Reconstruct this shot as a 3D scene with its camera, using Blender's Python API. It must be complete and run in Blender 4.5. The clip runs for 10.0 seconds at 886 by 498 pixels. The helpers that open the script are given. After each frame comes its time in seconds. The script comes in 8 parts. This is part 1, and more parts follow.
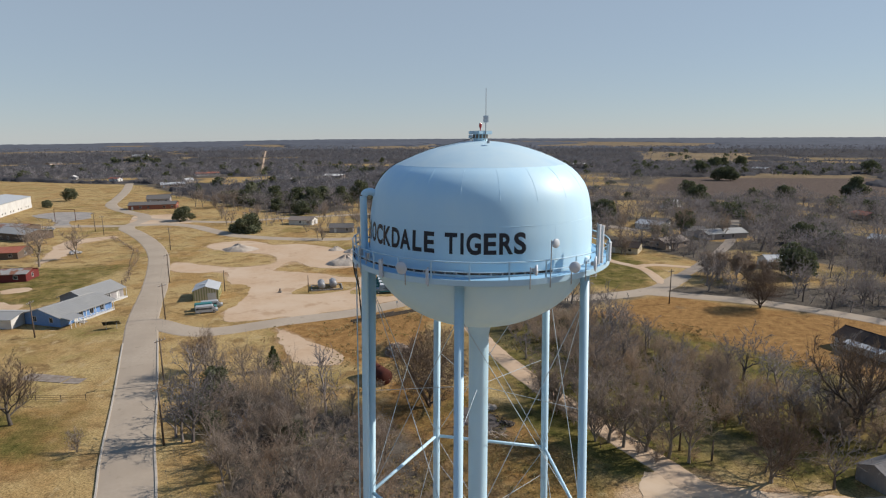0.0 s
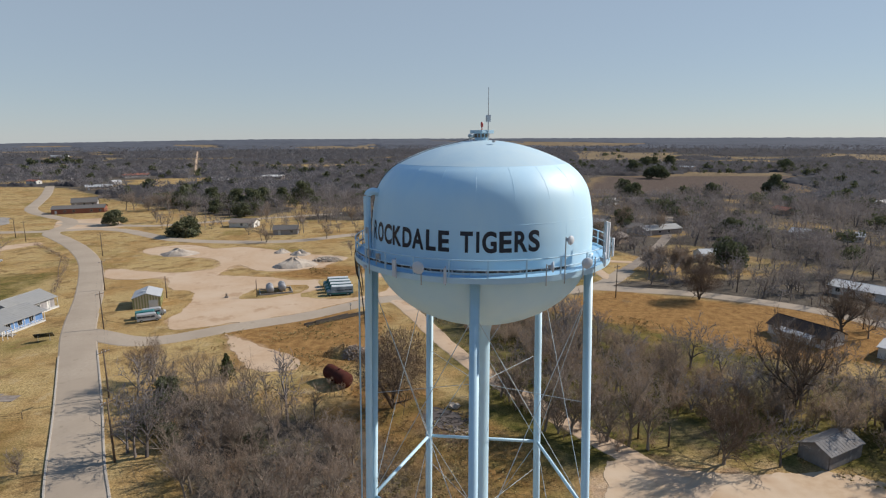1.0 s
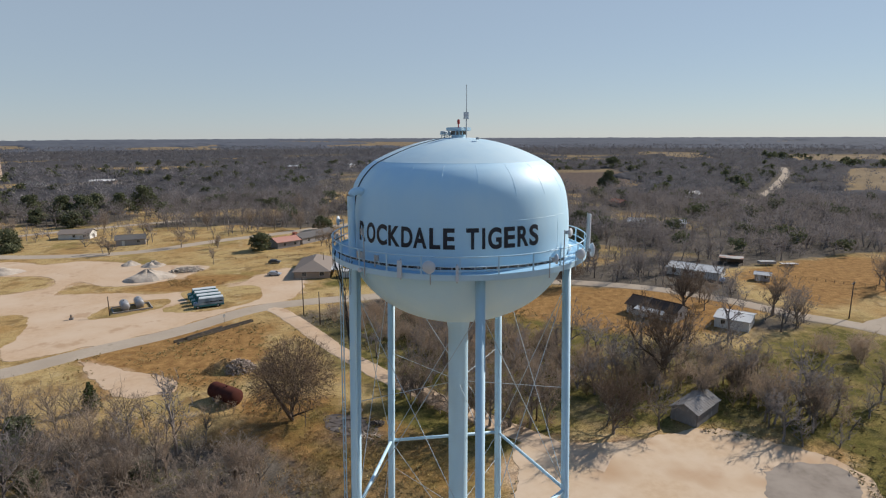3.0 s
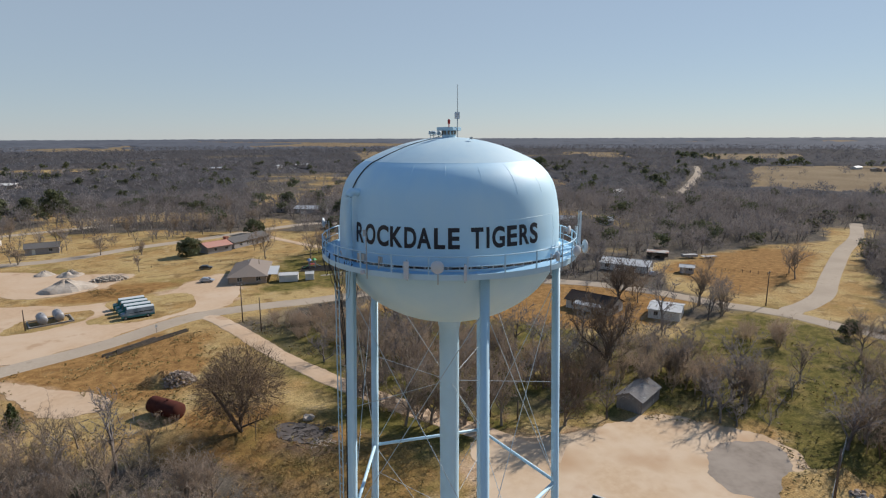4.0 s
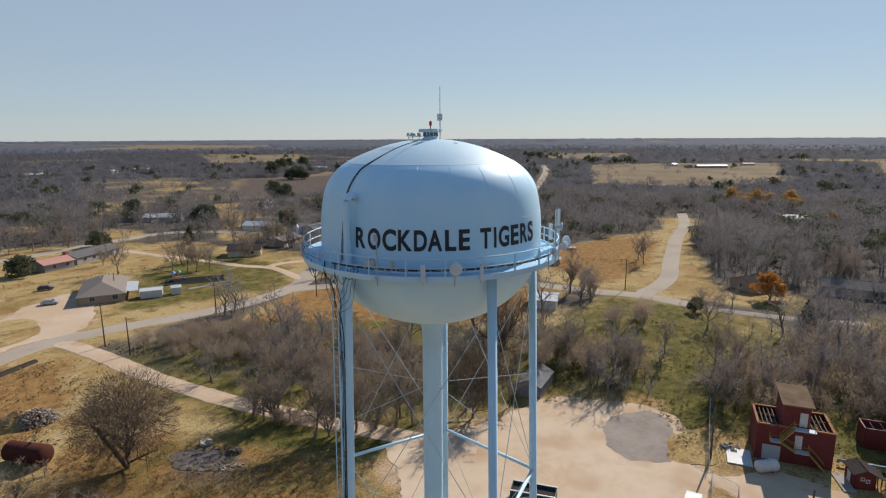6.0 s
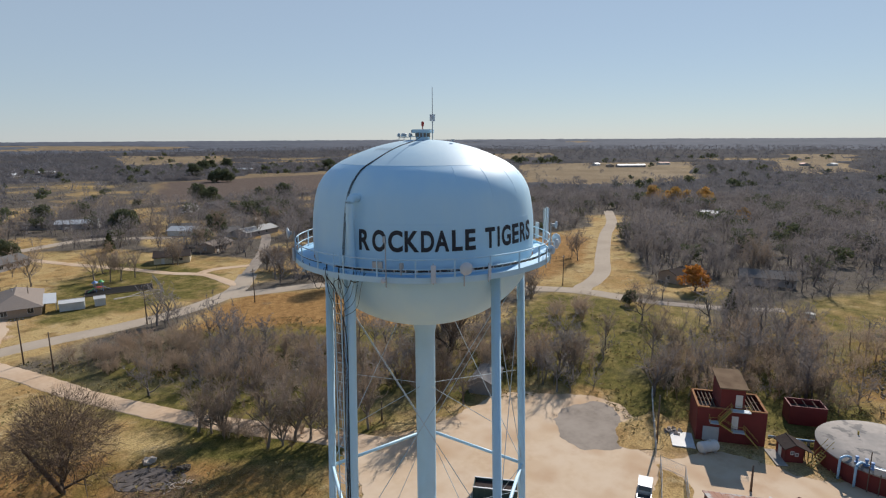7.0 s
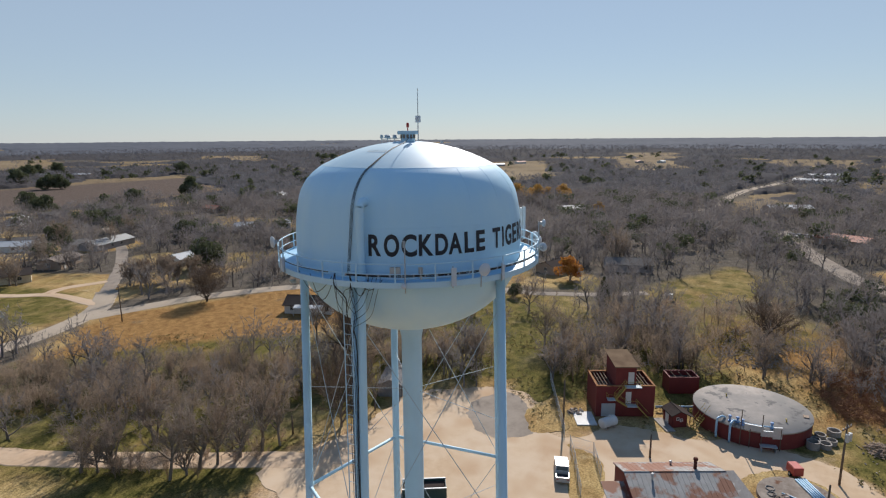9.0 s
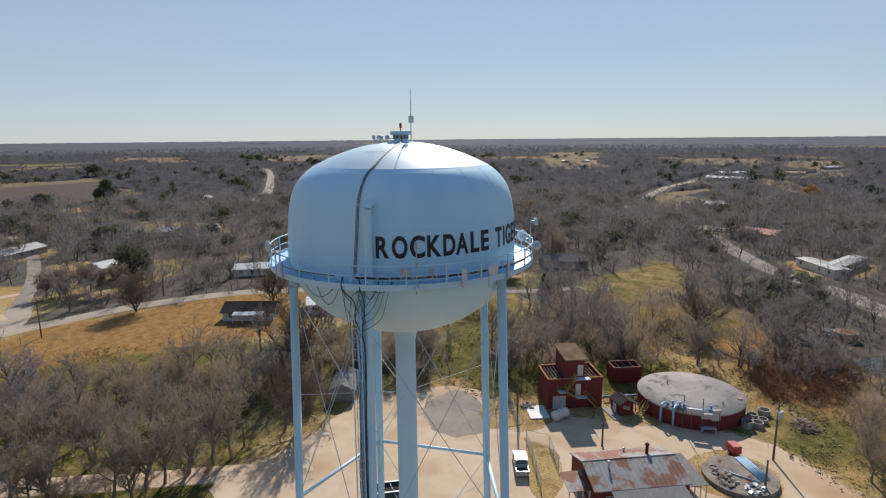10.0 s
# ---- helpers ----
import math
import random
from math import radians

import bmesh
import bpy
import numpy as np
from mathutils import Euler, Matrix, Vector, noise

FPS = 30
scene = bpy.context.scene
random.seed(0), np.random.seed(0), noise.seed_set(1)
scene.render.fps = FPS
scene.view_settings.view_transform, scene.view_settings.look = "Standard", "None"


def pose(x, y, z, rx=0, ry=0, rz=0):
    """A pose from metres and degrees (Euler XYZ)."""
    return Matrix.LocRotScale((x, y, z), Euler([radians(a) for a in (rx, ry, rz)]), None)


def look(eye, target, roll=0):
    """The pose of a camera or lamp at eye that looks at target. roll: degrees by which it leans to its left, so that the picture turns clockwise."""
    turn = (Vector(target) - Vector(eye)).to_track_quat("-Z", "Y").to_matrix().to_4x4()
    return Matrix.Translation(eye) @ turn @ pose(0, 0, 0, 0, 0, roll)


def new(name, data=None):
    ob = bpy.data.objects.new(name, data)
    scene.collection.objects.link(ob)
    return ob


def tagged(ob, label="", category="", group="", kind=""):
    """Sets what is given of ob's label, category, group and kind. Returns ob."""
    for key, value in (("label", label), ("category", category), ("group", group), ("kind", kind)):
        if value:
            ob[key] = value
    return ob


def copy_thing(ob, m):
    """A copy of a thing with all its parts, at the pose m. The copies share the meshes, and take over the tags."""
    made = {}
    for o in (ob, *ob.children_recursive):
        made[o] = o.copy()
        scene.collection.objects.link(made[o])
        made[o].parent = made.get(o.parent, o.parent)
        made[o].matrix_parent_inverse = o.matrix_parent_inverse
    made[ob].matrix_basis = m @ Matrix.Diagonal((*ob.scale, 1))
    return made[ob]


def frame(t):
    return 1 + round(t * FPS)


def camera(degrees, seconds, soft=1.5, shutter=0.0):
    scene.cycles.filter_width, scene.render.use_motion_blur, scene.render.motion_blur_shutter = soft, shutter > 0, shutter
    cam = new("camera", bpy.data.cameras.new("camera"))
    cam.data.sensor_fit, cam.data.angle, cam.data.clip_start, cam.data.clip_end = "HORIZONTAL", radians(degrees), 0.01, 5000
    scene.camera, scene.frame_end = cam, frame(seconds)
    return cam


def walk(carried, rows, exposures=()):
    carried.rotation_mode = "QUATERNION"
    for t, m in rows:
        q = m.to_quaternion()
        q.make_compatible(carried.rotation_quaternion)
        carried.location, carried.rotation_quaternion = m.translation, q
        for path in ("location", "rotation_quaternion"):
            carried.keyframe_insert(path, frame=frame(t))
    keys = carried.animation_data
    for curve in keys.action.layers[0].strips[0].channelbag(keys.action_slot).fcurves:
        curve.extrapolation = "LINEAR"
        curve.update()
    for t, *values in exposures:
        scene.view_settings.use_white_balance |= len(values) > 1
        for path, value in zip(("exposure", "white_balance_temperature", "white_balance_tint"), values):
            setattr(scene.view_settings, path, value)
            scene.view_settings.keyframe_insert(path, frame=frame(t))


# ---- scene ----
cam = camera(75.5, 10.0, 1.2)
PATH = [
    (0, (-1.304, -32.874, 48.273), (-1.3535, -30.9122, 47.8887), -0.28),
    (0.5, (-3.097, -32.818, 48.234), (-3.0521, -30.8559, 47.8491), -0.25),
    (1, (-4.872, -32.781, 48.241), (-4.7147, -30.8249, 47.8559), -0.22),
    (1.5, (-6.642, -32.510, 48.190), (-6.3547, -30.5683, 47.8045), -0.22),
    (2, (-8.366, -32.015, 48.158), (-7.9509, -30.0970, 47.7723), -0.22),
    (2.5, (-10.098, -31.519, 48.128), (-9.5644, -29.6304, 47.7416), -0.21),
    (4, (-15.063, -29.530, 48.074), (-14.1904, -27.7721, 47.6886), -0.20),
    (4.5, (-16.601, -28.616, 48.057), (-15.6208, -26.9156, 47.6724), -0.16),
    (5, (-18.118, -27.654, 48.097), (-17.0340, -26.0179, 47.7122), -0.24),
    (5.5, (-19.581, -26.639, 48.128), (-18.3978, -25.0725, 47.7443), -0.28),
    (6, (-21.025, -25.545, 48.128), (-19.7468, -24.0547, 47.7449), -0.28),
    (7.5, (-24.813, -21.737, 48.141), (-23.2853, -20.5029, 47.7600), -0.35),
    (8, (-25.777, -20.391, 48.169), (-24.1829, -19.2455, 47.7882), -0.40),
    (8.5, (-26.642, -18.778, 48.164), (-24.9802, -17.7327, 47.7824), -0.41),
    (9, (-27.537, -17.254, 48.211), (-25.8151, -16.3112, 47.8293), -0.43),
    (9.5, (-28.319, -15.654, 48.217), (-26.5421, -14.8178, 47.8352), -0.46),
    (10, (-29.015, -13.980, 48.231), (-27.1903, -13.2548, 47.8491), -0.50),
]
walk(cam, [(t, look(eye, target, roll)) for t, eye, target, roll in PATH], exposures=[(0, 0.17, 6450, 12), (4, 0.21, 6400, 12), (10, 0.27, 6350, 12)])

# ---- world and light ----
SUN_AZ, SUN_EL = 15.0, 35.0
world = bpy.data.worlds.new("sky")
scene.world = world
world.use_nodes = True
wt = world.node_tree
sky = wt.nodes.new("ShaderNodeTexSky")
sky.sky_type = "NISHITA"
sky.sun_disc = False
sky.sun_elevation = radians(SUN_EL)
sky.sun_rotation = radians(90 - SUN_AZ)
sky.altitude = 150
sky.air_density, sky.dust_density, sky.ozone_density = 1.0, 0.0, 3.0
haze = wt.nodes.new("ShaderNodeMix")  # a thin even veil of high haze
haze.data_type = "RGBA"
haze.inputs[0].default_value = 0.68
tc = wt.nodes.new("ShaderNodeTexCoord")
sep = wt.nodes.new("ShaderNodeSeparateXYZ")
wt.links.new(tc.outputs["Generated"], sep.inputs[0])
veil = wt.nodes.new("ShaderNodeMapRange")  # a little thinner towards the zenith
for key, v in (("From Min", 0.16), ("From Max", 0.62), ("To Min", 0.68), ("To Max", 0.6)):
    veil.inputs[key].default_value = v
wt.links.new(sep.outputs["Z"], veil.inputs["Value"])
wt.links.new(veil.outputs[0], haze.inputs[0])
deep = wt.nodes.new("ShaderNodeMix")  # the haze itself fades to deep blue overhead
deep.data_type = "RGBA"
deep.inputs[6].default_value, deep.inputs[7].default_value = (4.5, 5.45, 6.3, 1), (1.3, 2.7, 5.2, 1)
height = wt.nodes.new("ShaderNodeMapRange")
height.inputs["From Min"].default_value, height.inputs["From Max"].default_value = 0.26, 0.7
wt.links.new(sep.outputs["Z"], height.inputs["Value"])
wt.links.new(height.outputs[0], deep.inputs[0])
wt.links.new(deep.outputs[2], haze.inputs[7])
wt.links.new(sky.outputs[0], haze.inputs[6])
wt.links.new(haze.outputs[2], wt.nodes["Background"].inputs[0])
wt.nodes["Background"].inputs[1].default_value = 0.077
sun = new("sun", bpy.data.lights.new("sun", "SUN"))
sun.data.energy, sun.data.angle, sun.data.color = 5.0, radians(0.53), (1.0, 0.93, 0.83)
sd = Vector((math.cos(radians(SUN_EL)) * math.cos(radians(SUN_AZ)), math.cos(radians(SUN_EL)) * math.sin(radians(SUN_AZ)), math.sin(radians(SUN_EL))))
sun.matrix_world = look(sd * 200, (0, 0, 0))

# ---- materials ----
def surf(name, a, b, scale=1.0, rough=0.8, metal=0.0, bump=0.0, big=None, big_scale=0.05, island=0.0, third=None, third_scale=6.0, third_at=0.62, stretch=(1, 1, 1), spec=0.5, tone=0.8, tree=0.0, third_soft=0.08):
    """A surface whose colour wanders between a and b at a fine scale, towards big at a coarse one, with spots of third."""
    a, b, big, third = (c and tuple(tone * v for v in c) for c in (a, b, big, third))
    m = bpy.data.materials.new(name)
    m.use_nodes = True
    nt = m.node_tree
    N, L = nt.nodes, nt.links
    bsdf = N["Principled BSDF"]
    geo = N.new("ShaderNodeNewGeometry")
    mp = N.new("ShaderNodeMapping")
    mp.inputs["Scale"].default_value = stretch
    L.new(geo.outputs["Position"], mp.inputs[0])

    def tex(s, detail=4.0, rough_=0.6):
        n = N.new("ShaderNodeTexNoise")
        n.inputs["Scale"].default_value, n.inputs["Detail"].default_value, n.inputs["Roughness"].default_value = s, detail, rough_
        L.new(mp.outputs[0], n.inputs["Vector"])
        return n.outputs["Fac"]

    def ramp(src, lo, hi):
        r = N.new("ShaderNodeMapRange")
        r.inputs["From Min"].default_value, r.inputs["From Max"].default_value = lo, hi
        L.new(src, r.inputs["Value"])
        return r.outputs[0]

    def mix(f, x, y):
        n = N.new("ShaderNodeMix")
        n.data_type = "RGBA"
        L.new(f, n.inputs[0])
        for sock, v in ((n.inputs[6], x), (n.inputs[7], y)):
            if isinstance(v, tuple):
                sock.default_value = (*v, 1)
            else:
                L.new(v, sock)
        return n.outputs[2]

    fine = tex(scale)
    col = mix(ramp(fine, 0.3, 0.7), a, b)
    if big:
        col = mix(ramp(tex(big_scale, 3.0), 0.4, 0.65), col, big)
    if third:
        col = mix(ramp(tex(third_scale, 5.0), third_at, third_at + third_soft), col, third)
    if island:
        hsv = N.new("ShaderNodeHueSaturation")
        val = N.new("ShaderNodeMapRange")
        val.inputs["To Min"].default_value, val.inputs["To Max"].default_value = 1 - island, 1 + island
        L.new(geo.outputs["Random Per Island"], val.inputs["Value"])
        L.new(val.outputs[0], hsv.inputs["Value"])
        L.new(col, hsv.inputs["Color"])
        col = hsv.outputs[0]
    if tree:  # each tree of a wood has its own tone
        own, hue, lift = N.new("ShaderNodeAttribute"), N.new("ShaderNodeHueSaturation"), N.new("ShaderNodeMapRange")
        own.attribute_name = "tree"
        lift.inputs["To Min"].default_value, lift.inputs["To Max"].default_value = 1 - tree, 1 + tree
        L.new(own.outputs["Fac"], lift.inputs["Value"])
        L.new(lift.outputs[0], hue.inputs["Value"])
        L.new(col, hue.inputs["Color"])
        col = hue.outputs[0]
    L.new(col, bsdf.inputs["Base Color"])
    bsdf.inputs["Roughness"].default_value, bsdf.inputs["Metallic"].default_value = rough, metal
    bsdf.inputs["Specular IOR Level"].default_value = min(spec, 0.03) if rough >= 0.85 else spec
    if bump:
        bn = N.new("ShaderNodeBump")
        bn.inputs["Strength"].default_value, bn.inputs["Distance"].default_value = bump, 0.05
        L.new(fine, bn.inputs["Height"])
        L.new(bn.outputs[0], bsdf.inputs["Normal"])
    return m


tank_paint = surf("tank_paint", (0.45, 0.675, 0.82), (0.48, 0.7, 0.835), 0.5, 0.5, 0, 0.02, (0.54, 0.735, 0.825), 0.35, stretch=(1, 1, 0.3), spec=0.3, tone=1.0)
roof_paint = surf("roof_paint", (0.4, 0.56, 0.65), (0.46, 0.615, 0.69), 0.6, 0.5, 0, 0.02, (0.48, 0.61, 0.66), 0.3, spec=0.3, tone=1.0)
steel_paint = surf("steel_paint", (0.44, 0.63, 0.745), (0.49, 0.67, 0.77), 1.2, 0.5, 0, 0.0, (0.41, 0.58, 0.67), 0.3, third=(0.3, 0.22, 0.16), third_scale=1.7, third_at=0.72, tone=1.0)
black_paint = surf("black_paint", (0.012, 0.012, 0.02), (0.02, 0.02, 0.03), 3, 0.5)
cable_black = surf("cable_black", (0.015, 0.015, 0.018), (0.03, 0.03, 0.03), 3, 0.6)
galv = surf("galvanised", (0.45, 0.47, 0.48), (0.55, 0.57, 0.58), 3, 0.5, 0.3)
white_plastic = surf("white_plastic", (0.62, 0.66, 0.7), (0.7, 0.73, 0.76), 2, 0.5)
red_lens = surf("red_lens", (0.4, 0.03, 0.03), (0.5, 0.05, 0.04), 3, 0.3)
bark = surf("bark", (0.2, 0.164, 0.13), (0.33, 0.28, 0.228), 3, 0.95, big=(0.26, 0.218, 0.175), big_scale=0.1)
twig = surf("twig", (0.215, 0.163, 0.12), (0.345, 0.27, 0.21), 0.5, 0.95, big=(0.36, 0.305, 0.258), big_scale=0.07, island=0.35, third=(0.31, 0.205, 0.13), third_scale=0.1, third_at=0.58)
# cool cast stands in for distance haze over the far canopy
twig_far_haze = surf("twig_far_haze", (0.094, 0.093, 0.1), (0.145, 0.142, 0.152), 0.05, 0.95, big=(0.12, 0.108, 0.105), big_scale=0.006, third=(0.07, 0.072, 0.06), third_scale=0.013, third_at=0.6)
leaf_green = surf("leaf_green", (0.1, 0.11, 0.068), (0.17, 0.178, 0.108), 0.7, 0.9, island=0.4)
leaf_cedar = surf("leaf_cedar", (0.065, 0.08, 0.035), (0.11, 0.12, 0.055), 0.7, 0.9, island=0.4)
leaf_gold = surf("leaf_gold", (0.48, 0.27, 0.07), (0.58, 0.35, 0.1), 0.7, 0.8, island=0.35)
leaf_orange = surf("leaf_orange", (0.5, 0.19, 0.03), (0.6, 0.27, 0.05), 0.7, 0.8, island=0.35)


def let_through(m, share, colour):
    """Open twigs and leaves let part of the light through."""
    n, l = m.node_tree.nodes, m.node_tree.links
    t, k = n.new("ShaderNodeBsdfTranslucent"), n.new("ShaderNodeMixShader")
    t.inputs["Color"].default_value = (*colour, 1)
    k.inputs[0].default_value = share
    l.new(n["Principled BSDF"].outputs[0], k.inputs[1])
    l.new(t.outputs[0], k.inputs[2])
    l.new(k.outputs[0], n["Material Output"].inputs[0])


let_through(twig, 0.25, (0.37, 0.285, 0.21))
let_through(twig_far_haze, 0.35, (0.15, 0.142, 0.15))
let_through(leaf_green, 0.25, (0.13, 0.145, 0.07))
let_through(leaf_orange, 0.3, (0.5, 0.22, 0.04))
let_through(leaf_gold, 0.3, (0.5, 0.3, 0.08))
asphalt = surf("asphalt", (0.42, 0.35, 0.27), (0.485, 0.408, 0.32), 1.5, 0.9, 0, 0.1, (0.4, 0.332, 0.257), 0.08, third=(0.355, 0.294, 0.22), third_scale=0.35, third_at=0.62)
gravel = surf("gravel", (0.52, 0.37, 0.24), (0.6, 0.44, 0.3), 0.8, 0.95, 0, 0.2, (0.61, 0.47, 0.34), 0.05, third=(0.48, 0.335, 0.215), third_scale=0.12, third_at=0.58)
caliche = surf("caliche", (0.545, 0.392, 0.252), (0.635, 0.482, 0.33), 0.8, 0.95, 0, 0.2, (0.665, 0.53, 0.39), 0.07, third=(0.46, 0.29, 0.165), third_scale=0.1, third_at=0.5, third_soft=0.25)
old_asphalt = surf("old_asphalt", (0.255, 0.214, 0.174), (0.33, 0.28, 0.232), 0.9, 0.9, 0, 0.2, (0.36, 0.308, 0.255), 0.2)
red_paint = surf("red_paint", (0.13, 0.014, 0.014), (0.18, 0.022, 0.02), 0.7, 0.75, big=(0.16, 0.02, 0.016), big_scale=0.2, third=(0.22, 0.06, 0.035), third_scale=1.1, third_at=0.68)
rust = surf("rust", (0.075, 0.026, 0.02), (0.13, 0.045, 0.032), 1.5, 0.9, big=(0.1, 0.04, 0.032), big_scale=0.3)
concrete = surf("concrete", (0.36, 0.325, 0.29), (0.44, 0.40, 0.36), 1.0, 0.9, big=(0.29, 0.275, 0.255), big_scale=0.16, third=(0.2, 0.19, 0.18), third_scale=0.5, third_at=0.57)
grey_shingle = surf("grey_shingle", (0.13, 0.125, 0.12), (0.19, 0.18, 0.175), 2.5, 0.95, big=(0.17, 0.16, 0.15), big_scale=0.2)
dark_shingle = surf("dark_shingle", (0.045, 0.035, 0.032), (0.08, 0.062, 0.055), 2.5, 0.95, big=(0.07, 0.06, 0.055), big_scale=0.2)
tan_shingle = surf("tan_shingle", (0.24, 0.20, 0.17), (0.32, 0.27, 0.23), 2.5, 0.95, big=(0.27, 0.23, 0.2), big_scale=0.2)
metal_roof = surf("metal_roof", (0.42, 0.44, 0.46), (0.5, 0.52, 0.54), 0.9, 0.6, 0.0, big=(0.48, 0.5, 0.5), big_scale=0.2, third=(0.42, 0.38, 0.35), third_scale=0.6, third_at=0.66)
rusty_roof = surf("rusty_roof", (0.27, 0.265, 0.25), (0.36, 0.35, 0.335), 0.8, 0.8, 0.0, third=(0.24, 0.1, 0.055), third_scale=0.28, third_at=0.47)
white_paint = surf("white_paint", (0.68, 0.67, 0.63), (0.76, 0.75, 0.71), 1.0, 0.7, big=(0.62, 0.6, 0.56), big_scale=0.3)
cream_paint = surf("cream_paint", (0.6, 0.52, 0.34), (0.68, 0.6, 0.42), 1.0, 0.7, big=(0.6, 0.5, 0.35), big_scale=0.3)
tan_brick = surf("tan_brick", (0.38, 0.29, 0.22), (0.46, 0.36, 0.28), 3.0, 0.9)
red_brick = surf("red_brick", (0.3, 0.12, 0.08), (0.38, 0.17, 0.12), 3.0, 0.9)
blue_paint = surf("blue_paint", (0.12, 0.25, 0.5), (0.17, 0.31, 0.58), 1.5, 0.6)
wood_grey = surf("wood_grey", (0.12, 0.09, 0.07), (0.2, 0.155, 0.12), 3.0, 0.95)
yellow_paint = surf("yellow_paint", (0.42, 0.30, 0.06), (0.5, 0.36, 0.09), 2.0, 0.7, third=(0.3, 0.15, 0.07), third_scale=2, third_at=0.6)
glass_dark = surf("glass_dark", (0.03, 0.035, 0.04), (0.05, 0.055, 0.06), 1.0, 0.08)
tyre = surf("tyre", (0.02, 0.02, 0.02), (0.035, 0.033, 0.03), 4.0, 0.9)
blue_pipe = surf("blue_pipe", (0.3, 0.5, 0.68), (0.38, 0.58, 0.75), 1.5, 0.5)
grey_metal = surf("grey_metal", (0.32, 0.315, 0.295), (0.38, 0.375, 0.35), 0.7, 0.6, 0.15, big=(0.33, 0.33, 0.32), big_scale=0.15)
grey_wall = surf("grey_wall", (0.33, 0.31, 0.31), (0.4, 0.38, 0.37), 1.2, 0.85)
pink_roof = surf("pink_roof", (0.47, 0.21, 0.15), (0.55, 0.27, 0.2), 1.0, 0.7, big=(0.5, 0.26, 0.2), big_scale=0.2)
bright_red = surf("bright_red", (0.42, 0.04, 0.03), (0.5, 0.07, 0.05), 1.0, 0.5)
skip_green = surf("skip_green", (0.02, 0.05, 0.045), (0.035, 0.075, 0.065), 1.0, 0.5)
play_green = surf("play_green", (0.05, 0.35, 0.08), (0.07, 0.42, 0.1), 1.0, 0.5)
red_roof = surf("red_roof", (0.3, 0.085, 0.045), (0.4, 0.13, 0.075), 0.8, 0.75, big=(0.36, 0.16, 0.1), big_scale=0.15)

pond_water = surf("pond_water", (0.05, 0.045, 0.035), (0.07, 0.06, 0.045), 0.6, 0.08)
reed_brown = surf("reed_brown", (0.25, 0.13, 0.075), (0.36, 0.2, 0.12), 0.6, 0.95, island=0.35)
rod_steel = surf("rod_steel", (0.45, 0.53, 0.58), (0.53, 0.61, 0.66), 2, 0.7)
weathered_metal = surf("weathered_metal", (0.2, 0.195, 0.19), (0.28, 0.27, 0.265), 0.9, 0.85, big=(0.24, 0.225, 0.21), big_scale=0.3, third=(0.36, 0.35, 0.34), third_scale=0.7, third_at=0.6, stretch=(1, 2.5, 1))
grass_blade = surf("grass_blade", (0.3, 0.23, 0.1), (0.48, 0.38, 0.19), 0.4, 0.95, big=(0.22, 0.2, 0.075), big_scale=0.05, island=0.45, third=(0.4, 0.25, 0.12), third_scale=0.09, third_at=0.55)
burnt_soil = surf("burnt_soil", (0.095, 0.082, 0.072), (0.165, 0.138, 0.112), 0.7, 0.95, 0, 0.3, (0.18, 0.14, 0.1), 0.25)
ash = surf("ash", (0.085, 0.078, 0.078), (0.2, 0.178, 0.165), 0.9, 0.95, 0, 0.4, (0.13, 0.11, 0.1), 0.2, third=(0.22, 0.16, 0.085), third_scale=0.5, third_at=0.57)
# walkway blue deepened to carry the skylit shade beside the tank
deck_shade_blue = surf("deck_shade_blue", (0.26, 0.48, 0.66), (0.32, 0.53, 0.7), 1.2, 0.5, 0, 0.0, (0.24, 0.44, 0.6), 0.3, tone=1.0)
brush_twig = surf("brush_twig", (0.275, 0.208, 0.152), (0.42, 0.333, 0.258), 0.5, 0.95, big=(0.38, 0.31, 0.255), big_scale=0.06, island=0.35, third=(0.31, 0.2, 0.125), third_scale=0.1, third_at=0.54, tree=0.25)
let_through(brush_twig, 0.38, (0.42, 0.32, 0.23))
twig_brown = surf("twig_brown", (0.125, 0.09, 0.067), (0.21, 0.157, 0.12), 0.5, 0.95, island=0.3)
let_through(twig_brown, 0.15, (0.2, 0.145, 0.1))
bark_dark = surf("bark_dark", (0.085, 0.072, 0.06), (0.15, 0.13, 0.11), 3, 0.95)
rib_green = surf("rib_green", (0.3, 0.3, 0.12), (0.36, 0.36, 0.16), 1.0, 0.6)
rust_coping = surf("rust_coping", (0.3, 0.15, 0.075), (0.42, 0.24, 0.13), 1.2, 0.9, third=(0.2, 0.08, 0.04), third_scale=0.9, third_at=0.55)
tower_sheet = surf("tower_sheet", (0.18, 0.125, 0.08), (0.26, 0.185, 0.12), 1.0, 0.95, big=(0.15, 0.1, 0.065), big_scale=0.5)
kerb_stone = surf("kerb_stone", (0.44, 0.4, 0.345), (0.54, 0.49, 0.42), 1.0, 0.9)
wood_twig = surf("wood_twig", (0.192, 0.17, 0.161), (0.303, 0.273, 0.262), 0.5, 0.95, big=(0.268, 0.246, 0.24), big_scale=0.05, island=0.1, third=(0.2, 0.16, 0.135), third_scale=0.05, third_at=0.58, tree=0.4)
weed_brown = surf("weed_brown", (0.3, 0.185, 0.085), (0.44, 0.3, 0.15), 0.4, 0.95, island=0.4, big=(0.24, 0.2, 0.08), big_scale=0.1)
# brown of far twigs greyed towards the tone that haze gives
twig_hazed = surf("twig_hazed", (0.2, 0.186, 0.186), (0.3, 0.28, 0.28), 0.09, 0.95, big=(0.21, 0.193, 0.193), big_scale=0.012, third=(0.14, 0.137, 0.125), third_scale=0.03, third_at=0.6, tree=0.38)
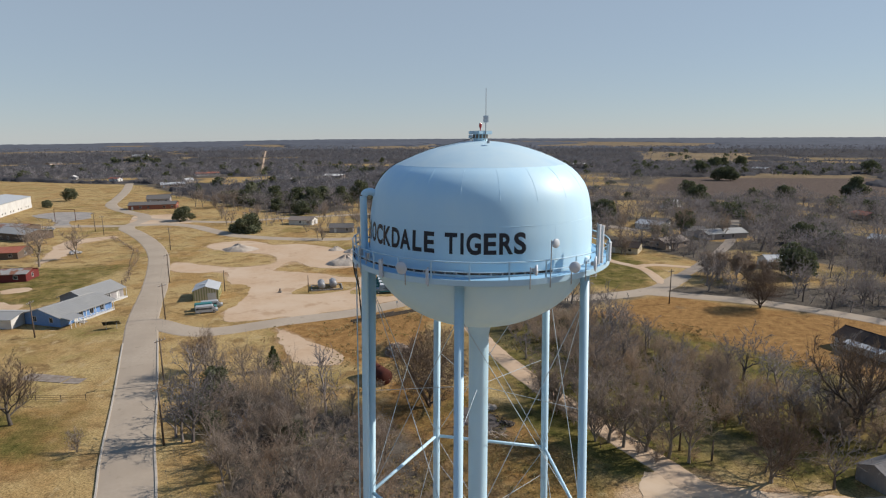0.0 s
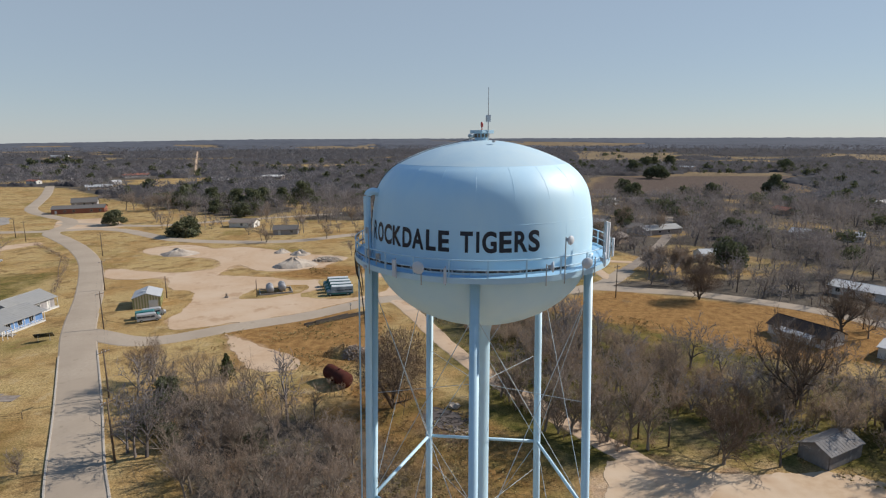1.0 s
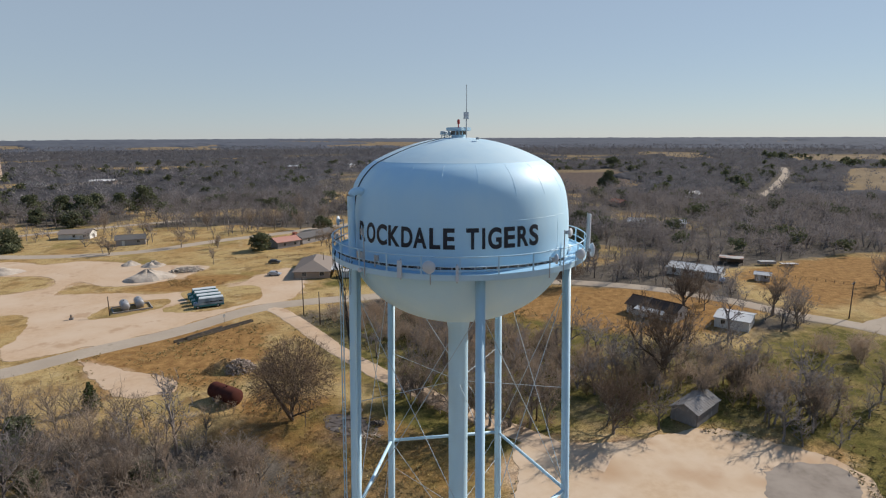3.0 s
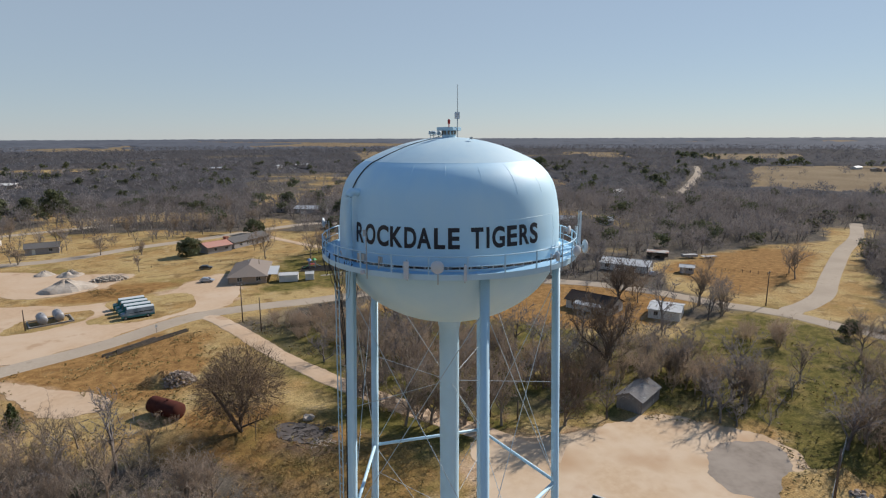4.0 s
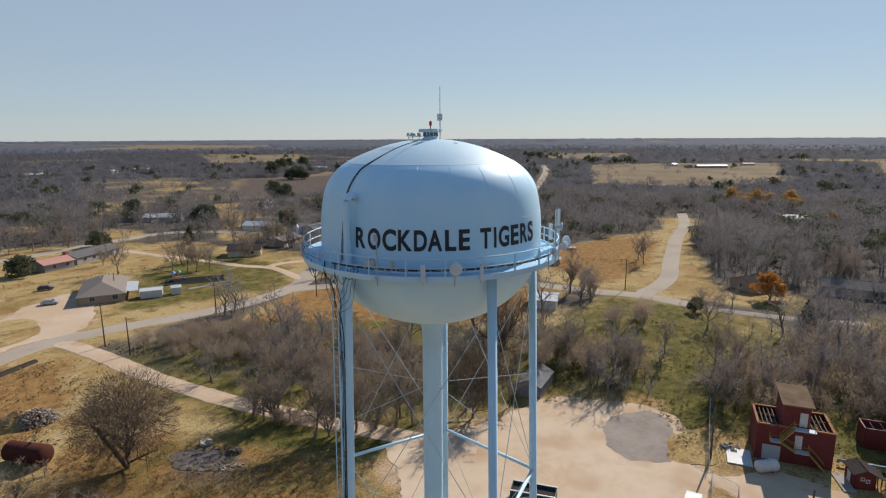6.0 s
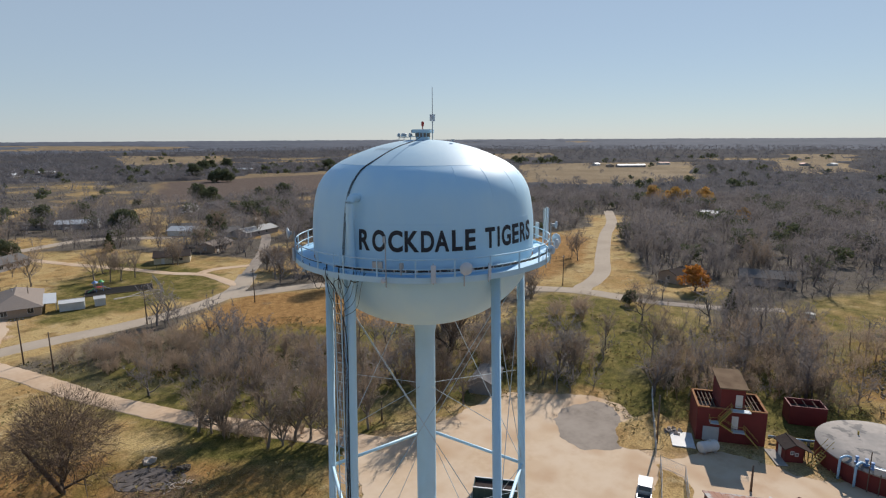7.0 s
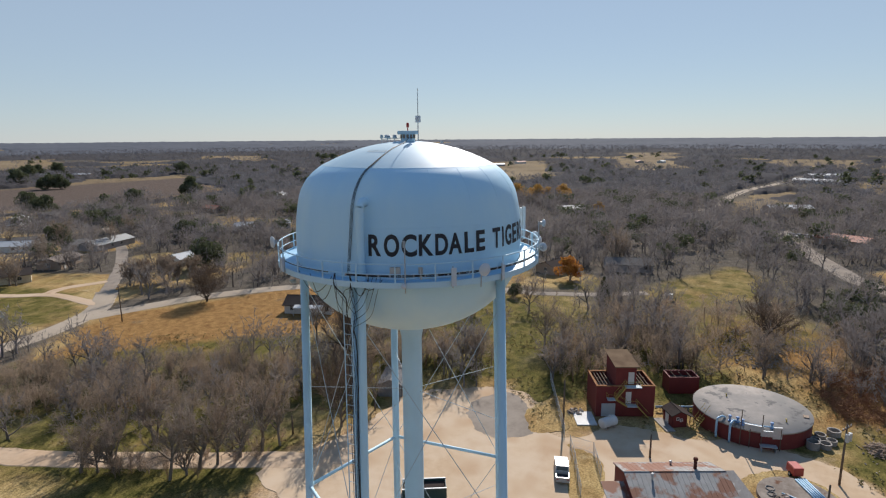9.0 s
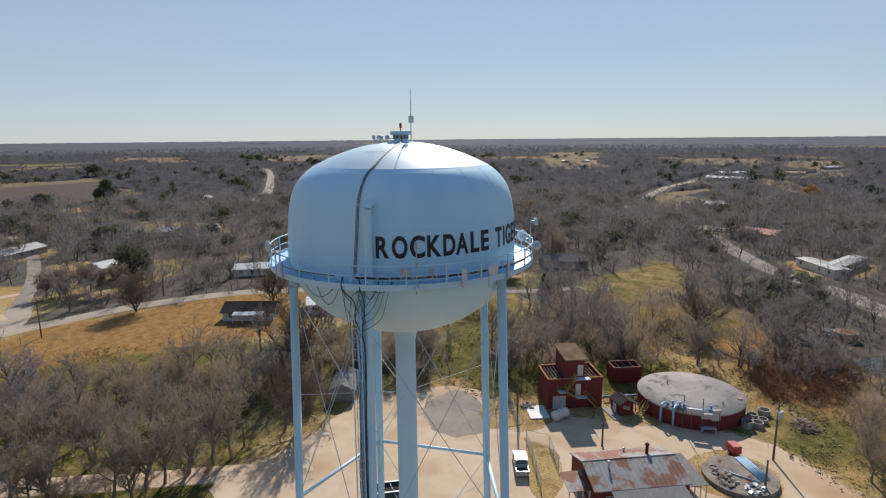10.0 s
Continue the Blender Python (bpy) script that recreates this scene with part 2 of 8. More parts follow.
let_through(twig_hazed, 0.22, (0.25, 0.232, 0.232))
# further crowns, with more of the haze's blue mixed into the colour
crown_far_haze = surf("crown_far_haze", (0.155, 0.154, 0.166), (0.228, 0.223, 0.236), 0.06, 0.95, big=(0.2, 0.185, 0.183), big_scale=0.004, third=(0.125, 0.127, 0.12), third_scale=0.013, third_at=0.6, tree=0.35)
# the blue-grey is aerial haze put into the hills' base colour
hill_far_haze = surf("hill_far_haze", (0.095, 0.105, 0.127), (0.128, 0.137, 0.158), 0.02, 0.95, big=(0.13, 0.138, 0.16), big_scale=0.002, third=(0.095, 0.102, 0.118), third_scale=0.006, third_at=0.58)
let_through(crown_far_haze, 0.2, (0.205, 0.194, 0.2))
let_through(wood_twig, 0.26, (0.3, 0.262, 0.24))

# ---- mesh helpers ----
def mesh(name, verts, faces, material, smooth=False):
    me = bpy.data.meshes.new(name)
    me.from_pydata([tuple(v) for v in verts], [], faces)
    me.materials.append(material)
    if smooth:
        me.polygons.foreach_set("use_smooth", [True] * len(me.polygons))
    me.update()
    return me


def tri_mesh(name, verts, tris, material):
    """A mesh from numpy arrays of places and triangles."""
    me = bpy.data.meshes.new(name)
    n = len(tris)
    me.vertices.add(len(verts))
    me.vertices.foreach_set("co", np.asarray(verts, np.float32).ravel())
    me.loops.add(3 * n)
    me.loops.foreach_set("vertex_index", np.asarray(tris, np.int32).ravel())
    me.polygons.add(n)
    me.polygons.foreach_set("loop_start", np.arange(0, 3 * n, 3, dtype=np.int32))
    me.materials.append(material)
    me.update(calc_edges=True)
    return me


def bm_mesh(name, bm, material, smooth=False):
    me = bpy.data.meshes.new(name)
    bmesh.ops.recalc_face_normals(bm, faces=bm.faces[:])
    bm.to_mesh(me)
    bm.free()
    mats = material if isinstance(material, (list, tuple)) else [material]
    for m in mats:
        me.materials.append(m)
    if smooth:
        me.polygons.foreach_set("use_smooth", [True] * len(me.polygons))
    return me


def part(name, bm, material, parent, label="", smooth=False):
    """One mesh object under a thing or a part; bm is a bmesh or a ready mesh."""
    me = bm if isinstance(bm, bpy.types.Mesh) else bm_mesh(name, bm, material, smooth)
    ob = new(name, me)
    ob.parent = parent
    if label:
        ob["label"] = label
    return ob


def thing(name, m, label, category, group="", kind=""):
    ob = new(name)
    ob.matrix_world = m
    return tagged(ob, label, category, group, kind)


def box(bm, x0, x1, y0, y1, z0, z1, m=None):
    vs = [bm.verts.new((x, y, z)) for z in (z0, z1) for y in (y0, y1) for x in (x0, x1)]
    if m is not None:
        for v in vs:
            v.co = m @ v.co
    for f in ((0, 2, 3, 1), (4, 5, 7, 6), (0, 1, 5, 4), (2, 6, 7, 3), (0, 4, 6, 2), (1, 3, 7, 5)):
        bm.faces.new([vs[i] for i in f])
    return vs


def tube(bm, a, b, r0, r1=None, n=8, caps=True):
    a, b = Vector(a), Vector(b)
    r1 = r0 if r1 is None else r1
    q = (b - a).to_track_quat("Z", "Y")
    rings = []
    for c, r in ((a, r0), (b, r1)):
        rings.append([bm.verts.new(c + q @ Vector((r * math.cos(2 * math.pi * i / n), r * math.sin(2 * math.pi * i / n), 0))) for i in range(n)])
    for i in range(n):
        bm.faces.new((rings[0][i], rings[0][(i + 1) % n], rings[1][(i + 1) % n], rings[1][i]))
    if caps:
        bm.faces.new(rings[0][::-1])
        bm.faces.new(rings[1])


def sweep(bm, pts, r, n=6):
    """A round bar through the points."""
    pts = [Vector(p) for p in pts]
    rings = []
    for i, p in enumerate(pts):
        d = (pts[min(i + 1, len(pts) - 1)] - pts[max(i - 1, 0)]).normalized()
        up = Vector((0, 0, 1)) if abs(d.z) < 0.95 else Vector((1, 0, 0))
        s = d.cross(up).normalized()
        u = s.cross(d)
        rings.append([bm.verts.new(p + r * (math.cos(2 * math.pi * k / n) * s + math.sin(2 * math.pi * k / n) * u)) for k in range(n)])
    for a, b in zip(rings, rings[1:]):
        for k in range(n):
            bm.faces.new((a[k], a[(k + 1) % n], b[(k + 1) % n], b[k]))
    bm.faces.new(rings[0][::-1])
    bm.faces.new(rings[-1])


def lathe(bm, prof, n=64, start=0.0, end=2 * math.pi):
    """Turns a list of (radius, height) about z."""
    full = abs(end - start - 2 * math.pi) < 1e-6
    cols = n if full else n + 1
    rings = []
    for r, z in prof:
        if r < 1e-6:
            rings.append([bm.verts.new((0, 0, z))] * cols)
        else:
            rings.append([bm.verts.new((r * math.cos(start + (end - start) * k / n), r * math.sin(start + (end - start) * k / n), z)) for k in range(cols)])
    for a, b in zip(rings, rings[1:]):
        for k in range(n):
            q = [a[k], a[(k + 1) % cols], b[(k + 1) % cols], b[k]]
            u = []
            for v in q:
                if v not in u:
                    u.append(v)
            if len(u) > 2:
                bm.faces.new(u)


def polar(r, az, z):
    return Vector((r * math.cos(radians(az)), r * math.sin(radians(az)), z))


def spline(pts, n=8):
    """A smooth line through the points."""
    p = [np.array(q, float) for q in pts]
    p = [2 * p[0] - p[1]] + p + [2 * p[-1] - p[-2]]
    out = []
    for a, b, c, d in zip(p, p[1:], p[2:], p[3:]):
        for k in range(n):
            t = k / n
            out.append(0.5 * (2 * b + (c - a) * t + (2 * a - 5 * b + 4 * c - d) * t * t + (3 * b - 3 * c + d - a) * t ** 3))
    out.append(p[-2])
    return out


def inside(px, py, poly):
    """Which of the places lie in the polygon."""
    px, py = np.asarray(px, float), np.asarray(py, float)
    hit = np.zeros(px.shape, bool)
    for (x0, y0), (x1, y1) in zip(poly, poly[1:] + poly[:1]):
        cross = ((y0 > py) != (y1 > py)) & (px < (x1 - x0) * (py - y0) / ((y1 - y0) or 1e-9) + x0)
        hit ^= cross
    return hit


def near_line(px, py, line):
    """The distance of the places from a line of points."""
    px, py = np.asarray(px, float), np.asarray(py, float)
    best = np.full(px.shape, 1e9)
    for (x0, y0), (x1, y1) in zip(line, line[1:]):
        dx, dy = x1 - x0, y1 - y0
        t = np.clip(((px - x0) * dx + (py - y0) * dy) / (dx * dx + dy * dy + 1e-9), 0, 1)
        best = np.minimum(best, np.hypot(px - x0 - t * dx, py - y0 - t * dy))
    return best

# ---- ground, roads and lots ----
ROADS = [  # name, width, height, material, line
    ("road", 7.3, 0.05, asphalt, [(-30, 5), (-47, 37), (-53, 48), (-63, 68), (-78, 97), (-88, 117), (-104, 154), (-126, 198), (-147, 230), (-168, 256), (-182, 272), (-187, 286), (-190, 304), (-202, 325), (-221, 342), (-245, 366), (-262, 391), (-279, 428), (-312, 497), (-359, 586)], "worn pale grey asphalt town road", "road"),
    ("road", 6.2, 0.045, asphalt, [(-84, 112), (-66, 104), (-48, 112.5), (-30, 121), (-12, 134), (4, 137), (26, 136), (44, 138), (62, 146), (72, 157), (78, 165)], "worn grey asphalt side road", "road"),
    ("road", 4.2, 0.04, old_asphalt, [(77, 164), (92, 183), (106, 202), (130, 240), (160, 300)], "narrow old asphalt street under trees", "road"),
    ("road", 6.0, 0.04, asphalt, [(58, 143), (72, 138), (89, 131), (109, 115.5), (121, 98), (128, 79), (136, 64), (138, 49)], "narrow grey asphalt lane past small houses", "road"),
    ("road", 3.8, 0.038, old_asphalt, [(137.6, 51), (138.6, 45), (140, 38), (147, 22), (155, 10)], "old narrow drive under bare trees", "road"),
    ("road", 5.6, 0.035, asphalt, [(134, 62), (141, 65), (149, 66), (165, 70.5), (187, 81.5), (216, 95.5), (245, 109), (284, 125), (330, 150)], "pale worn road through dry grass", "road"),
    ("dirt_lane", 4.3, 0.03, gravel, [(-6, 134), (-2, 124), (4, 103), (7, 93), (13, 77), (19.5, 64), (24, 55), (29, 46), (32, 40), (37, 34)], "pale dirt lane with wheel tracks", "lane"),
    ("road", 7.0, 0.03, asphalt, [(-420, 255), (-300, 266), (-252, 272), (-224, 279), (-191, 281), (-168, 287), (-149, 280), (-134, 267), (-114, 250), (-91, 241), (-65, 238), (-47, 242), (-28, 254), (2, 266), (24, 277), (46, 287), (62, 291), (80, 280), (94, 265)], "grey cross street between lawns", "road"),
    ("road", 7.0, 0.03, asphalt, [(380, 12), (412, 4), (478, 1), (557, -11), (654, -38), (800, -70)], "curving grey highway among bare trees", "road"),
    ("road", 7.5, 0.03, old_asphalt, [(120, -90), (140, -79), (156, -71.4), (174, -66), (184, -60.3), (201.6, -50.4), (221.5, -45.1), (258, -37.3), (310, -30)], "grey street beside low storage sheds", "road"),
    ("drive", 3.6, 0.03, gravel, [(30, 262), (36, 245), (43, 228), (54, 203), (60, 188), (67, 177.5), (68, 166), (67, 150)], "thin gravel drive between lawns", "drive"),
    ("drive", 3.6, 0.028, gravel, [(66, 179), (74, 182), (86, 178)], "short concrete-pale drive to a house", "drive"),
    ("road", 3.8, 0.03, gravel, [(-262, 730), (-276, 773), (-420, 1210), (-560, 1640), (-702, 2075)], "pale straight street far off between trees", "road"),
    ("road", 8.0, 0.03, asphalt, [(330, 290), (380, 318), (427, 349), (520, 420), (600, 482), (671, 540), (760, 620)], "pale street running off through bare woods", "road"),
    ("road", 6.0, 0.028, asphalt, [(-200, 312), (-171, 303), (-139, 296), (-111, 309), (-84, 321), (-40, 338)], "narrow grey back street behind lawns", "road"),
]
LOTS = [  # name, height, material, outline, label
    ("gravel_lot", 0.02, gravel, [(-114, 186), (-107, 185), (-87, 177.5), (-76, 180), (-73, 190), (-80, 201), (-94, 206), (-109, 212), (-116, 221), (-110, 231), (-98, 233), (-86, 223), (-75, 226), (-59, 219), (-47, 208), (-25, 200), (-30, 188), (-37, 180), (-51, 176), (-62, 183), (-67, 188), (-69, 172), (-60, 170), (-40, 162), (-20, 163), (-8, 176), (2, 186), (10, 176), (4, 152), (-2, 140), (-14, 137), (-28, 127), (-46, 117), (-62, 112), (-68, 120), (-72, 139), (-78, 153), (-87, 169), (-97, 168.5), (-107, 170)], "pale gravel yard with vehicle tracks"),
    # yard reaches unseen past the tower, added to bounce light onto the bowl
    ("dirt_yard", 0.02, caliche, [(26, 44), (38, 41), (50, 39), (58, 37), (66, 31), (70, 22), (66, 14), (58, 12), (58, 6), (64, 0), (66.5, -10), (69.5, -22), (68.5, -30), (63, -36), (56, -40), (30, -54), (0, -50), (-26, -34), (-32, -8), (-18, 12), (4, 18), (18, 30)], "sandy bare yard, widened unseen under the water tower for bounce light"),
    ("bare_patch", 0.02, gravel, [(-48.5, 108), (-43, 103.5), (-36, 97), (-27.5, 88.5), (-27.5, 84), (-34.5, 82.8), (-41, 92), (-46.5, 102)], "bare pale soil patch in dry grass"),
    ("grass_patch", 0.035, None, [(60, -19.5), (63.4, -24), (62.4, -28.2), (58.4, -30.8), (54, -31), (49.5, -29), (48.5, -24), (53, -19)], "patch of thin dry grass round a slab"),
    ("grass_patch", 0.035, None, [(56, 6.4), (54.6, 0), (48, -2.6), (42, -2.5), (40, 0), (46, 3)], "patch of thin dry grass in an enclosure"),
    ("grass_patch", 0.035, None, [(57, 12), (64, 15), (72, 13), (70, 9), (60, 7.4)], "patch of rough grass beside the fence"),
    ("grass_patch", 0.03, None, [(-16, 164), (-10, 162), (-8, 150), (-14, 140), (-24, 137), (-33, 139), (-36, 144), (-30, 150), (-31, 162)], "dry grass island in the gravel yard"),
    ("grass_patch", 0.03, None, [(-52, 152), (-36, 154), (-37, 143), (-52, 140)], "dry grass round the fuel tanks"),
    ("grass_patch", 0.03, None, [(-84, 152), (-70, 150), (-66, 132), (-68, 118), (-84, 122), (-92, 138)], "dry grass round a metal shed"),
    ("pond", 0.03, pond_water, [(104.5, -56.5), (108, -54.5), (113, -55.5), (117, -58.5), (112, -60)], "small brown pond among reeds"),
    ("asphalt_patch", 0.03, old_asphalt, [(57, 25), (63, 26), (68, 22), (65, 17), (59, 12.5), (53, 15), (53, 20)], "cracked old asphalt patch in the yard"),
    ("paved_court", 0.03, concrete, [(-274, 324), (-242, 300), (-227, 280), (-219, 280), (-232, 300), (-229, 314), (-247, 341), (-270, 339)], "pale concrete forecourt beside a white hall"),
    ("dirt_drive", 0.02, gravel, [(-174, 247), (-184, 241), (-189, 230), (-174, 198), (-167, 184), (-165, 190), (-167, 202), (-178, 227), (-170, 241)], "pale dirt drive beside a lawn"),
    ("gravel_apron", 0.02, gravel, [(-206, 322), (-193, 296), (-182, 286), (-165, 288), (-156, 297), (-168, 312), (-186, 330)], "pale gravel apron at a street corner"),
    ("burnt_patch", 0.022, ash, [(-0.4, 63), (1.5, 63.4), (4.6, 61.8), (6.2, 59.6), (7.8, 57), (6.6, 54.6), (4.4, 54.4), (2.4, 55.6), (0.2, 57.8), (-0.8, 60.6)], "dark ashy patch of burnt ground in grass"),
    ("bare_patch", 0.02, gravel, [(-149, 142), (-147, 146), (-143, 147), (-139, 144), (-141, 141), (-146, 139)], "worn bare soil on a dry lawn"),
    ("bare_patch", 0.02, gravel, [(-139, 130), (-137, 129), (-134, 127), (-130, 128), (-128, 122), (-131, 120)], "worn bare soil on a dry lawn"),
]


def densify(pts, step, closed=False):
    out = []
    for a, b in zip(pts, pts[1:] + (pts[:1] if closed else [])):
        n = max(1, int(math.dist(a, b) / step))
        out += [(a[0] + (b[0] - a[0]) * k / n, a[1] + (b[1] - a[1]) * k / n) for k in range(n)]
    return out if closed else out + [pts[-1]]


def ragged(x, y, amount, size=0.35):
    return amount * noise.noise(Vector((x * size, y * size, 3.7)))


def ribbon(name, width, z, material, line, label, category):
    pts = densify([tuple(p) for p in spline(line, 6)], 1.2)
    verts, faces = [], []
    for i, (x, y) in enumerate(pts):
        dx, dy = (pts[min(i + 1, len(pts) - 1)][k] - pts[max(i - 1, 0)][k] for k in (0, 1))
        d = math.hypot(dx, dy) or 1
        nx, ny = -dy / d, dx / d
        for k, side in enumerate((-1.12, -1, -0.35, 0.35, 1, 1.12)):
            w = width / 2 * side + ((0.25 if material is asphalt else 1.0) * (ragged(x + 40 * (side > 0), y, 0.3, 0.6) + ragged(x + 40 * (side > 0), y, 0.25, 0.15)) if abs(side) >= 1 else 0)
            verts.append((x + nx * w, y + ny * w, z + (0.05 if abs(side) < 1 else 0.0 if abs(side) == 1 else -0.13)))
        if i:
            for k in range(5):
                a = 6 * (i - 1) + k
                faces.append((a, a + 1, a + 7, a + 6))
    ob = new(name, mesh(name, verts, faces, material))
    return tagged(ob, label, category, "", "structure")


def kerb(line, off, label):
    """A low kerb beside a road."""
    pts = densify([tuple(p) for p in spline(line, 6)], 1.5)
    verts, faces = [], []
    for i, (x, y) in enumerate(pts):
        dx, dy = (pts[min(i + 1, len(pts) - 1)][k] - pts[max(i - 1, 0)][k] for k in (0, 1))
        d = math.hypot(dx, dy) or 1
        for w, z in ((-0.15, 0.0), (-0.13, 0.17), (0.13, 0.17), (0.15, 0.0)):
            verts.append((x - dy / d * (off + w), y + dx / d * (off + w), z))
        if i:
            faces += [(4 * i - 4 + k, 4 * i - 3 + k, 4 * i + 1 + k, 4 * i + k) for k in range(3)]
    return tagged(new("kerb", mesh("kerb", verts, faces, kerb_stone)), label, "kerb", "", "structure")


def lot(name, z, material, outline, label):
    pts = densify([tuple(p) for p in spline(outline + outline[:1], 4)[:-1]], 0.6, True)
    bm = bmesh.new()
    vs = []
    for i, (x, y) in enumerate(pts):
        a, b = pts[i - 1], pts[(i + 1) % len(pts)]
        d = math.dist(a, b) or 1
        r = ragged(x, y, 0.5, 0.9) + ragged(x, y, 0.6, 0.35) + ragged(x, y, 1.8, 0.1)
        vs.append(bm.verts.new((x - (b[1] - a[1]) / d * r, y + (b[0] - a[0]) / d * r, z)))
    f = bm.faces.new(vs)
    bmesh.ops.triangulate(bm, faces=[f])
    low = [bm.verts.new((v.co.x, v.co.y, -0.12)) for v in vs]
    for i in range(len(vs)):
        bm.faces.new((vs[i - 1], vs[i], low[i], low[i - 1]))
    return tagged(new(name, bm_mesh(name, bm, material)), label, "bare ground", "", "structure")


def rise(x, y):
    """The land lifts into low hills far out, least to the north-west."""
    s = np.clip((np.hypot(x, y) - 2500) / 2200, 0, 1)
    low = np.clip((np.degrees(np.arctan2(y, x)) - 103) / 22, 0, 1)
    return 26 * s * s * (3 - 2 * s) * (1 - 0.75 * low)


GREEN = [  # outline, strength
    ([(74, 14), (98, 15), (114, -6), (98, -17), (80, -14), (75, 0)], 0.9),
    ([(133, 64), (138, 50), (106, 29), (98, 14), (88, 8), (69, 12), (68, 20), (72, 24), (95, 34), (112, 46)], 0.72),
    ([(12, 76), (26, 60), (38, 45), (30, 38), (18, 46), (8, 60)], 0.9),
    ([(8, 95), (24, 60), (34, 44), (20, 36), (0, 50), (-14, 70), (-8, 85), (-4, 110)], 0.25),
    ([(-14, 72), (6, 72), (26, 50), (22, 32), (0, 24), (-16, 30), (-8, 50)], 0.4),
    ([(2, 118), (8, 100), (16, 82), (30, 58), (46, 56), (54, 78), (30, 104), (12, 118)], 1.0),
    ([(86, 64), (130, 72), (138, 48), (122, 18), (96, 14), (78, 42)], 0.62),
    ([(38, 46), (70, 34), (76, 12), (90, 20), (76, 46), (56, 58)], 0.95),
    ([(0, 120), (30, 126), (62, 100), (90, 62), (100, 20), (80, 8), (66, 34), (40, 44), (20, 46), (8, 74), (0, 100)], 0.62),
    ([(-50, 60), (-34, 74), (-8, 50), (-12, 18), (-36, 24)], 0.35),
    ([(92, 56), (150, 40), (210, 20), (210, -40), (140, -50), (98, -12)], 0.5),
    ([(-172, 112), (-120, 126), (-126, 186), (-176, 172)], 0.55),
    ([(-100, 40), (-60, 44), (-66, 60), (-90, 66)], 0.55),
    ([(8, 150), (60, 146), (74, 172), (70, 200), (56, 226), (24, 200)], 0.62),
    ([(62, -34), (74, -32), (81, -42), (88, -56), (80, -66)], 0.8),
    ([(70, -28), (78, -30), (82, -36), (83, -44), (76, -42)], 0.7),
    ([(60, 16), (70, 10), (76, -2), (70, -18), (66, -34), (82, -28), (98, -4), (84, 22), (70, 20)], 0.75),
]
BROWN = [
    ([(-40, 188), (-22, 183), (-12, 178), (-20, 165), (-38, 164), (-50, 170)], 0.95),
    ([(-14, 78), (2, 72), (6, 60), (-4, 50), (-18, 58)], 0.8),
    ([(4, 50), (18, 44), (16, 34), (0, 34)], 0.7),
    ([(-12, 62), (10, 60), (16, 50), (12, 34), (-10, 30), (-24, 44), (-22, 60)], 1.0),
    ([(30, 116), (60, 140), (112, 112), (126, 86), (98, 74), (70, 82), (48, 98)], 0.9),
    ([(140, 80), (150, 124), (216, 130), (232, 110), (176, 84)], 0.8),
    ([(-26, 126), (-50, 110), (-40, 84), (-20, 84), (-10, 92), (-6, 118)], 0.9),
    ([(84, -32), (104, -30), (118, -52), (112, -58), (82, -46)], 1.0),
    ([(64, -36), (78, -30), (92, -34), (96, -60), (76, -66)], 0.3),
    ([(100, -6), (103, -34), (112, -48), (138, -54), (140, -6)], 0.65),
    ([(-110, 34), (-60, 40), (-68, 66), (-110, 60)], 0.6),
]
PLOUGHED = [[(150, 440), (240, 425), (335, 415), (420, 520), (480, 640), (360, 660), (240, 650), (190, 540)]]


def soft_noise(x, y, size, seed):
    return np.array([noise.noise(Vector((a * size, b * size, seed))) for a, b in zip(x, y)])


def wood_density(x, y):
    """How thickly trees stand: close to the east, with more gaps to the north-west, and wide fields far out."""
    r, a = np.hypot(x, y), np.degrees(np.arctan2(y, x))
    gaps = np.clip((a - 8) / 60, 0.15, 1) * np.clip((r - 80) / 90, 0, 1)
    near = 0.95 + 0.6 * soft_noise(x, y, 0.012, 2.0) - gaps * np.clip(0.42 - 1.9 * soft_noise(x, y, 0.021, 7.0), 0, 1)
    far = 0.95 - (1.2 + np.clip((r - 900) / 500, 0, 2)) * np.clip(soft_noise(x, y * 1.6, 0.0034, 5.0) - 0.12, 0, 1) + 0.3 * soft_noise(x, y, 0.02, 3.0)
    far = far - np.clip((a - 85) / 40, 0, 1) * np.clip((1000 - r) / 300, 0, 1) * np.clip(0.1 - 1.6 * soft_noise(x, y, 0.013, 8.0), 0, 1)
    f = np.clip((r - 420) / 120, 0, 1)
    return np.clip(near * (1 - f) + np.maximum(far, np.clip((r - 900) / 1500, 0, 0.7)) * f, 0, 1)


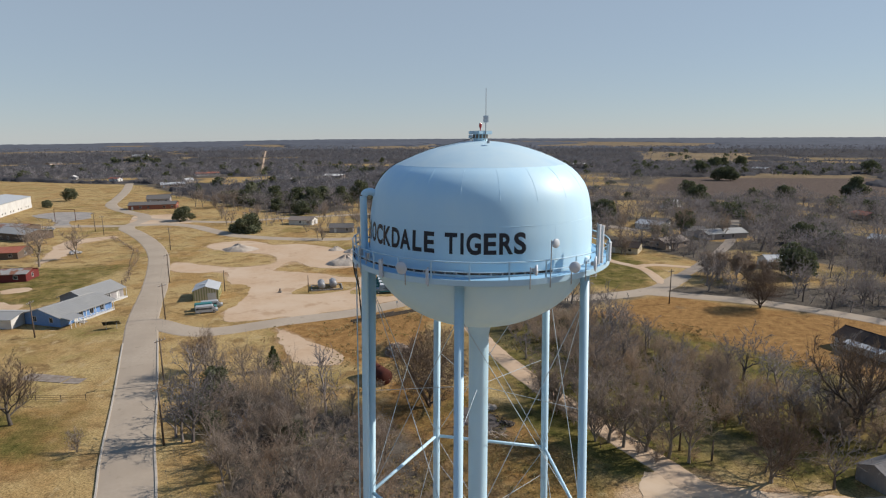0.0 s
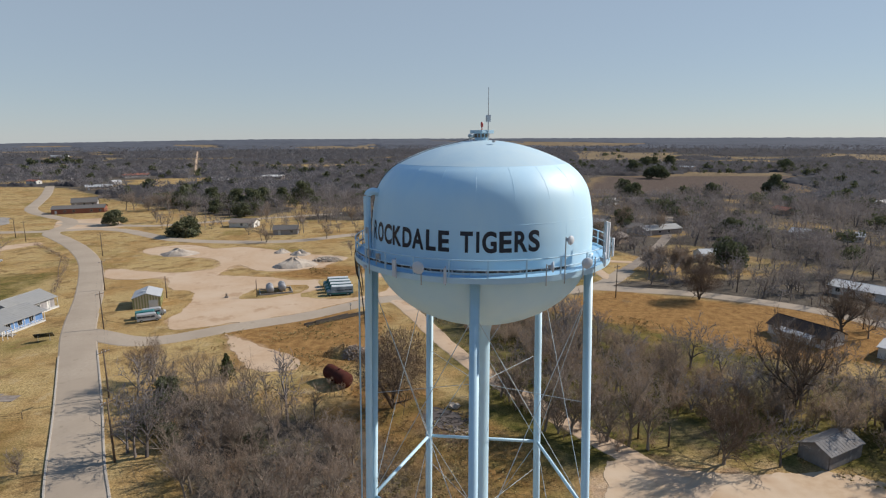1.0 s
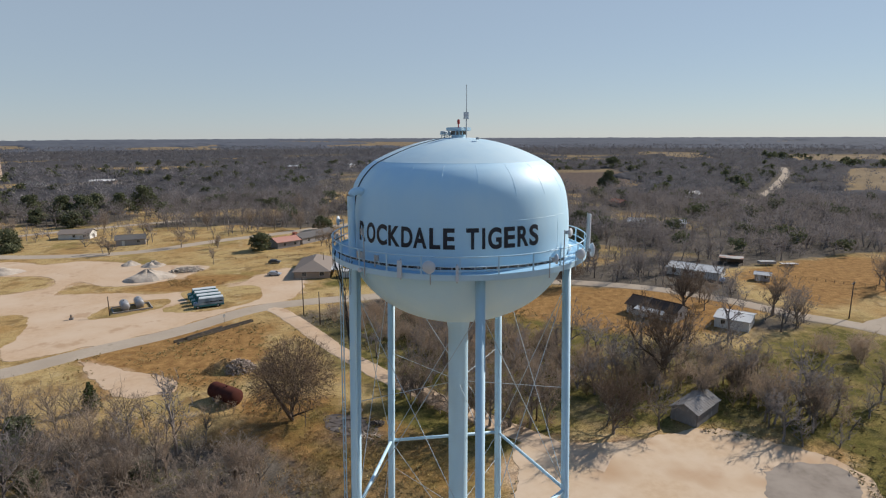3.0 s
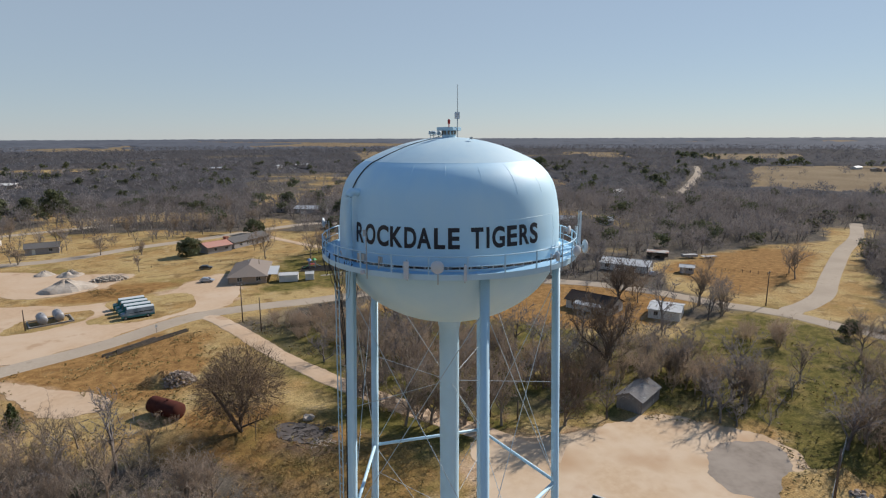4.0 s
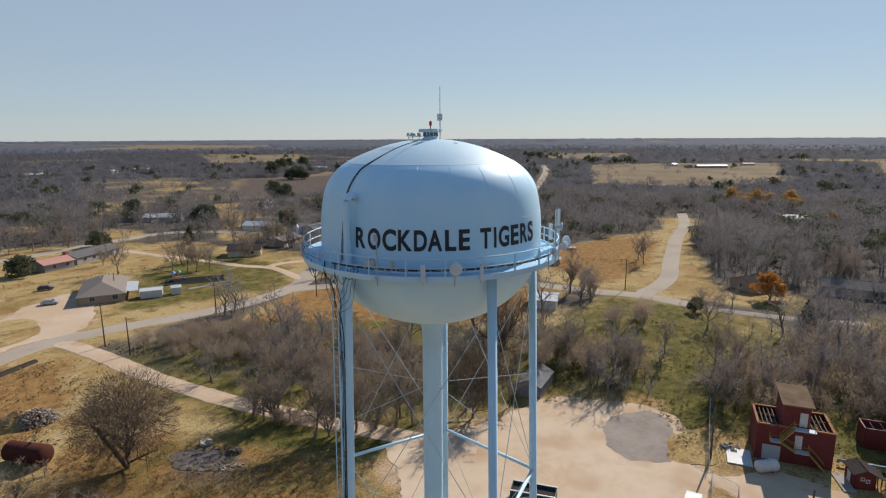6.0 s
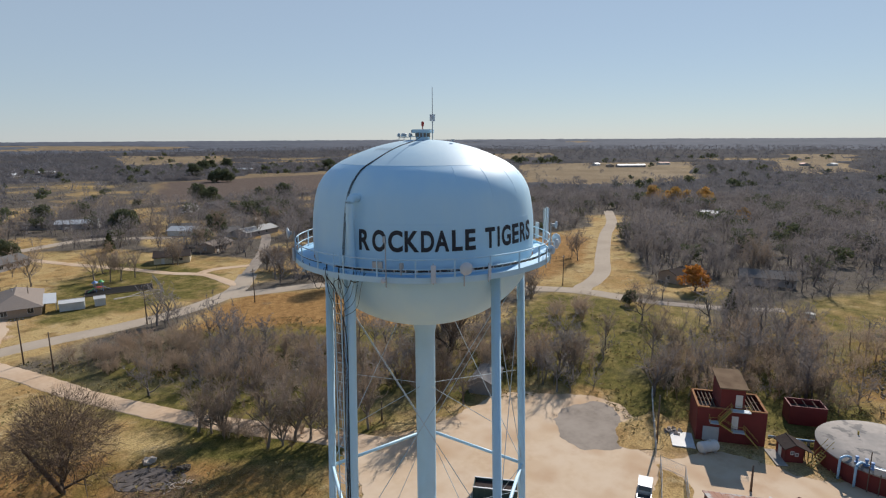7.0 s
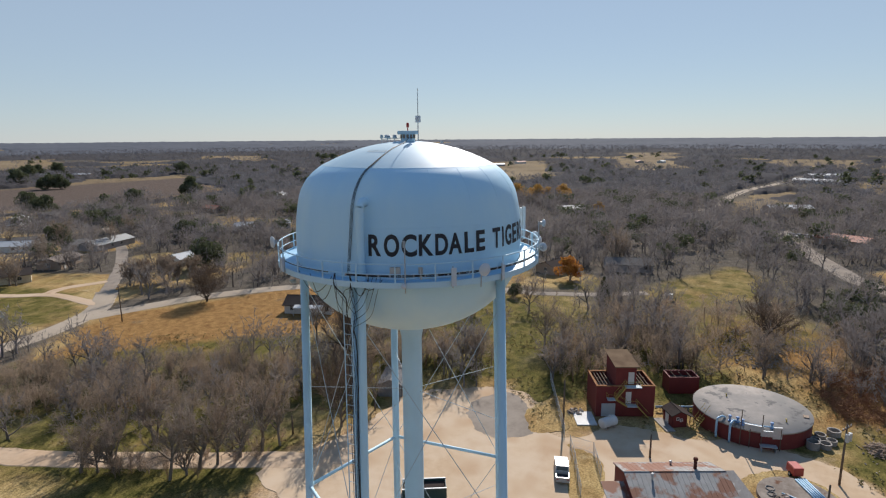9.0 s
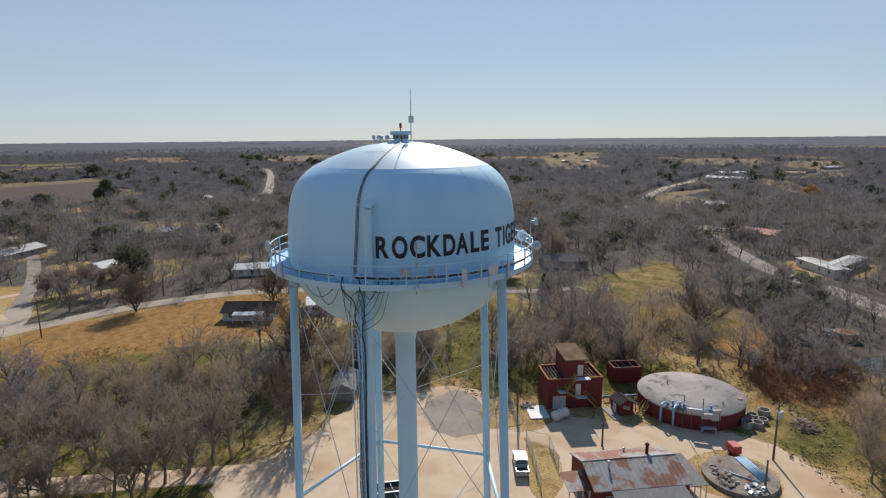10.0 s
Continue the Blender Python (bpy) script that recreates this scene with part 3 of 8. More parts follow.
def make_ground():
    """One sheet to the horizon; its cover attribute tells leaf litter, green grass, russet grass and bare soil apart."""
    rs = np.concatenate([np.arange(0, 320, 2.9), 320 * 1.03 ** np.arange(0, 100)])
    rs = np.append(rs[rs < 4880], 4900)[1:]
    n = 330
    a = np.arange(n) * 2 * math.pi / n
    R, A = np.repeat(rs, n), np.tile(a, len(rs))
    x, y = np.append(0, R * np.cos(A)), np.append(0, R * np.sin(A))
    hill = np.array([noise.noise(Vector((3 * math.cos(t), 3 * math.sin(t), 0.4))) for t in a])
    lump = np.array([noise.noise(Vector((u * 0.2, v * 0.2, 0))) for u, v in zip(x, y)])
    z = np.append(0, rise(x[1:], y[1:]) * (1 + 0.4 * np.tile(hill, len(rs)))) + 0.02 * lump - 0.04
    k = np.arange(n)
    faces = [(0, int(1 + i), int(1 + (i + 1) % n)) for i in k]
    for j in range(len(rs) - 1):
        o = 1 + j * n
        faces += [(o + i, o + (i + 1) % n, o + n + (i + 1) % n, o + n + i) for i in range(n)]
    me = mesh("ground", np.stack([x, y, z], 1), faces, ground_mat, True)
    wob_x, wob_y = x + 3 * lump, y - 3 * lump

    def field(rows, soft):
        f = np.zeros(len(x))
        for poly, w in rows:
            d = near_line(wob_x, wob_y, poly + poly[:1])
            s = np.where(inside(wob_x, wob_y, poly), d, -d)
            f = np.maximum(f, w * np.clip(0.5 + s / soft, 0, 1))
        return f

    cover = np.zeros((len(x), 4))
    clear = field([(c, 1.0) for c in CLEAR], 8.0)
    cover[:, 0] = (1 - clear) * np.clip((wood_density(x, y) - 0.15) * 2.5, 0, 1)
    cover[:, 0] = np.maximum(cover[:, 0], field([(t[0], t[2]) for t in THICKETS], 6.0))
    cover[:, 0] *= np.clip((np.hypot(x, y) - 70) / 90, np.clip(0.25 - x / 25, 0.25, 1), 1)
    cover[:, 0] *= 1 - field([([(90, 60), (150, 40), (210, 20), (210, -40), (140, -50), (98, -12)], 0.35)], 14.0)
    cover[:, 0] *= 1 - field([([(-68, 86), (-59, 62), (-48, 42), (-36, 20), (-26, 0), (-19, 4), (-27, 28), (-37, 46), (-45, 66), (-50, 82)], 1.0)], 5.0)
    cover[:, 1] = field(GREEN, 9.0)
    cover[:, 2] = field(BROWN, 9.0)
    cover[:, 3] = 1.0
    soil = me.attributes.new("soil", "FLOAT", "POINT")
    soil.data.foreach_set("value", np.maximum(field([(c, 1.0) for c in PLOUGHED], 12.0), field([([(-2, 61), (3, 60), (7.5, 56), (7, 50), (2, 50.5), (-2.5, 55)], 0.75)], 4.0)).astype(np.float32))
    fringe = me.attributes.new("fringe", "FLOAT", "POINT")
    fringe.data.foreach_set("value", np.maximum(field([(LOTS[1][3], 0.75)], 6.0), field([(q[3], 0.9) for q in LOTS if q[2] is gravel], 5.0)).astype(np.float32))
    pale = me.attributes.new("pale", "FLOAT", "POINT")
    pale.data.foreach_set("value", field([(c, 1.0) for c in FIELDS], 14.0).astype(np.float32))
    at = me.attributes.new("cover", "FLOAT_COLOR", "POINT")
    at.data.foreach_set("color", cover.astype(np.float32).ravel())
    return tagged(new("ground", me), "dry winter grassland, yellow and brown with green patches", "ground", "", "structure")


def ground_material():
    m = bpy.data.materials.new("dry_grass")
    m.use_nodes = True
    N, L = m.node_tree.nodes, m.node_tree.links
    bsdf = N["Principled BSDF"]
    bsdf.inputs["Roughness"].default_value = 0.95
    bsdf.inputs["Specular IOR Level"].default_value = 0.02
    geo = N.new("ShaderNodeNewGeometry")

    def tex(s, detail=5.0, off=0.0):
        mp = N.new("ShaderNodeMapping")
        mp.inputs["Location"].default_value = (off, off * 0.7, 0)
        L.new(geo.outputs["Position"], mp.inputs[0])
        n = N.new("ShaderNodeTexNoise")
        n.inputs["Scale"].default_value, n.inputs["Detail"].default_value, n.inputs["Roughness"].default_value = s, detail, 0.62
        L.new(mp.outputs[0], n.inputs["Vector"])
        return n.outputs["Fac"]

    def ramp(src, lo, hi):
        r = N.new("ShaderNodeMapRange")
        r.inputs["From Min"].default_value, r.inputs["From Max"].default_value = lo, hi
        L.new(src, r.inputs["Value"])
        return r.outputs[0]

    def mix(f, x, y):
        n = N.new("ShaderNodeMix")
        n.data_type = "RGBA"
        L.new(f, n.inputs[0])
        for sock, v in ((n.inputs[6], x), (n.inputs[7], y)):
            if isinstance(v, tuple):
                sock.default_value = (*v, 1)
            else:
                L.new(v, sock)
        return n.outputs[2]

    at = N.new("ShaderNodeAttribute")
    at.attribute_name = "cover"
    sep = N.new("ShaderNodeSeparateColor")
    L.new(at.outputs["Color"], sep.inputs[0])

    def broken(src, scale, off):
        """A region's strength, broken up by noise."""
        ad = N.new("ShaderNodeMath")
        ad.operation = "ADD"
        L.new(src, ad.inputs[0])
        L.new(tex(scale, 6, off), ad.inputs[1])
        return ramp(ad.outputs[0], 0.75, 1.15)

    col = mix(ramp(tex(1.3), 0.32, 0.68), (0.275, 0.197, 0.085), (0.42, 0.312, 0.15))
    col = mix(ramp(tex(0.05, 5, 11), 0.42, 0.62), col, mix(ramp(tex(0.9), 0.35, 0.65), (0.249, 0.155, 0.063), (0.323, 0.207, 0.086)))
    col = mix(ramp(tex(0.028, 6, 37), 0.54, 0.68), col, mix(ramp(tex(0.8), 0.35, 0.65), (0.141, 0.117, 0.039), (0.215, 0.164, 0.059)))
    col = mix(ramp(tex(0.17, 7, 91), 0.52, 0.62), col, mix(ramp(tex(0.7, 6), 0.3, 0.7), (0.157, 0.101, 0.046), (0.248, 0.164, 0.072)))
    col = mix(ramp(tex(0.21, 7, 131), 0.57, 0.66), col, (0.355, 0.269, 0.144))
    col = mix(broken(sep.outputs["Blue"], 0.09, 5), col, mix(ramp(tex(0.5, 7), 0.35, 0.65), (0.174, 0.094, 0.036), (0.298, 0.176, 0.069)))
    col = mix(broken(sep.outputs["Green"], 0.16, 23), col, mix(ramp(tex(0.45, 7), 0.35, 0.65), (0.058, 0.057, 0.016), (0.151, 0.124, 0.040)))
    col = mix(broken(sep.outputs["Red"], 0.06, 51), col, mix(ramp(tex(0.35, 6), 0.35, 0.65), (0.072, 0.062, 0.05), (0.125, 0.108, 0.088)))
    soil = N.new("ShaderNodeAttribute")
    soil.attribute_name = "soil"
    col = mix(soil.outputs["Fac"], col, mix(ramp(tex(0.3, 6), 0.35, 0.65), (0.085, 0.066, 0.055), (0.122, 0.093, 0.076)))
    pale = N.new("ShaderNodeAttribute")
    pale.attribute_name = "pale"
    col = mix(pale.outputs["Fac"], col, mix(ramp(tex(0.012, 6, 3), 0.35, 0.65), (0.155, 0.115, 0.07), (0.22, 0.17, 0.108)))
    col = mix(ramp(tex(0.11, 6, 71), 0.62, 0.72), col, (0.156, 0.109, 0.062))
    fringe = N.new("ShaderNodeAttribute")
    fringe.attribute_name = "fringe"
    col = mix(broken(fringe.outputs["Fac"], 0.22, 61), col, mix(ramp(tex(0.25, 6), 0.35, 0.65), (0.3, 0.19, 0.105), (0.43, 0.325, 0.22)))
    tuft = N.new("ShaderNodeHueSaturation")
    val = N.new("ShaderNodeMapRange")
    for key, v in (("From Min", 0.3), ("From Max", 0.7), ("To Min", 0.48), ("To Max", 1.58)):
        val.inputs[key].default_value = v
    L.new(tex(3.6, 8, 17), val.inputs["Value"])
    L.new(val.outputs[0], tuft.inputs["Value"])
    L.new(col, tuft.inputs["Color"])
    L.new(tuft.outputs[0], bsdf.inputs["Base Color"])
    bn = N.new("ShaderNodeBump")
    bn.inputs["Strength"].default_value, bn.inputs["Distance"].default_value = 0.5, 0.15
    L.new(tex(2.2), bn.inputs["Height"])
    L.new(bn.outputs[0], bsdf.inputs["Normal"])
    return m


CLEAR = [
    [(-30, -20), (-36, 20), (-52, 40), (-58, 62), (-50, 92), (-26, 92), (-18, 66), (-5, 66), (-10, 90), (5, 100), (-4, 126), (60, 146), (95, 186), (60, 262), (-20, 300), (-110, 330), (-250, 460), (-500, 460), (-500, -20)],
    [(33, 124), (62, 142), (112, 112), (128, 84), (100, 72), (76, 72), (62, 80), (49, 96), (40, 112)],
    [(86, 64), (130, 72), (138, 48), (140, 30), (104, 12), (78, 42)],
    [(128, 96), (150, 128), (218, 132), (262, 126), (300, 150), (312, 132), (226, 92), (150, 42), (136, 60)],
    PLOUGHED[0],
    [(102, -8), (98, -18), (104, -34), (128, -36), (146, -30), (138, -8)],
    [(141, -2), (152, 11), (170, 7), (204, -13), (190, -22), (165, -22)],
    LOTS[1][3], [(48, -4), (58, 20), (76, 14), (94, -6), (96, -36), (84, -70), (30, -90), (0, -40)],
    [(-54, 78), (-44, 71), (-30, 65), (-16, 58), (-4, 54), (4, 80), (-4, 112), (-52, 114)],
    [(10, 40), (24, 36), (36, 44), (24, 62), (8, 92), (0, 92), (-4, 60)],
    [(-700, 500), (-420, 420), (-250, 470), (-330, 560), (-560, 640)],
    [(146, 46), (152, 28), (166, 26), (176, 36), (168, 48)],
    [(190, -62), (200, -57), (218, -55), (232, -66), (226, -90), (205, -80)],
]
THICKETS = [
    ([(-42, 50), (-46, 66), (-42, 70), (-32, 65), (-18, 57), (-10, 46), (-8, 30), (-14, 20), (-25, 16), (-32, 30)], 56, 0.75),
    ([(7, 119), (27, 121), (36, 107), (48, 95), (57, 80), (46, 60), (39, 62), (24, 87), (12, 104)], 290, 0.3),
    ([(42, 52), (44, 76), (60, 66), (78, 58), (86, 50), (80, 38), (74, 38), (58, 48)], 58, 0.3),
    ([(80, 14), (82, 38), (100, 18), (106, -4), (92, -14), (84, -6)], 45, 0.3),
    ([(103, 57), (112, 58), (119, 50), (110, 48)], 11, 0.1),
]
SCRUB = [  # outline, count, least and most size
    ([(63, -42.5), (70, -42), (88, -47), (92, -56), (74, -62), (58, -52)], 46, 0.5, 1.1),
    ([(101, -33), (118, -36), (126, -50), (114, -52), (107, -45)], 34, 0.35, 0.75),
    ([(106, -30), (131, -33), (138, -52), (124, -48)], 26, 0.6, 1.2),
    ([(-23, 71), (-16, 68.5), (-13, 71), (-18, 74)], 12, 0.3, 0.5),
    ([(78, -36.5), (84, -36), (90, -46), (80, -45)], 14, 0.2, 0.4),
    ([(12, 68), (15, 70), (24, 58), (35, 47), (31, 44), (20, 51)], 46, 0.3, 0.7),
]
GLADE = [(133, 64), (138, 50), (106, 29), (90, 20), (80, 17), (69, 16), (72, 24), (95, 33), (112, 44)]  # open grass between the brushwoods
SAPLINGS = [([(80, 22), (122, 18), (139, 6), (136, -14), (101, -15), (92, -2), (76, 8)], 120), ([(98, -15), (103, -26), (142, -29), (136, -14)], 30), ([(60, 60), (76, 30), (84, 26), (86, 44), (72, 60)], 25)]
FIELDS = [
    [(310, 650), (470, 640), (520, 700), (370, 720)], [(330, 1020), (520, 1000), (826, 1616), (530, 1662)], [(-560, 940), (-524, 940), (-936, 1699), (-1006, 1709)], [(-620, 1210), (-590, 1210), (-1134, 2339), (-1181, 2348)],
    [(440, 300), (600, 185), (1134, 368), (856, 590)], [(410, 1240), (480, 1180), (709, 1754), (613, 1841)], [(1000, 800), (1140, 690), (1525, 927), (1349, 1086)], [(850, 171), (870, 81), (1802, 179), (1794, 368)],
    [(960, -25), (990, -155), (1335, -208), (1310, -31)], [(720, -131), (735, -194), (1236, -314), (1219, -212)], [(515, -80), (525, -108), (698, -142), (688, -102)], [(880, 1100), (910, 930), (1219, 1247), (1190, 1476)],
    [(205, 3800), (1250, 2800), (1360, 3020), (222, 4050)], [(-190, 2300), (-90, 2250), (-115, 3306), (-246, 3437)], [(2500, 2600), (2800, 2200), (3000, 2360), (2680, 2780)], [(374, -6), (385, -42), (519, -46), (573, -21)], [(-1065, 2826), (-760, 2640), (-900, 3100), (-1350, 3500)],
]
far_rng = random.Random(12)
for _ in range(9):  # pale fields far out
    r, a, u, v = far_rng.uniform(1900, 4000), math.radians(far_rng.uniform(-32, 135)), far_rng.uniform(150, 420), far_rng.uniform(180, 420)
    ring_ = [(u * math.cos(t) * far_rng.uniform(0.8, 1.1), v * math.sin(t) * far_rng.uniform(0.8, 1.1)) for t in [0.7 * k for k in range(9)]]
    FIELDS.append([((r + q) * math.cos(a) - p * math.sin(a), (r + q) * math.sin(a) + p * math.cos(a)) for p, q in ring_])


def wobble(poly):
    """A field's outline, bent and frayed as hedges and tree lines bend."""
    out = []
    for x, y in densify(poly, 30, True):
        q = 0.03 * math.hypot(x, y)
        out.append((x + q * (noise.noise(Vector((x * 0.006, y * 0.006, 1.3))) + 0.5 * noise.noise(Vector((x * 0.02, y * 0.02, 8.3)))), y + q * (noise.noise(Vector((x * 0.006, y * 0.006, 5.9))) + 0.5 * noise.noise(Vector((x * 0.02, y * 0.02, 2.3))))))
    return out


FIELDS = [wobble(q) for q in FIELDS]
CLEAR += FIELDS

ground_mat = ground_material()
make_ground()
for r in ROADS:
    ribbon(*r)
kerb([p for p in ROADS[0][4] if p[1] < 106], 3.75, "pale concrete kerb along a road")
kerb([p for p in ROADS[0][4] if p[1] < 100], -3.75, "pale concrete kerb along a road")
for q in LOTS:
    lot(q[0], q[1], q[2] or ground_mat, q[3], q[4])

# ---- water tower ----
LEGS = [-101 + 72 * k for k in range(5)]
ROOF_R, ROOF_Z = 4.78, 46.79


def leg_r(z):
    return 6.28 + (41 - z) * 0.029


def tank_profile():
    """Belly, wall and rounded shoulder, up to the crease where the roof plates begin."""
    top = [(6.32, 42.4), (6.30, 43.5), (6.17, 44.6), (5.97, 45.42), (5.64, 46.02), (5.22, 46.47), (ROOF_R, ROOF_Z)]
    low = [(6.32 * math.sin(a), 42.2 - 4.7 * math.cos(a)) for a in np.linspace(0.0, math.pi / 2, 26)]
    return low + [tuple(p) for p in spline(top, 5)]


def roof_profile():
    return [(ROOF_R * k / 14, ROOF_Z + 1.26 * (1 - (k / 14) ** 2)) for k in range(14, -1, -1)]


def make_tower():
    tower = thing("water_tower", pose(0, 0, 0), "pale blue steel water tower on five legs with a central riser", "water tower")
    bm = bmesh.new()
    lathe(bm, tank_profile(), 120)
    tank = part("tank", bm, tank_paint, tower, "pale blue domed tank with weld seams", True)
    bm = bmesh.new()
    lathe(bm, roof_profile(), 120)
    part("roof", bm, roof_paint, tower, "shallow pale blue roof of the tank", True)
    # weld seams, slightly proud of the plate
    for z, r in ((ROOF_Z - 0.005, ROOF_R + 0.004), (44.1, 6.245), (42.35, 6.325)):
        bm = bmesh.new()
        sweep(bm, [polar(r, 360 * k / 96, z) for k in range(97)], 0.007, 4)
        part("seam", bm, tank_paint, tank)
    prof = tank_profile()
    for k in range(20):
        bm = bmesh.new()
        az = 18 * k + 7
        sweep(bm, [polar(r, az, z) for r, z in prof if 45.2 < z < 46.75], 0.006, 4)
        part("seam", bm, tank_paint, tank)
    for k in range(10):
        bm = bmesh.new()
        az = 36 * k + 7
        sweep(bm, [polar(r, az + 9, z) for r, z in prof if 42.3 < z < 44.1], 0.005, 4)
        part("seam", bm, tank_paint, tank)
    # riser with a flared head
    bm = bmesh.new()
    lathe(bm, [(0, 0), (1.0, 0.0), (1.0, 0.3), (0.6, 0.6), (0.6, 36.6), (0.72, 37.2), (1.0, 37.9)], 32)
    part("riser", bm, steel_paint, tower, "fat pale blue central riser pipe", True)
    for az in LEGS:
        bm = bmesh.new()
        tube(bm, polar(leg_r(0), az, 0.2), polar(leg_r(42), az, 42.0), 0.245, n=20)
        leg = part("leg", bm, steel_paint, tower, smooth=True)
        bm = bmesh.new()
        p = polar(leg_r(0), az, 0)
        box(bm, -0.5, 0.5, -0.5, 0.5, 0.0, 0.25, pose(p.x, p.y, 0, 0, 0, az))
        part("base_plate", bm, concrete, leg)
    for z in (26.55, 12.5):
        for k in range(5):
            a, b = (polar(leg_r(z) , LEGS[(k + j) % 5], z) for j in (0, 1))
            d = (b - a).normalized()
            bm = bmesh.new()
            tube(bm, a + d * 0.22, b - d * 0.22, 0.11, n=12)
            part("strut", bm, steel_paint, tower, smooth=True)
    # tie rods, crossed in each bay
    for z0, z1 in ((26.55, 39.8), (12.5, 26.55), (0.4, 12.5)):
        for k in range(5):
            for i, j in ((0, 1), (1, 0)):
                a, b = polar(leg_r(z0), LEGS[(k + i) % 5], z0 + 0.1), polar(leg_r(z1), LEGS[(k + j) % 5], z1 - 0.1)
                bm = bmesh.new()
                tube(bm, a, b, 0.021, n=5)
                part("tie_rod", bm, rod_steel, tower)
    for z in (33.3, 24.5):
        for az in LEGS:
            bm = bmesh.new()
            tube(bm, polar(0.55, az, z), polar(leg_r(z), az, z), 0.017, n=5)
            part("spoke_rod", bm, rod_steel, tower)
    # balcony
    bm = bmesh.new()
    lathe(bm, [(6.33, 41.62), (7.297, 41.62), (7.297, 41.68), (6.33, 41.68)], 96)
    part("walkway", bm, deck_shade_blue, tower, "ring walkway, its blue deepened for skylit shade")
    bm = bmesh.new()
    lathe(bm, [(7.3, 41.5), (7.34, 41.5), (7.34, 41.78), (7.3, 41.78), (7.3, 41.5)], 96)
    part("walkway_edge", bm, steel_paint, tower, "pale blue edge band of the walkway")
    for z, r in ((42.62, 0.028), (42.15, 0.022)):
        bm = bmesh.new()
        sweep(bm, [polar(7.3, 360 * k / 96, z) for k in range(97)], r, 6)
        part("rail", bm, steel_paint, tower, smooth=True)
    for k in range(25):
        bm = bmesh.new()
        p = polar(7.3, 14.4 * k + 5, 0)
        box(bm, -0.03, 0.03, -0.03, 0.03, 41.5, 42.65, pose(p.x, p.y, 0, 0, 0, 14.4 * k + 5))
        part("rail_post", bm, steel_paint, tower)
    return tower


tower = make_tower()


def lettering():
    """The painted words, letter by letter, wrapped round the tank."""
    edges = (("R", -165.8, -160.2), ("O", -159.0, -152.4), ("C", -151.5, -145.0), ("K", -144.2, -137.9), ("D", -137.1, -131.4), ("A", -131.2, -124.8), ("L", -123.6, -118.7), ("E", -117.5, -112.4),
             ("T", -107.5, -101.9), ("I", -100.5, -99.1), ("G", -97.9, -91.6), ("E", -90.5, -85.0), ("R", -83.8, -77.7), ("S", -77.3, -71.7))
    prof = sorted((z, r) for r, z in tank_profile() if 41.9 < z < 45)
    zs, rr = zip(*prof)
    for letter, left, right in edges:
        cu = bpy.data.curves.new("letter", "FONT")
        cu.body, cu.size, cu.offset, cu.resolution_u = letter, 1.0, 0.032, 6
        ob = bpy.data.objects.new("letter", cu)
        scene.collection.objects.link(ob)
        bpy.context.view_layer.update()
        me = bpy.data.meshes.new_from_object(ob.evaluated_get(bpy.context.evaluated_depsgraph_get()))
        bpy.data.objects.remove(ob)
        bm = bmesh.new()
        bm.from_mesh(me)
        bpy.data.meshes.remove(me)
        xs, ys = [v.co.x for v in bm.verts], [v.co.y for v in bm.verts]
        x0, x1, y0, y1 = min(xs), max(xs), min(ys), max(ys)
        for k in range(1, 8):
            geom = bm.verts[:] + bm.edges[:] + bm.faces[:]
            bmesh.ops.bisect_plane(bm, geom=geom, plane_co=(x0 + (x1 - x0) * k / 8, 0, 0), plane_no=(1, 0, 0))
            geom = bm.verts[:] + bm.edges[:] + bm.faces[:]
            bmesh.ops.bisect_plane(bm, geom=geom, plane_co=(0, y0 + (y1 - y0) * k / 8, 0), plane_no=(0, 1, 0))
        over = 0.02 if letter in "OCGS" else 0.0  # round letters stand a little taller
        for v in bm.verts:
            az = left + (v.co.x - x0) / (x1 - x0) * (right - left)
            z = 42.79 - over + (v.co.y - y0) / (y1 - y0) * (1.02 + 2 * over)
            v.co = polar(float(np.interp(z, zs, rr)) + 0.016, az, z)
        part("letter", bm, black_paint, tower, "bold black painted letter " + letter)


lettering()


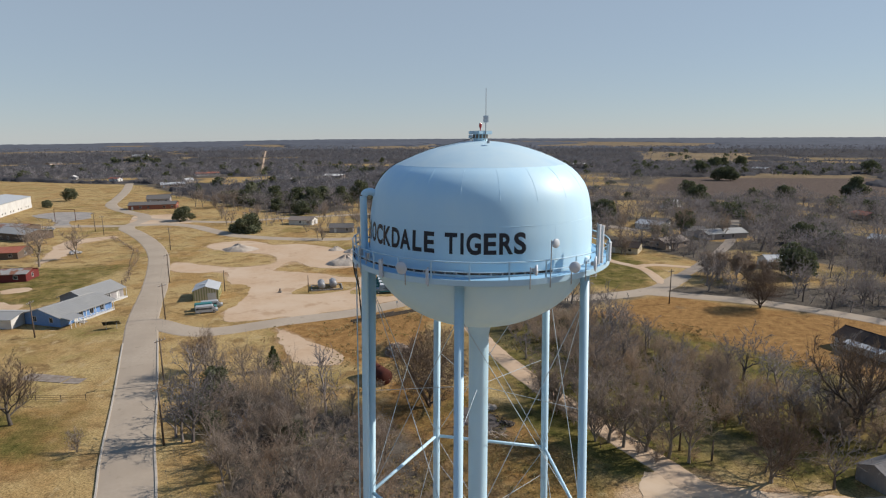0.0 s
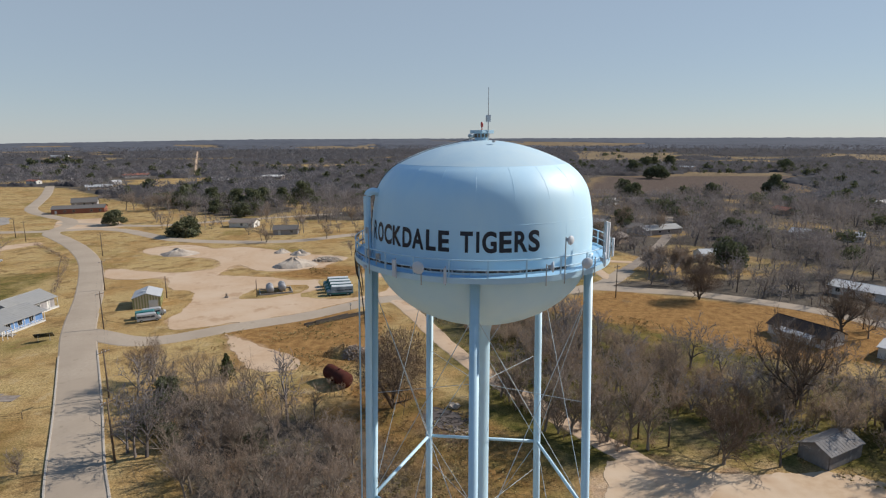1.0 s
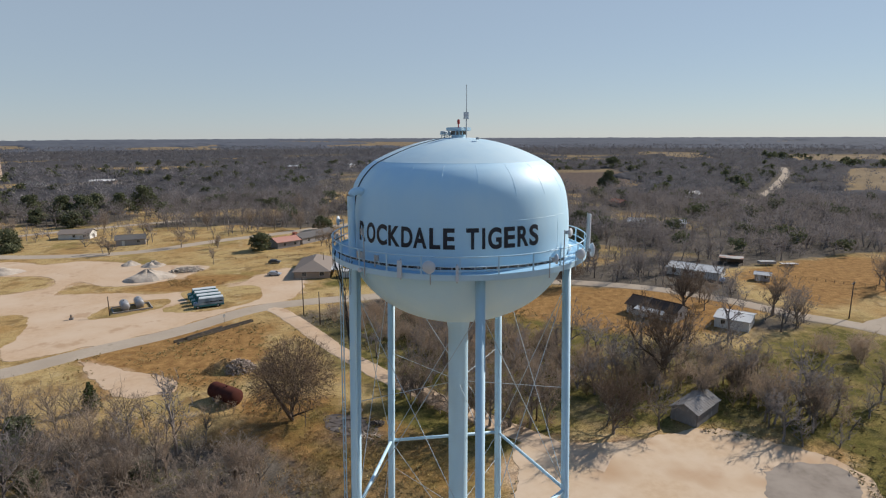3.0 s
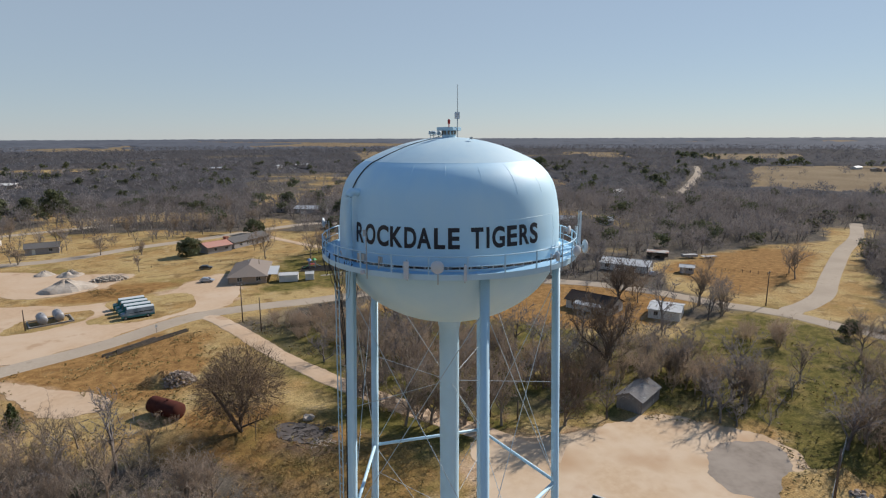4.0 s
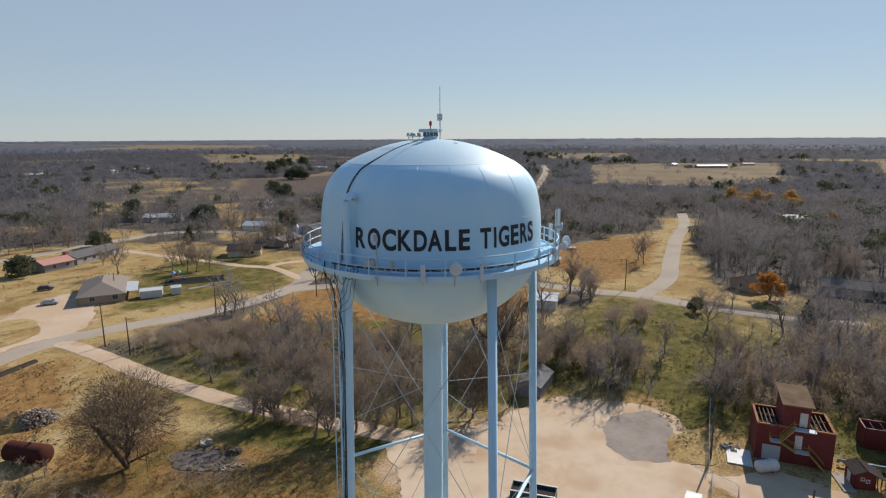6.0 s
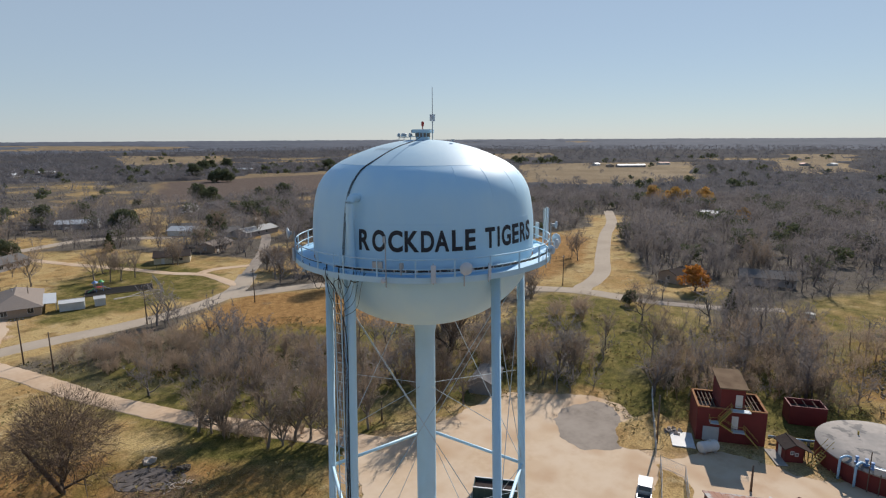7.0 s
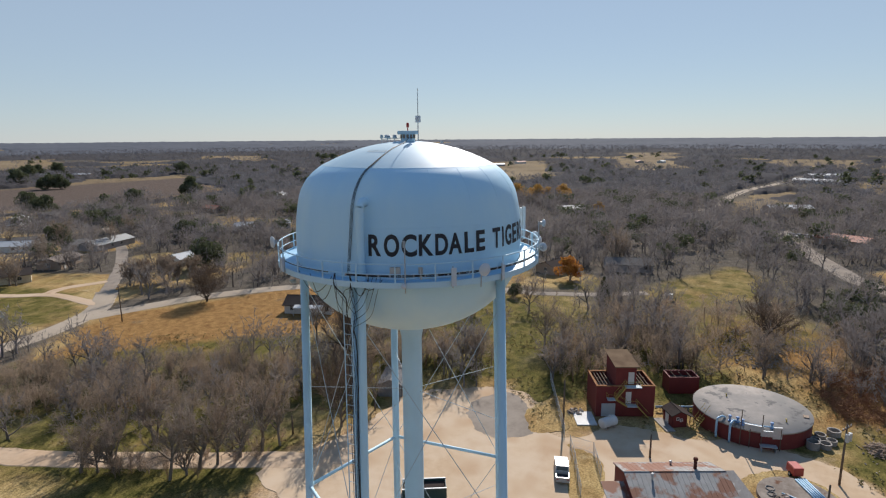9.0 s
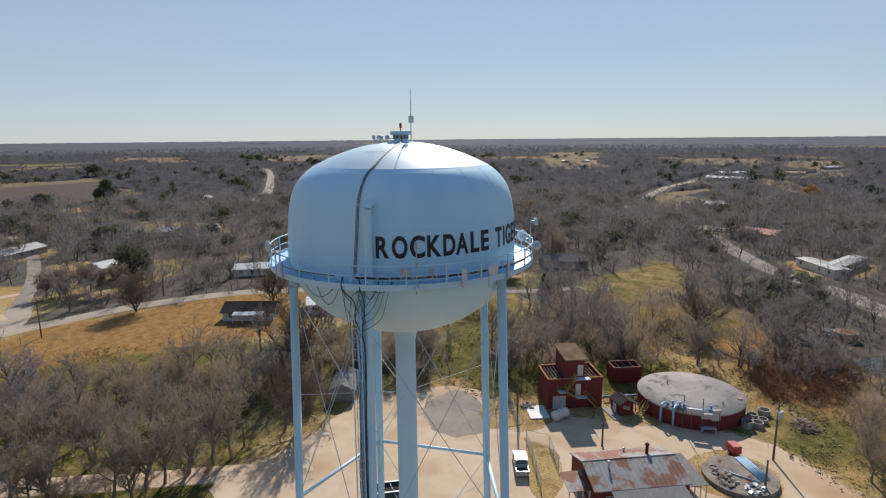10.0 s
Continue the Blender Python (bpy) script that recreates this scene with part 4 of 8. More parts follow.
def tower_fittings():
    # overflow pipe with a gooseneck into the tank
    bm = bmesh.new()
    pts = [polar(6.0, -168.0, 45.25), polar(6.25, -168.0, 45.33), polar(6.5, -168.0, 45.27), polar(6.63, -168.0, 45.05), polar(6.65, -168.0, 44.7), polar(6.65, -168.0, 42), polar(6.68, -168.2, 41.0), polar(6.8, -168.6, 36.0), polar(7.0, -169.0, 27.0), polar(7.8, -169.5, 1.0)]
    sweep(bm, [tuple(p) for p in spline(pts[:5], 4)] + pts[5:], 0.2, 14)
    part("overflow_pipe", bm, tank_paint, tower, "pale blue overflow pipe with a gooseneck", True)
    # ladder up the leg that carries the cables
    for off in (-0.22, 0.22):
        bm = bmesh.new()
        a, b = polar(leg_r(2) + 0.45, -172.0, 2), polar(7.12, -172.4, 42.7)
        s = Vector((-a.y, a.x, 0)).normalized() * off
        tube(bm, a + s, b + s, 0.03, n=6)
        part("ladder_rail", bm, steel_paint, tower)
    for k in range(80):
        f = k / 80
        a = polar(leg_r(2) + 0.45, -172.0, 2).lerp(polar(7.12, -172.4, 42.7), f)
        s = Vector((-a.y, a.x, 0)).normalized() * 0.22
        bm = bmesh.new()
        tube(bm, a - s, a + s, 0.014, n=4, caps=False)
        part("rung", bm, steel_paint, tower)
    # brackets of the cable tray
    for k in range(13):
        z = 4 + 2.9 * k
        bm = bmesh.new()
        tube(bm, polar(leg_r(z), -173, z), polar(leg_r(z) + 0.5, -172.2, z), 0.025, n=5)
        part("bracket", bm, galv, tower)
    # cables: over the dome, down the wall, along the rail and down the leg
    rng = random.Random(4)
    for k in range(3):
        d = 0.55 * (k - 1)
        pts = [polar(0.45, -140 + d, 48.25), polar(1.3, -155 + d, 48.0), polar(2.72, -166.3 + d, 47.66), polar(4.46, -170.6 + d, 46.98), polar(5.3, -173 + d, 46.44), polar(6.02, -173.8 + d, 45.4), polar(6.33, -174 + d, 43.75), polar(6.37, -175.3 + d, 42.15), polar(6.38, -175.3 + d, 41.8)]
        bm = bmesh.new()
        sweep(bm, [tuple(p) for p in spline(pts, 5)], 0.013, 5)
        part("cable", bm, cable_black, tower, "black antenna cable")
    for k in range(2):
        bm = bmesh.new()
        pts = [polar(7.27 - 0.03 * k, az, 42.1 - 0.06 * k + 0.012 * rng.uniform(-1, 1)) for az in range(-172, -62, 3)]
        sweep(bm, pts, 0.028, 5)
        part("cable", bm, cable_black, tower)
    bm = bmesh.new()
    sweep(bm, [polar(7.27, az, 42.1) for az in range(-180, -215, -3)], 0.03, 5)
    part("cable", bm, cable_black, tower)
    for k in range(9):
        az = -174.6 + 0.55 * k
        start = -176.5 if k % 2 else -170.2
        pts = [polar(7.28, start + rng.uniform(-0.4, 0.4), 42.08), polar(7.34, start + rng.uniform(-0.6, 0.6), 41.5), polar(7.3, 0.5 * (start + az) + rng.uniform(-2.5, 2.5), 40.9 + rng.uniform(-0.3, 0.3)), polar(7.1, az + rng.uniform(-2.2, 2.2), 40.0), polar(7.0, az + rng.uniform(-1.2, 1.2), 38.8)]
        pts += [polar(leg_r(z) + 0.3 + 0.02 * k, az + rng.uniform(-0.35, 0.35), z) for z in range(36, 0, -3)]
        bm = bmesh.new()
        sweep(bm, [tuple(p) for p in spline(pts, 4)], 0.03 if k == 7 else 0.013, 5)
        part("cable", bm, cable_black, tower)
    for k in range(4):  # loose loops under the walkway
        a0 = -166 + 1.5 * k
        pts = [polar(7.3, a0 + 3, 42.0), polar(7.25, a0 + 1, 41.4 - 0.1 * k), polar(7.1, a0 - 2, 40.8 - 0.25 * k), polar(7.0, -171.5, 40.3 - 0.3 * k)]
        bm = bmesh.new()
        sweep(bm, [tuple(p) for p in spline(pts, 5)], 0.012, 4)
        part("cable", bm, cable_black, tower)
    for k, (a0, a1, sag) in enumerate(((-178, -196, 0.9), (-177, -189, 1.2), (-168, -158, 0.5), (-170, -163, 0.8))):
        bm = bmesh.new()
        pts = [polar(7.3, a0 + (a1 - a0) * f / 8, 41.9 - sag * math.sin(math.pi * f / 8)) for f in range(9)]
        sweep(bm, pts, 0.018, 4)
        part("cable", bm, cable_black, tower)
    # roof vent with a pale blue cap and a red beacon
    bm = bmesh.new()
    lathe(bm, [(0, 48.0), (0.4, 48.0), (0.4, 48.2), (0.38, 48.2), (0.38, 48.42), (0, 48.42)], 20)
    vent = part("vent", bm, steel_paint, tower, "low round roof vent")
    for k in range(12):
        bm = bmesh.new()
        p = polar(0.4, 30 * k, 0)
        box(bm, -0.02, 0.02, -0.06, 0.06, 48.19, 48.4, pose(p.x, p.y, 0, 0, 0, 30 * k))
        part("louvre", bm, bark, vent)
    bm = bmesh.new()
    box(bm, -0.56, 0.56, -0.45, 0.45, 48.41, 48.6, pose(0, 0, 0, 0, 0, -60))
    bmesh.ops.bevel(bm, geom=bm.edges[:], offset=0.03, segments=2, affect="EDGES")
    part("vent_cap", bm, steel_paint, vent)
    bm = bmesh.new()
    lathe(bm, [(0, 48.6), (0.03, 48.6), (0.03, 48.78), (0.07, 48.78), (0.08, 48.98), (0.05, 49.04), (0, 49.05)], 12)
    part("beacon", bm, red_lens, vent, "red warning light")
    # whip aerial on a mast
    bm = bmesh.new()
    tube(bm, (0.28, -0.5, 48.0), (0.28, -0.5, 49.3), 0.03, n=8)
    mast = part("mast", bm, galv, tower)
    bm = bmesh.new()
    tube(bm, (0.28, -0.5, 49.3), (0.28, -0.5, 50.9), 0.024, 0.016, n=8)
    part("whip_aerial", bm, galv, mast, "tall thin grey whip aerial")
    for dx, dy in ((0.09, 0.05), (-0.09, 0.04), (0.0, -0.1)):
        bm = bmesh.new()
        box(bm, 0.23 + dx, 0.33 + dx, -0.55 + dy, -0.46 + dy, 49.05, 49.42)
        part("antenna_box", bm, white_plastic, mast)
    # weather sensors on an arm
    for (x, y), s in (((-0.46, 1.05), 2.1), ((-0.3, 0.68), 1.3), ((-0.52, 1.4), 1.1)):
        bm = bmesh.new()
        tube(bm, (x, y, 47.9), (x, y, 48.22), 0.025, n=6)
        sensor = part("sensor_post", bm, galv, tower)
        bm = bmesh.new()
        lathe(bm, [(0, 0), (0.08 * s, 0), (0.1 * s, 0.07), (0.07 * s, 0.1), (0.09 * s, 0.15), (0.05 * s, 0.2), (0, 0.21)], 12)
        ob = part("sensor", bm, rod_steel, sensor, "small grey rooftop sensor")
        ob.location = (x, y, 48.2)
    bm = bmesh.new()
    tube(bm, (-0.5, 1.4, 48.14), (-0.1, 0.3, 48.22), 0.02, n=6)
    part("sensor_arm", bm, galv, tower)
    # hatch ring on the dome
    bm = bmesh.new()
    p = polar(2.0, -80, 47.93)
    tube(bm, p, p + Vector((0, 0, 0.12)), 0.09, n=10)
    part("hatch_stub", bm, galv, tower)

    for a0, a1, r0, r1 in ((169, 190, 2.86, 2.9), (169, 190, 3.08, 3.12), (169, 169.8, 2.9, 3.08), (189.2, 190, 2.9, 3.08)):
        bm = bmesh.new()
        for k in range(6):
            p = [polar(r, a0 + (a1 - a0) * (k + j) / 6, ROOF_Z + 1.26 * (1 - (r / ROOF_R) ** 2) + 0.02) for r, j in ((r0, 0), (r1, 0), (r1, 1), (r0, 1))]
            bm.faces.new([bm.verts.new(q) for q in p])
        part("hatch_edge", bm, galv, tower)

    def dish(az, z, r, size, turn=0.0, post=True, out=0.15):
        """A round dish on a pipe at the rail, facing outward."""
        m = pose(*polar(r, az, z), 0, 0, az + turn)
        if post:
            bm = bmesh.new()
            tube(bm, polar(7.34, az, 41.3), polar(7.34, az, z + 0.1), 0.03, n=8)
            part("dish_pipe", bm, galv, tower)
        bm = bmesh.new()
        prof = [(0.0, 0.0), (size * 0.3, 0.0), (size * 0.5, 0.06), (size * 0.5, 0.1), (size * 0.47, 0.12), (0, 0.14)]
        lathe(bm, [(a, b) for a, b in prof], 24)
        for v in bm.verts:
            v.co = m @ (Matrix.Rotation(radians(90), 4, "Y") @ v.co + Vector((out, 0, 0)))
        part("dish", bm, white_plastic, tower, "round white antenna dish", True)
        bm = bmesh.new()
        box(bm, 0.0, out, -0.06, 0.06, -0.08, 0.08, m)
        part("dish_mount", bm, galv, tower)

    def panel(az, z0, z1, w, r=7.5, d=0.1, mat_=white_plastic):
        bm = bmesh.new()
        box(bm, -d / 2, d / 2, -w / 2, w / 2, z0, z1, pose(*polar(r, az, 0), 0, 0, az))
        bmesh.ops.bevel(bm, geom=bm.edges[:], offset=0.015, segments=1, affect="EDGES")
        part("panel_antenna", bm, mat_, tower, "white sector panel antenna")
        bm = bmesh.new()
        tube(bm, polar(7.36, az, z0 - 0.1), polar(7.36, az, z1 + 0.05), 0.03, n=8)
        part("antenna_pipe", bm, galv, tower)

    dish(-121.1, 42.2, 7.4, 0.62)
    dish(-65.2, 43.45, 7.4, 0.44, 10)
    dish(-73.5, 42.25, 7.45, 0.5, 60)
    dish(-55.3, 42.2, 7.45, 0.55, -30)
    dish(-47, 42.2, 7.6, 0.75, 30)
    dish(145, 43.0, 7.45, 0.6, 10)
    dish(-150.2, 41.68, 7.5, 0.24, 0, False, 0.05)
    panel(-132.6, 41.55, 42.4, 0.24, 7.48)
    panel(-111.3, 41.5, 42.25, 0.14, 7.46, 0.08)
    panel(-40, 42.0, 44.0, 0.16, 7.48)
    panel(-37, 42.0, 43.9, 0.16, 7.48)
    panel(-28, 41.9, 42.9, 0.3, 7.5)
    panel(152, 41.6, 42.3, 0.2, 7.46)
    panel(-144.2, 42.0, 42.45, 0.2, 7.2, 0.12, galv)
    bm = bmesh.new()
    tube(bm, polar(7.36, -149.8, 41.3), polar(7.36, -149.8, 43.7), 0.03, n=8)
    pole = part("antenna_pole", bm, galv, tower)
    bm = bmesh.new()
    box(bm, -0.06, 0.06, -0.06, 0.06, 43.42, 43.72, pose(*polar(7.42, -150, 0), 0, 0, -150))
    part("radio_box", bm, galv, pole)
    for az in (-154.2, -152.6):
        bm = bmesh.new()
        box(bm, -0.08, 0.08, -0.14, 0.14, 42.15, 42.48, pose(*polar(7.2, az, 0), 0, 0, az))
        part("equipment_box", bm, galv, tower, "grey equipment box on the rail")
    for k in range(26):
        az = -172 + 4.2 * k
        bm = bmesh.new()
        box(bm, -0.03, 0.03, -0.03, 0.03, 42.02, 42.13, pose(*polar(7.29, az, 0), 0, 0, az))
        part("cable_clip", bm, galv, tower)
    bm = bmesh.new()
    box(bm, -0.12, 0.12, -0.2, 0.2, 40.9, 41.0, pose(*polar(6.9, 150, 0), 0, 0, 150))
    part("flood_light", bm, galv, tower, "grey flood light under the walkway")


tower_fittings()

# ---- buildings ----
def slab_roof(L, W, h, rise_, over, thick=0.14, hip=0.0):
    """A pitched roof along x, with eaves at height h; hip: how far the ridge ends stand in from the gables."""
    bm = bmesh.new()
    x0, y0 = L / 2 + over, W / 2 + over
    drop = rise_ * over / (W / 2)
    xr = x0 - hip if hip else x0
    lo = [bm.verts.new((sx * x0, sy * y0, h - drop)) for sx, sy in ((-1, -1), (1, -1), (1, 1), (-1, 1))]
    ri = [bm.verts.new((sx * xr, 0, h + rise_)) for sx in (-1, 1)]
    lo2 = [bm.verts.new(v.co + Vector((0, 0, thick))) for v in lo]
    ri2 = [bm.verts.new(v.co + Vector((0, 0, thick))) for v in ri]
    for q, r, flip in ((lo2, ri2, False), (lo, ri, True)):
        fs = [(q[0], q[1], r[1], r[0]), (q[2], q[3], r[0], r[1])]
        if hip:
            fs += [(q[1], q[2], r[1]), (q[3], q[0], r[0])]
        for f in fs:
            bm.faces.new(f[::-1] if flip else f)
    for i in range(4):
        j = (i + 1) % 4
        if not hip and i in (1, 3):
            k = 1 if i == 1 else 0
            bm.faces.new((lo[i], ri[k], ri2[k], lo2[i]))
            bm.faces.new((ri[k], lo[j], lo2[j], ri2[k]))
        else:
            bm.faces.new((lo[i], lo[j], lo2[j], lo2[i]))
    return bm


def roof_seams(roof, L, W, h, rise_, over, gap, material):
    """Standing seams up both slopes, one mesh for each side shared by all its seams."""
    x0, y0 = L / 2 + over, W / 2 + over
    drop = rise_ * over / (W / 2)
    n = int(2 * x0 / gap)
    for s in (-1, 1):
        bm = bmesh.new()
        tube(bm, (0, s * y0, h - drop + 0.14), (0, 0, h + rise_ + 0.14), 0.03, n=4)
        me = bm_mesh("roof_seam", bm, material)
        for k in range(n + 1):
            part("roof_seam", me, None, roof).location.x = -x0 + 2 * x0 * k / n


def gable_walls(L, W, h, rise_, hip=False, thick=0.15):
    bm = bmesh.new()
    x, y = L / 2, W / 2
    for s in (-1, 1):
        box(bm, -x, x, s * y - (thick if s > 0 else 0), s * y + (thick if s < 0 else 0), 0, h)
        a = s * x
        b = a - s * thick
        pts = [(-y, 0), (y, 0), (y, h)] + ([] if hip else [(0, h + rise_)]) + [(-y, h)]
        va, vb = [bm.verts.new((a, p, q)) for p, q in pts], [bm.verts.new((b, p * 0.995, q)) for p, q in pts]
        bm.faces.new(va)
        bm.faces.new(vb[::-1])
        for i in range(len(pts)):
            bm.faces.new((va[i], va[i - 1], vb[i - 1], vb[i]))
    return bm


def opening(house, kind, side, pos, w, h, sill, L, W, frame_mat, pane_mat):
    """A window or door on one wall: a frame with its pane or leaf."""
    m = {"f": pose(pos, -W / 2, sill), "b": pose(pos, W / 2, sill, 0, 0, 180), "l": pose(-L / 2, pos, sill, 0, 0, -90), "r": pose(L / 2, pos, sill, 0, 0, 90)}[side]
    bm = bmesh.new()
    t = 0.08
    for x0, x1, z0, z1 in ((-w / 2 - t, -w / 2, 0, h), (w / 2, w / 2 + t, 0, h), (-w / 2 - t, w / 2 + t, h, h + t), (-w / 2 - t, w / 2 + t, -t, 0)):
        box(bm, x0, x1, -0.06, 0.02, z0, z1, m)
    if kind == "window":
        box(bm, -0.025, 0.025, -0.05, 0.02, 0, h, m)
    fr = part(kind, bm, frame_mat, house)
    bm = bmesh.new()
    box(bm, -w / 2, w / 2, -0.025, 0.02, 0, h, m)
    part("pane" if kind == "window" else "door_leaf", bm, pane_mat, fr)


def house(name, x, y, az, L, W, h, rise_, wall_m, roof_m, label, category="house", over=0.4, ribs=0.0, hip=0.0, windows=(), doors=(), chimney=None, frame_m=None, door_m=None):
    t = thing(name, pose(x, y, 0, 0, 0, az), label, category)
    part("wall", gable_walls(L, W, h, rise_, bool(hip)), wall_m, t)
    roof = part("roof", slab_roof(L, W, h, rise_, over, hip=hip), roof_m, t)
    if ribs:
        roof_seams(roof, L, W, h, rise_, over, ribs, roof_m)
    if not hip:
        bm = bmesh.new()
        tube(bm, (-L / 2 - over, 0, h + rise_ + 0.15), (L / 2 + over, 0, h + rise_ + 0.15), 0.07, n=6)
        part("ridge_cap", bm, roof_m, t)
    for side, pos, w, hh, sill in windows:
        opening(t, "window", side, pos, w, hh, sill, L, W, frame_m or white_paint, glass_dark)
    for side, pos, w, hh in doors:
        opening(t, "door", side, pos, w, hh, 0.1, L, W, frame_m or white_paint, door_m or white_paint)
    if chimney:
        bm = bmesh.new()
        cx, cy, s, top = chimney
        box(bm, cx - s, cx + s, cy - s, cy + s, 0 if abs(cx) > L / 2 - 0.2 else h, top)
        box(bm, cx - s - 0.08, cx + s + 0.08, cy - s - 0.08, cy + s + 0.08, top, top + 0.12)
        part("chimney", bm, red_brick, t)
    return t


def awning(t, x0, x1, y0, y1, z0, z1, material, posts=True, post_m=None):
    """A lean-to roof from z1 at y1 down to z0 at y0, on posts."""
    bm = bmesh.new()
    vs = [bm.verts.new(p) for p in ((x0, y0, z0), (x1, y0, z0), (x1, y1, z1), (x0, y1, z1))]
    top = [bm.verts.new(v.co + Vector((0, 0, 0.1))) for v in vs]
    bm.faces.new(vs[::-1])
    bm.faces.new(top)
    for i in range(4):
        bm.faces.new((vs[i], vs[(i + 1) % 4], top[(i + 1) % 4], top[i]))
    p = part("porch_roof", bm, material, t)
    if posts:
        for k in range(4):
            bm = bmesh.new()
            px = x0 + 0.15 + (x1 - x0 - 0.3) * k / 3
            box(bm, px - 0.06, px + 0.06, y0 + 0.1, y0 + 0.22, 0, z0)
            part("post", bm, post_m or white_paint, t)
    return p


def fire_training_block():
    """Roofless red block with a stair tower and outside stairs."""
    t = thing("red_brick_tower", pose(72.1, 1.2, 0, 0, 0, 27.5), "dark red painted masonry block with a stair tower and roofless bays", "building")
    D, B, h = 6.8, 10.1, 5.6  # depth along x, breadth along y
    x0, x1, y0, y1 = -D / 2, D / 2, -B / 2, B / 2
    for a in ((x0, x0 + 0.25, y0, y1), (x1 - 0.25, x1, y0, y1), (x0 + 0.25, x1 - 0.25, y0, y0 + 0.25), (x0 + 0.25, x1 - 0.25, y1 - 0.25, y1)):
        bm = bmesh.new()
        box(bm, *a, 0, h)
        wall = part("wall", bm, red_paint, t)
        bm = bmesh.new()
        box(bm, a[0] - 0.05, a[1] + 0.05, a[2] - 0.05, a[3] + 0.05, h + 0.003, h + 0.16)
        part("coping", bm, rust_coping, wall, "tan coping along the wall top")
    ty0, ty1 = -1.75, 1.75
    for y in (ty0, ty1):
        bm = bmesh.new()
        box(bm, x0 + 0.25, x1 - 0.25, y - 0.1, y + 0.1, 0, h - 0.1)
        part("cross_wall", bm, red_paint, t)
    bm = bmesh.new()
    box(bm, x0 + 0.25, x1 - 0.25, y0 + 0.25, y1 - 0.25, 3.6, 3.75)
    part("floor_slab", bm, concrete, t)
    for y in np.concatenate([np.linspace(y0 + 0.9, ty0 - 0.6, 4), np.linspace(ty1 + 0.6, y1 - 0.9, 4)]):
        bm = bmesh.new()
        box(bm, x0 + 0.25, x1 - 0.25, y - 0.08, y + 0.08, h - 0.35, h - 0.1)
        part("roof_beam", bm, wood_grey, t, "bare grey roof beam")
    for x in (-1.6, 1.2):
        bm = bmesh.new()
        box(bm, x - 0.1, x + 0.1, y0 + 0.3, y1 - 0.3, h - 0.62, h - 0.36)
        part("roof_beam", bm, wood_grey, t)
    # stair tower
    H = 9.0
    bm = bmesh.new()
    for a in ((x0 + 0.3, x0 + 0.5, ty0, ty1), (x1 - 0.5, x1 - 0.3, ty0, ty1), (x0 + 0.5, x1 - 0.5, ty0, ty0 + 0.2), (x0 + 0.5, x1 - 0.5, ty1 - 0.2, ty1)):
        box(bm, *a, h - 0.1, H + 0.2)
    st = part("stair_tower", bm, red_paint, t, "dark red upper stair tower")
    bm = bmesh.new()
    vs = []
    for z in (0, 0.2):
        vs += [(x0 - 0.25, ty0 - 0.35, H + 0.1 + z), (x1 + 0.2, ty0 - 0.35, H + 0.55 + z), (x1 + 0.2, ty1 + 0.35, H + 0.55 + z), (x0 - 0.25, ty1 + 0.35, H + 0.1 + z)]
    vv = [bm.verts.new(v) for v in vs]
    for f in ((0, 3, 2, 1), (4, 5, 6, 7), (0, 1, 5, 4), (1, 2, 6, 5), (2, 3, 7, 6), (3, 0, 4, 7)):
        bm.faces.new([vv[i] for i in f])
    part("tower_roof", bm, tower_sheet, st, "flat tan roof sheet")

    def leaf(name, y, z, w, hh, mm):
        bm = bmesh.new()
        box(bm, x0 + (0.22 if z > 5 else -0.05), x0 + (0.36 if z > 5 else 0.05), y - w / 2, y + w / 2, z, z + hh)
        part(name, bm, mm, t)
    leaf("door", -0.9, h + 0.4, 1.0, 2.1, white_paint)
    leaf("door", -0.5, 2.5, 0.95, 2.1, white_paint)
    leaf("shutter_door", 2.9, 0.05, 2.4, 2.4, metal_roof)
    # landings and flights of the outside stair, yellow-brown steel
    def landing(y0_, y1_, z, out=1.1):
        bm = bmesh.new()
        box(bm, x0 - out, x0 - 0.02, y0_, y1_, z - 0.12, z)
        ob = part("landing", bm, rod_steel, t, "steel stair landing")
        for p in ((x0 - out, y0_), (x0 - out, y1_), (x0 - 0.1, y0_), (x0 - 0.1, y1_)):
            bm = bmesh.new()
            tube(bm, (*p, z), (*p, z + 1.0), 0.03, n=6)
            part("rail_post", bm, yellow_paint, ob)
        for zz in (0.5, 1.0):
            bm = bmesh.new()
            sweep(bm, [(x0 - 0.1, y0_, z + zz), (x0 - out, y0_, z + zz), (x0 - out, y1_, z + zz), (x0 - 0.1, y1_, z + zz)], 0.025, 5)
            part("rail", bm, yellow_paint, ob)

    def flight(ya, za, yb, zb, xx):
        bm = bmesh.new()
        for dx in (-0.4, 0.4):
            box(bm, -0.02, 0.02, 0, 1, -0.1, 0.1, Matrix.Translation((xx + dx, ya, za)) @ Matrix(((1, 0, 0, 0), (0, yb - ya, 0, 0), (0, zb - za, 1, 0), (0, 0, 0, 1))))
        ob = part("stair_flight", bm, yellow_paint, t, "yellow-brown steel stair flight")
        n = max(3, int(abs(zb - za) / 0.2))
        for k in range(n):
            bm = bmesh.new()
            y, z = ya + (yb - ya) * (k + 0.5) / n, za + (zb - za) * (k + 0.5) / n
            box(bm, xx - 0.38, xx + 0.38, y - 0.12, y + 0.12, z - 0.02, z + 0.02)
            part("tread", bm, yellow_paint, ob)
        for dx in (-0.4, 0.4):
            bm = bmesh.new()
            tube(bm, (xx + dx, ya, za + 1.0), (xx + dx, yb, zb + 1.0), 0.03, n=6)
            part("handrail", bm, yellow_paint, ob)
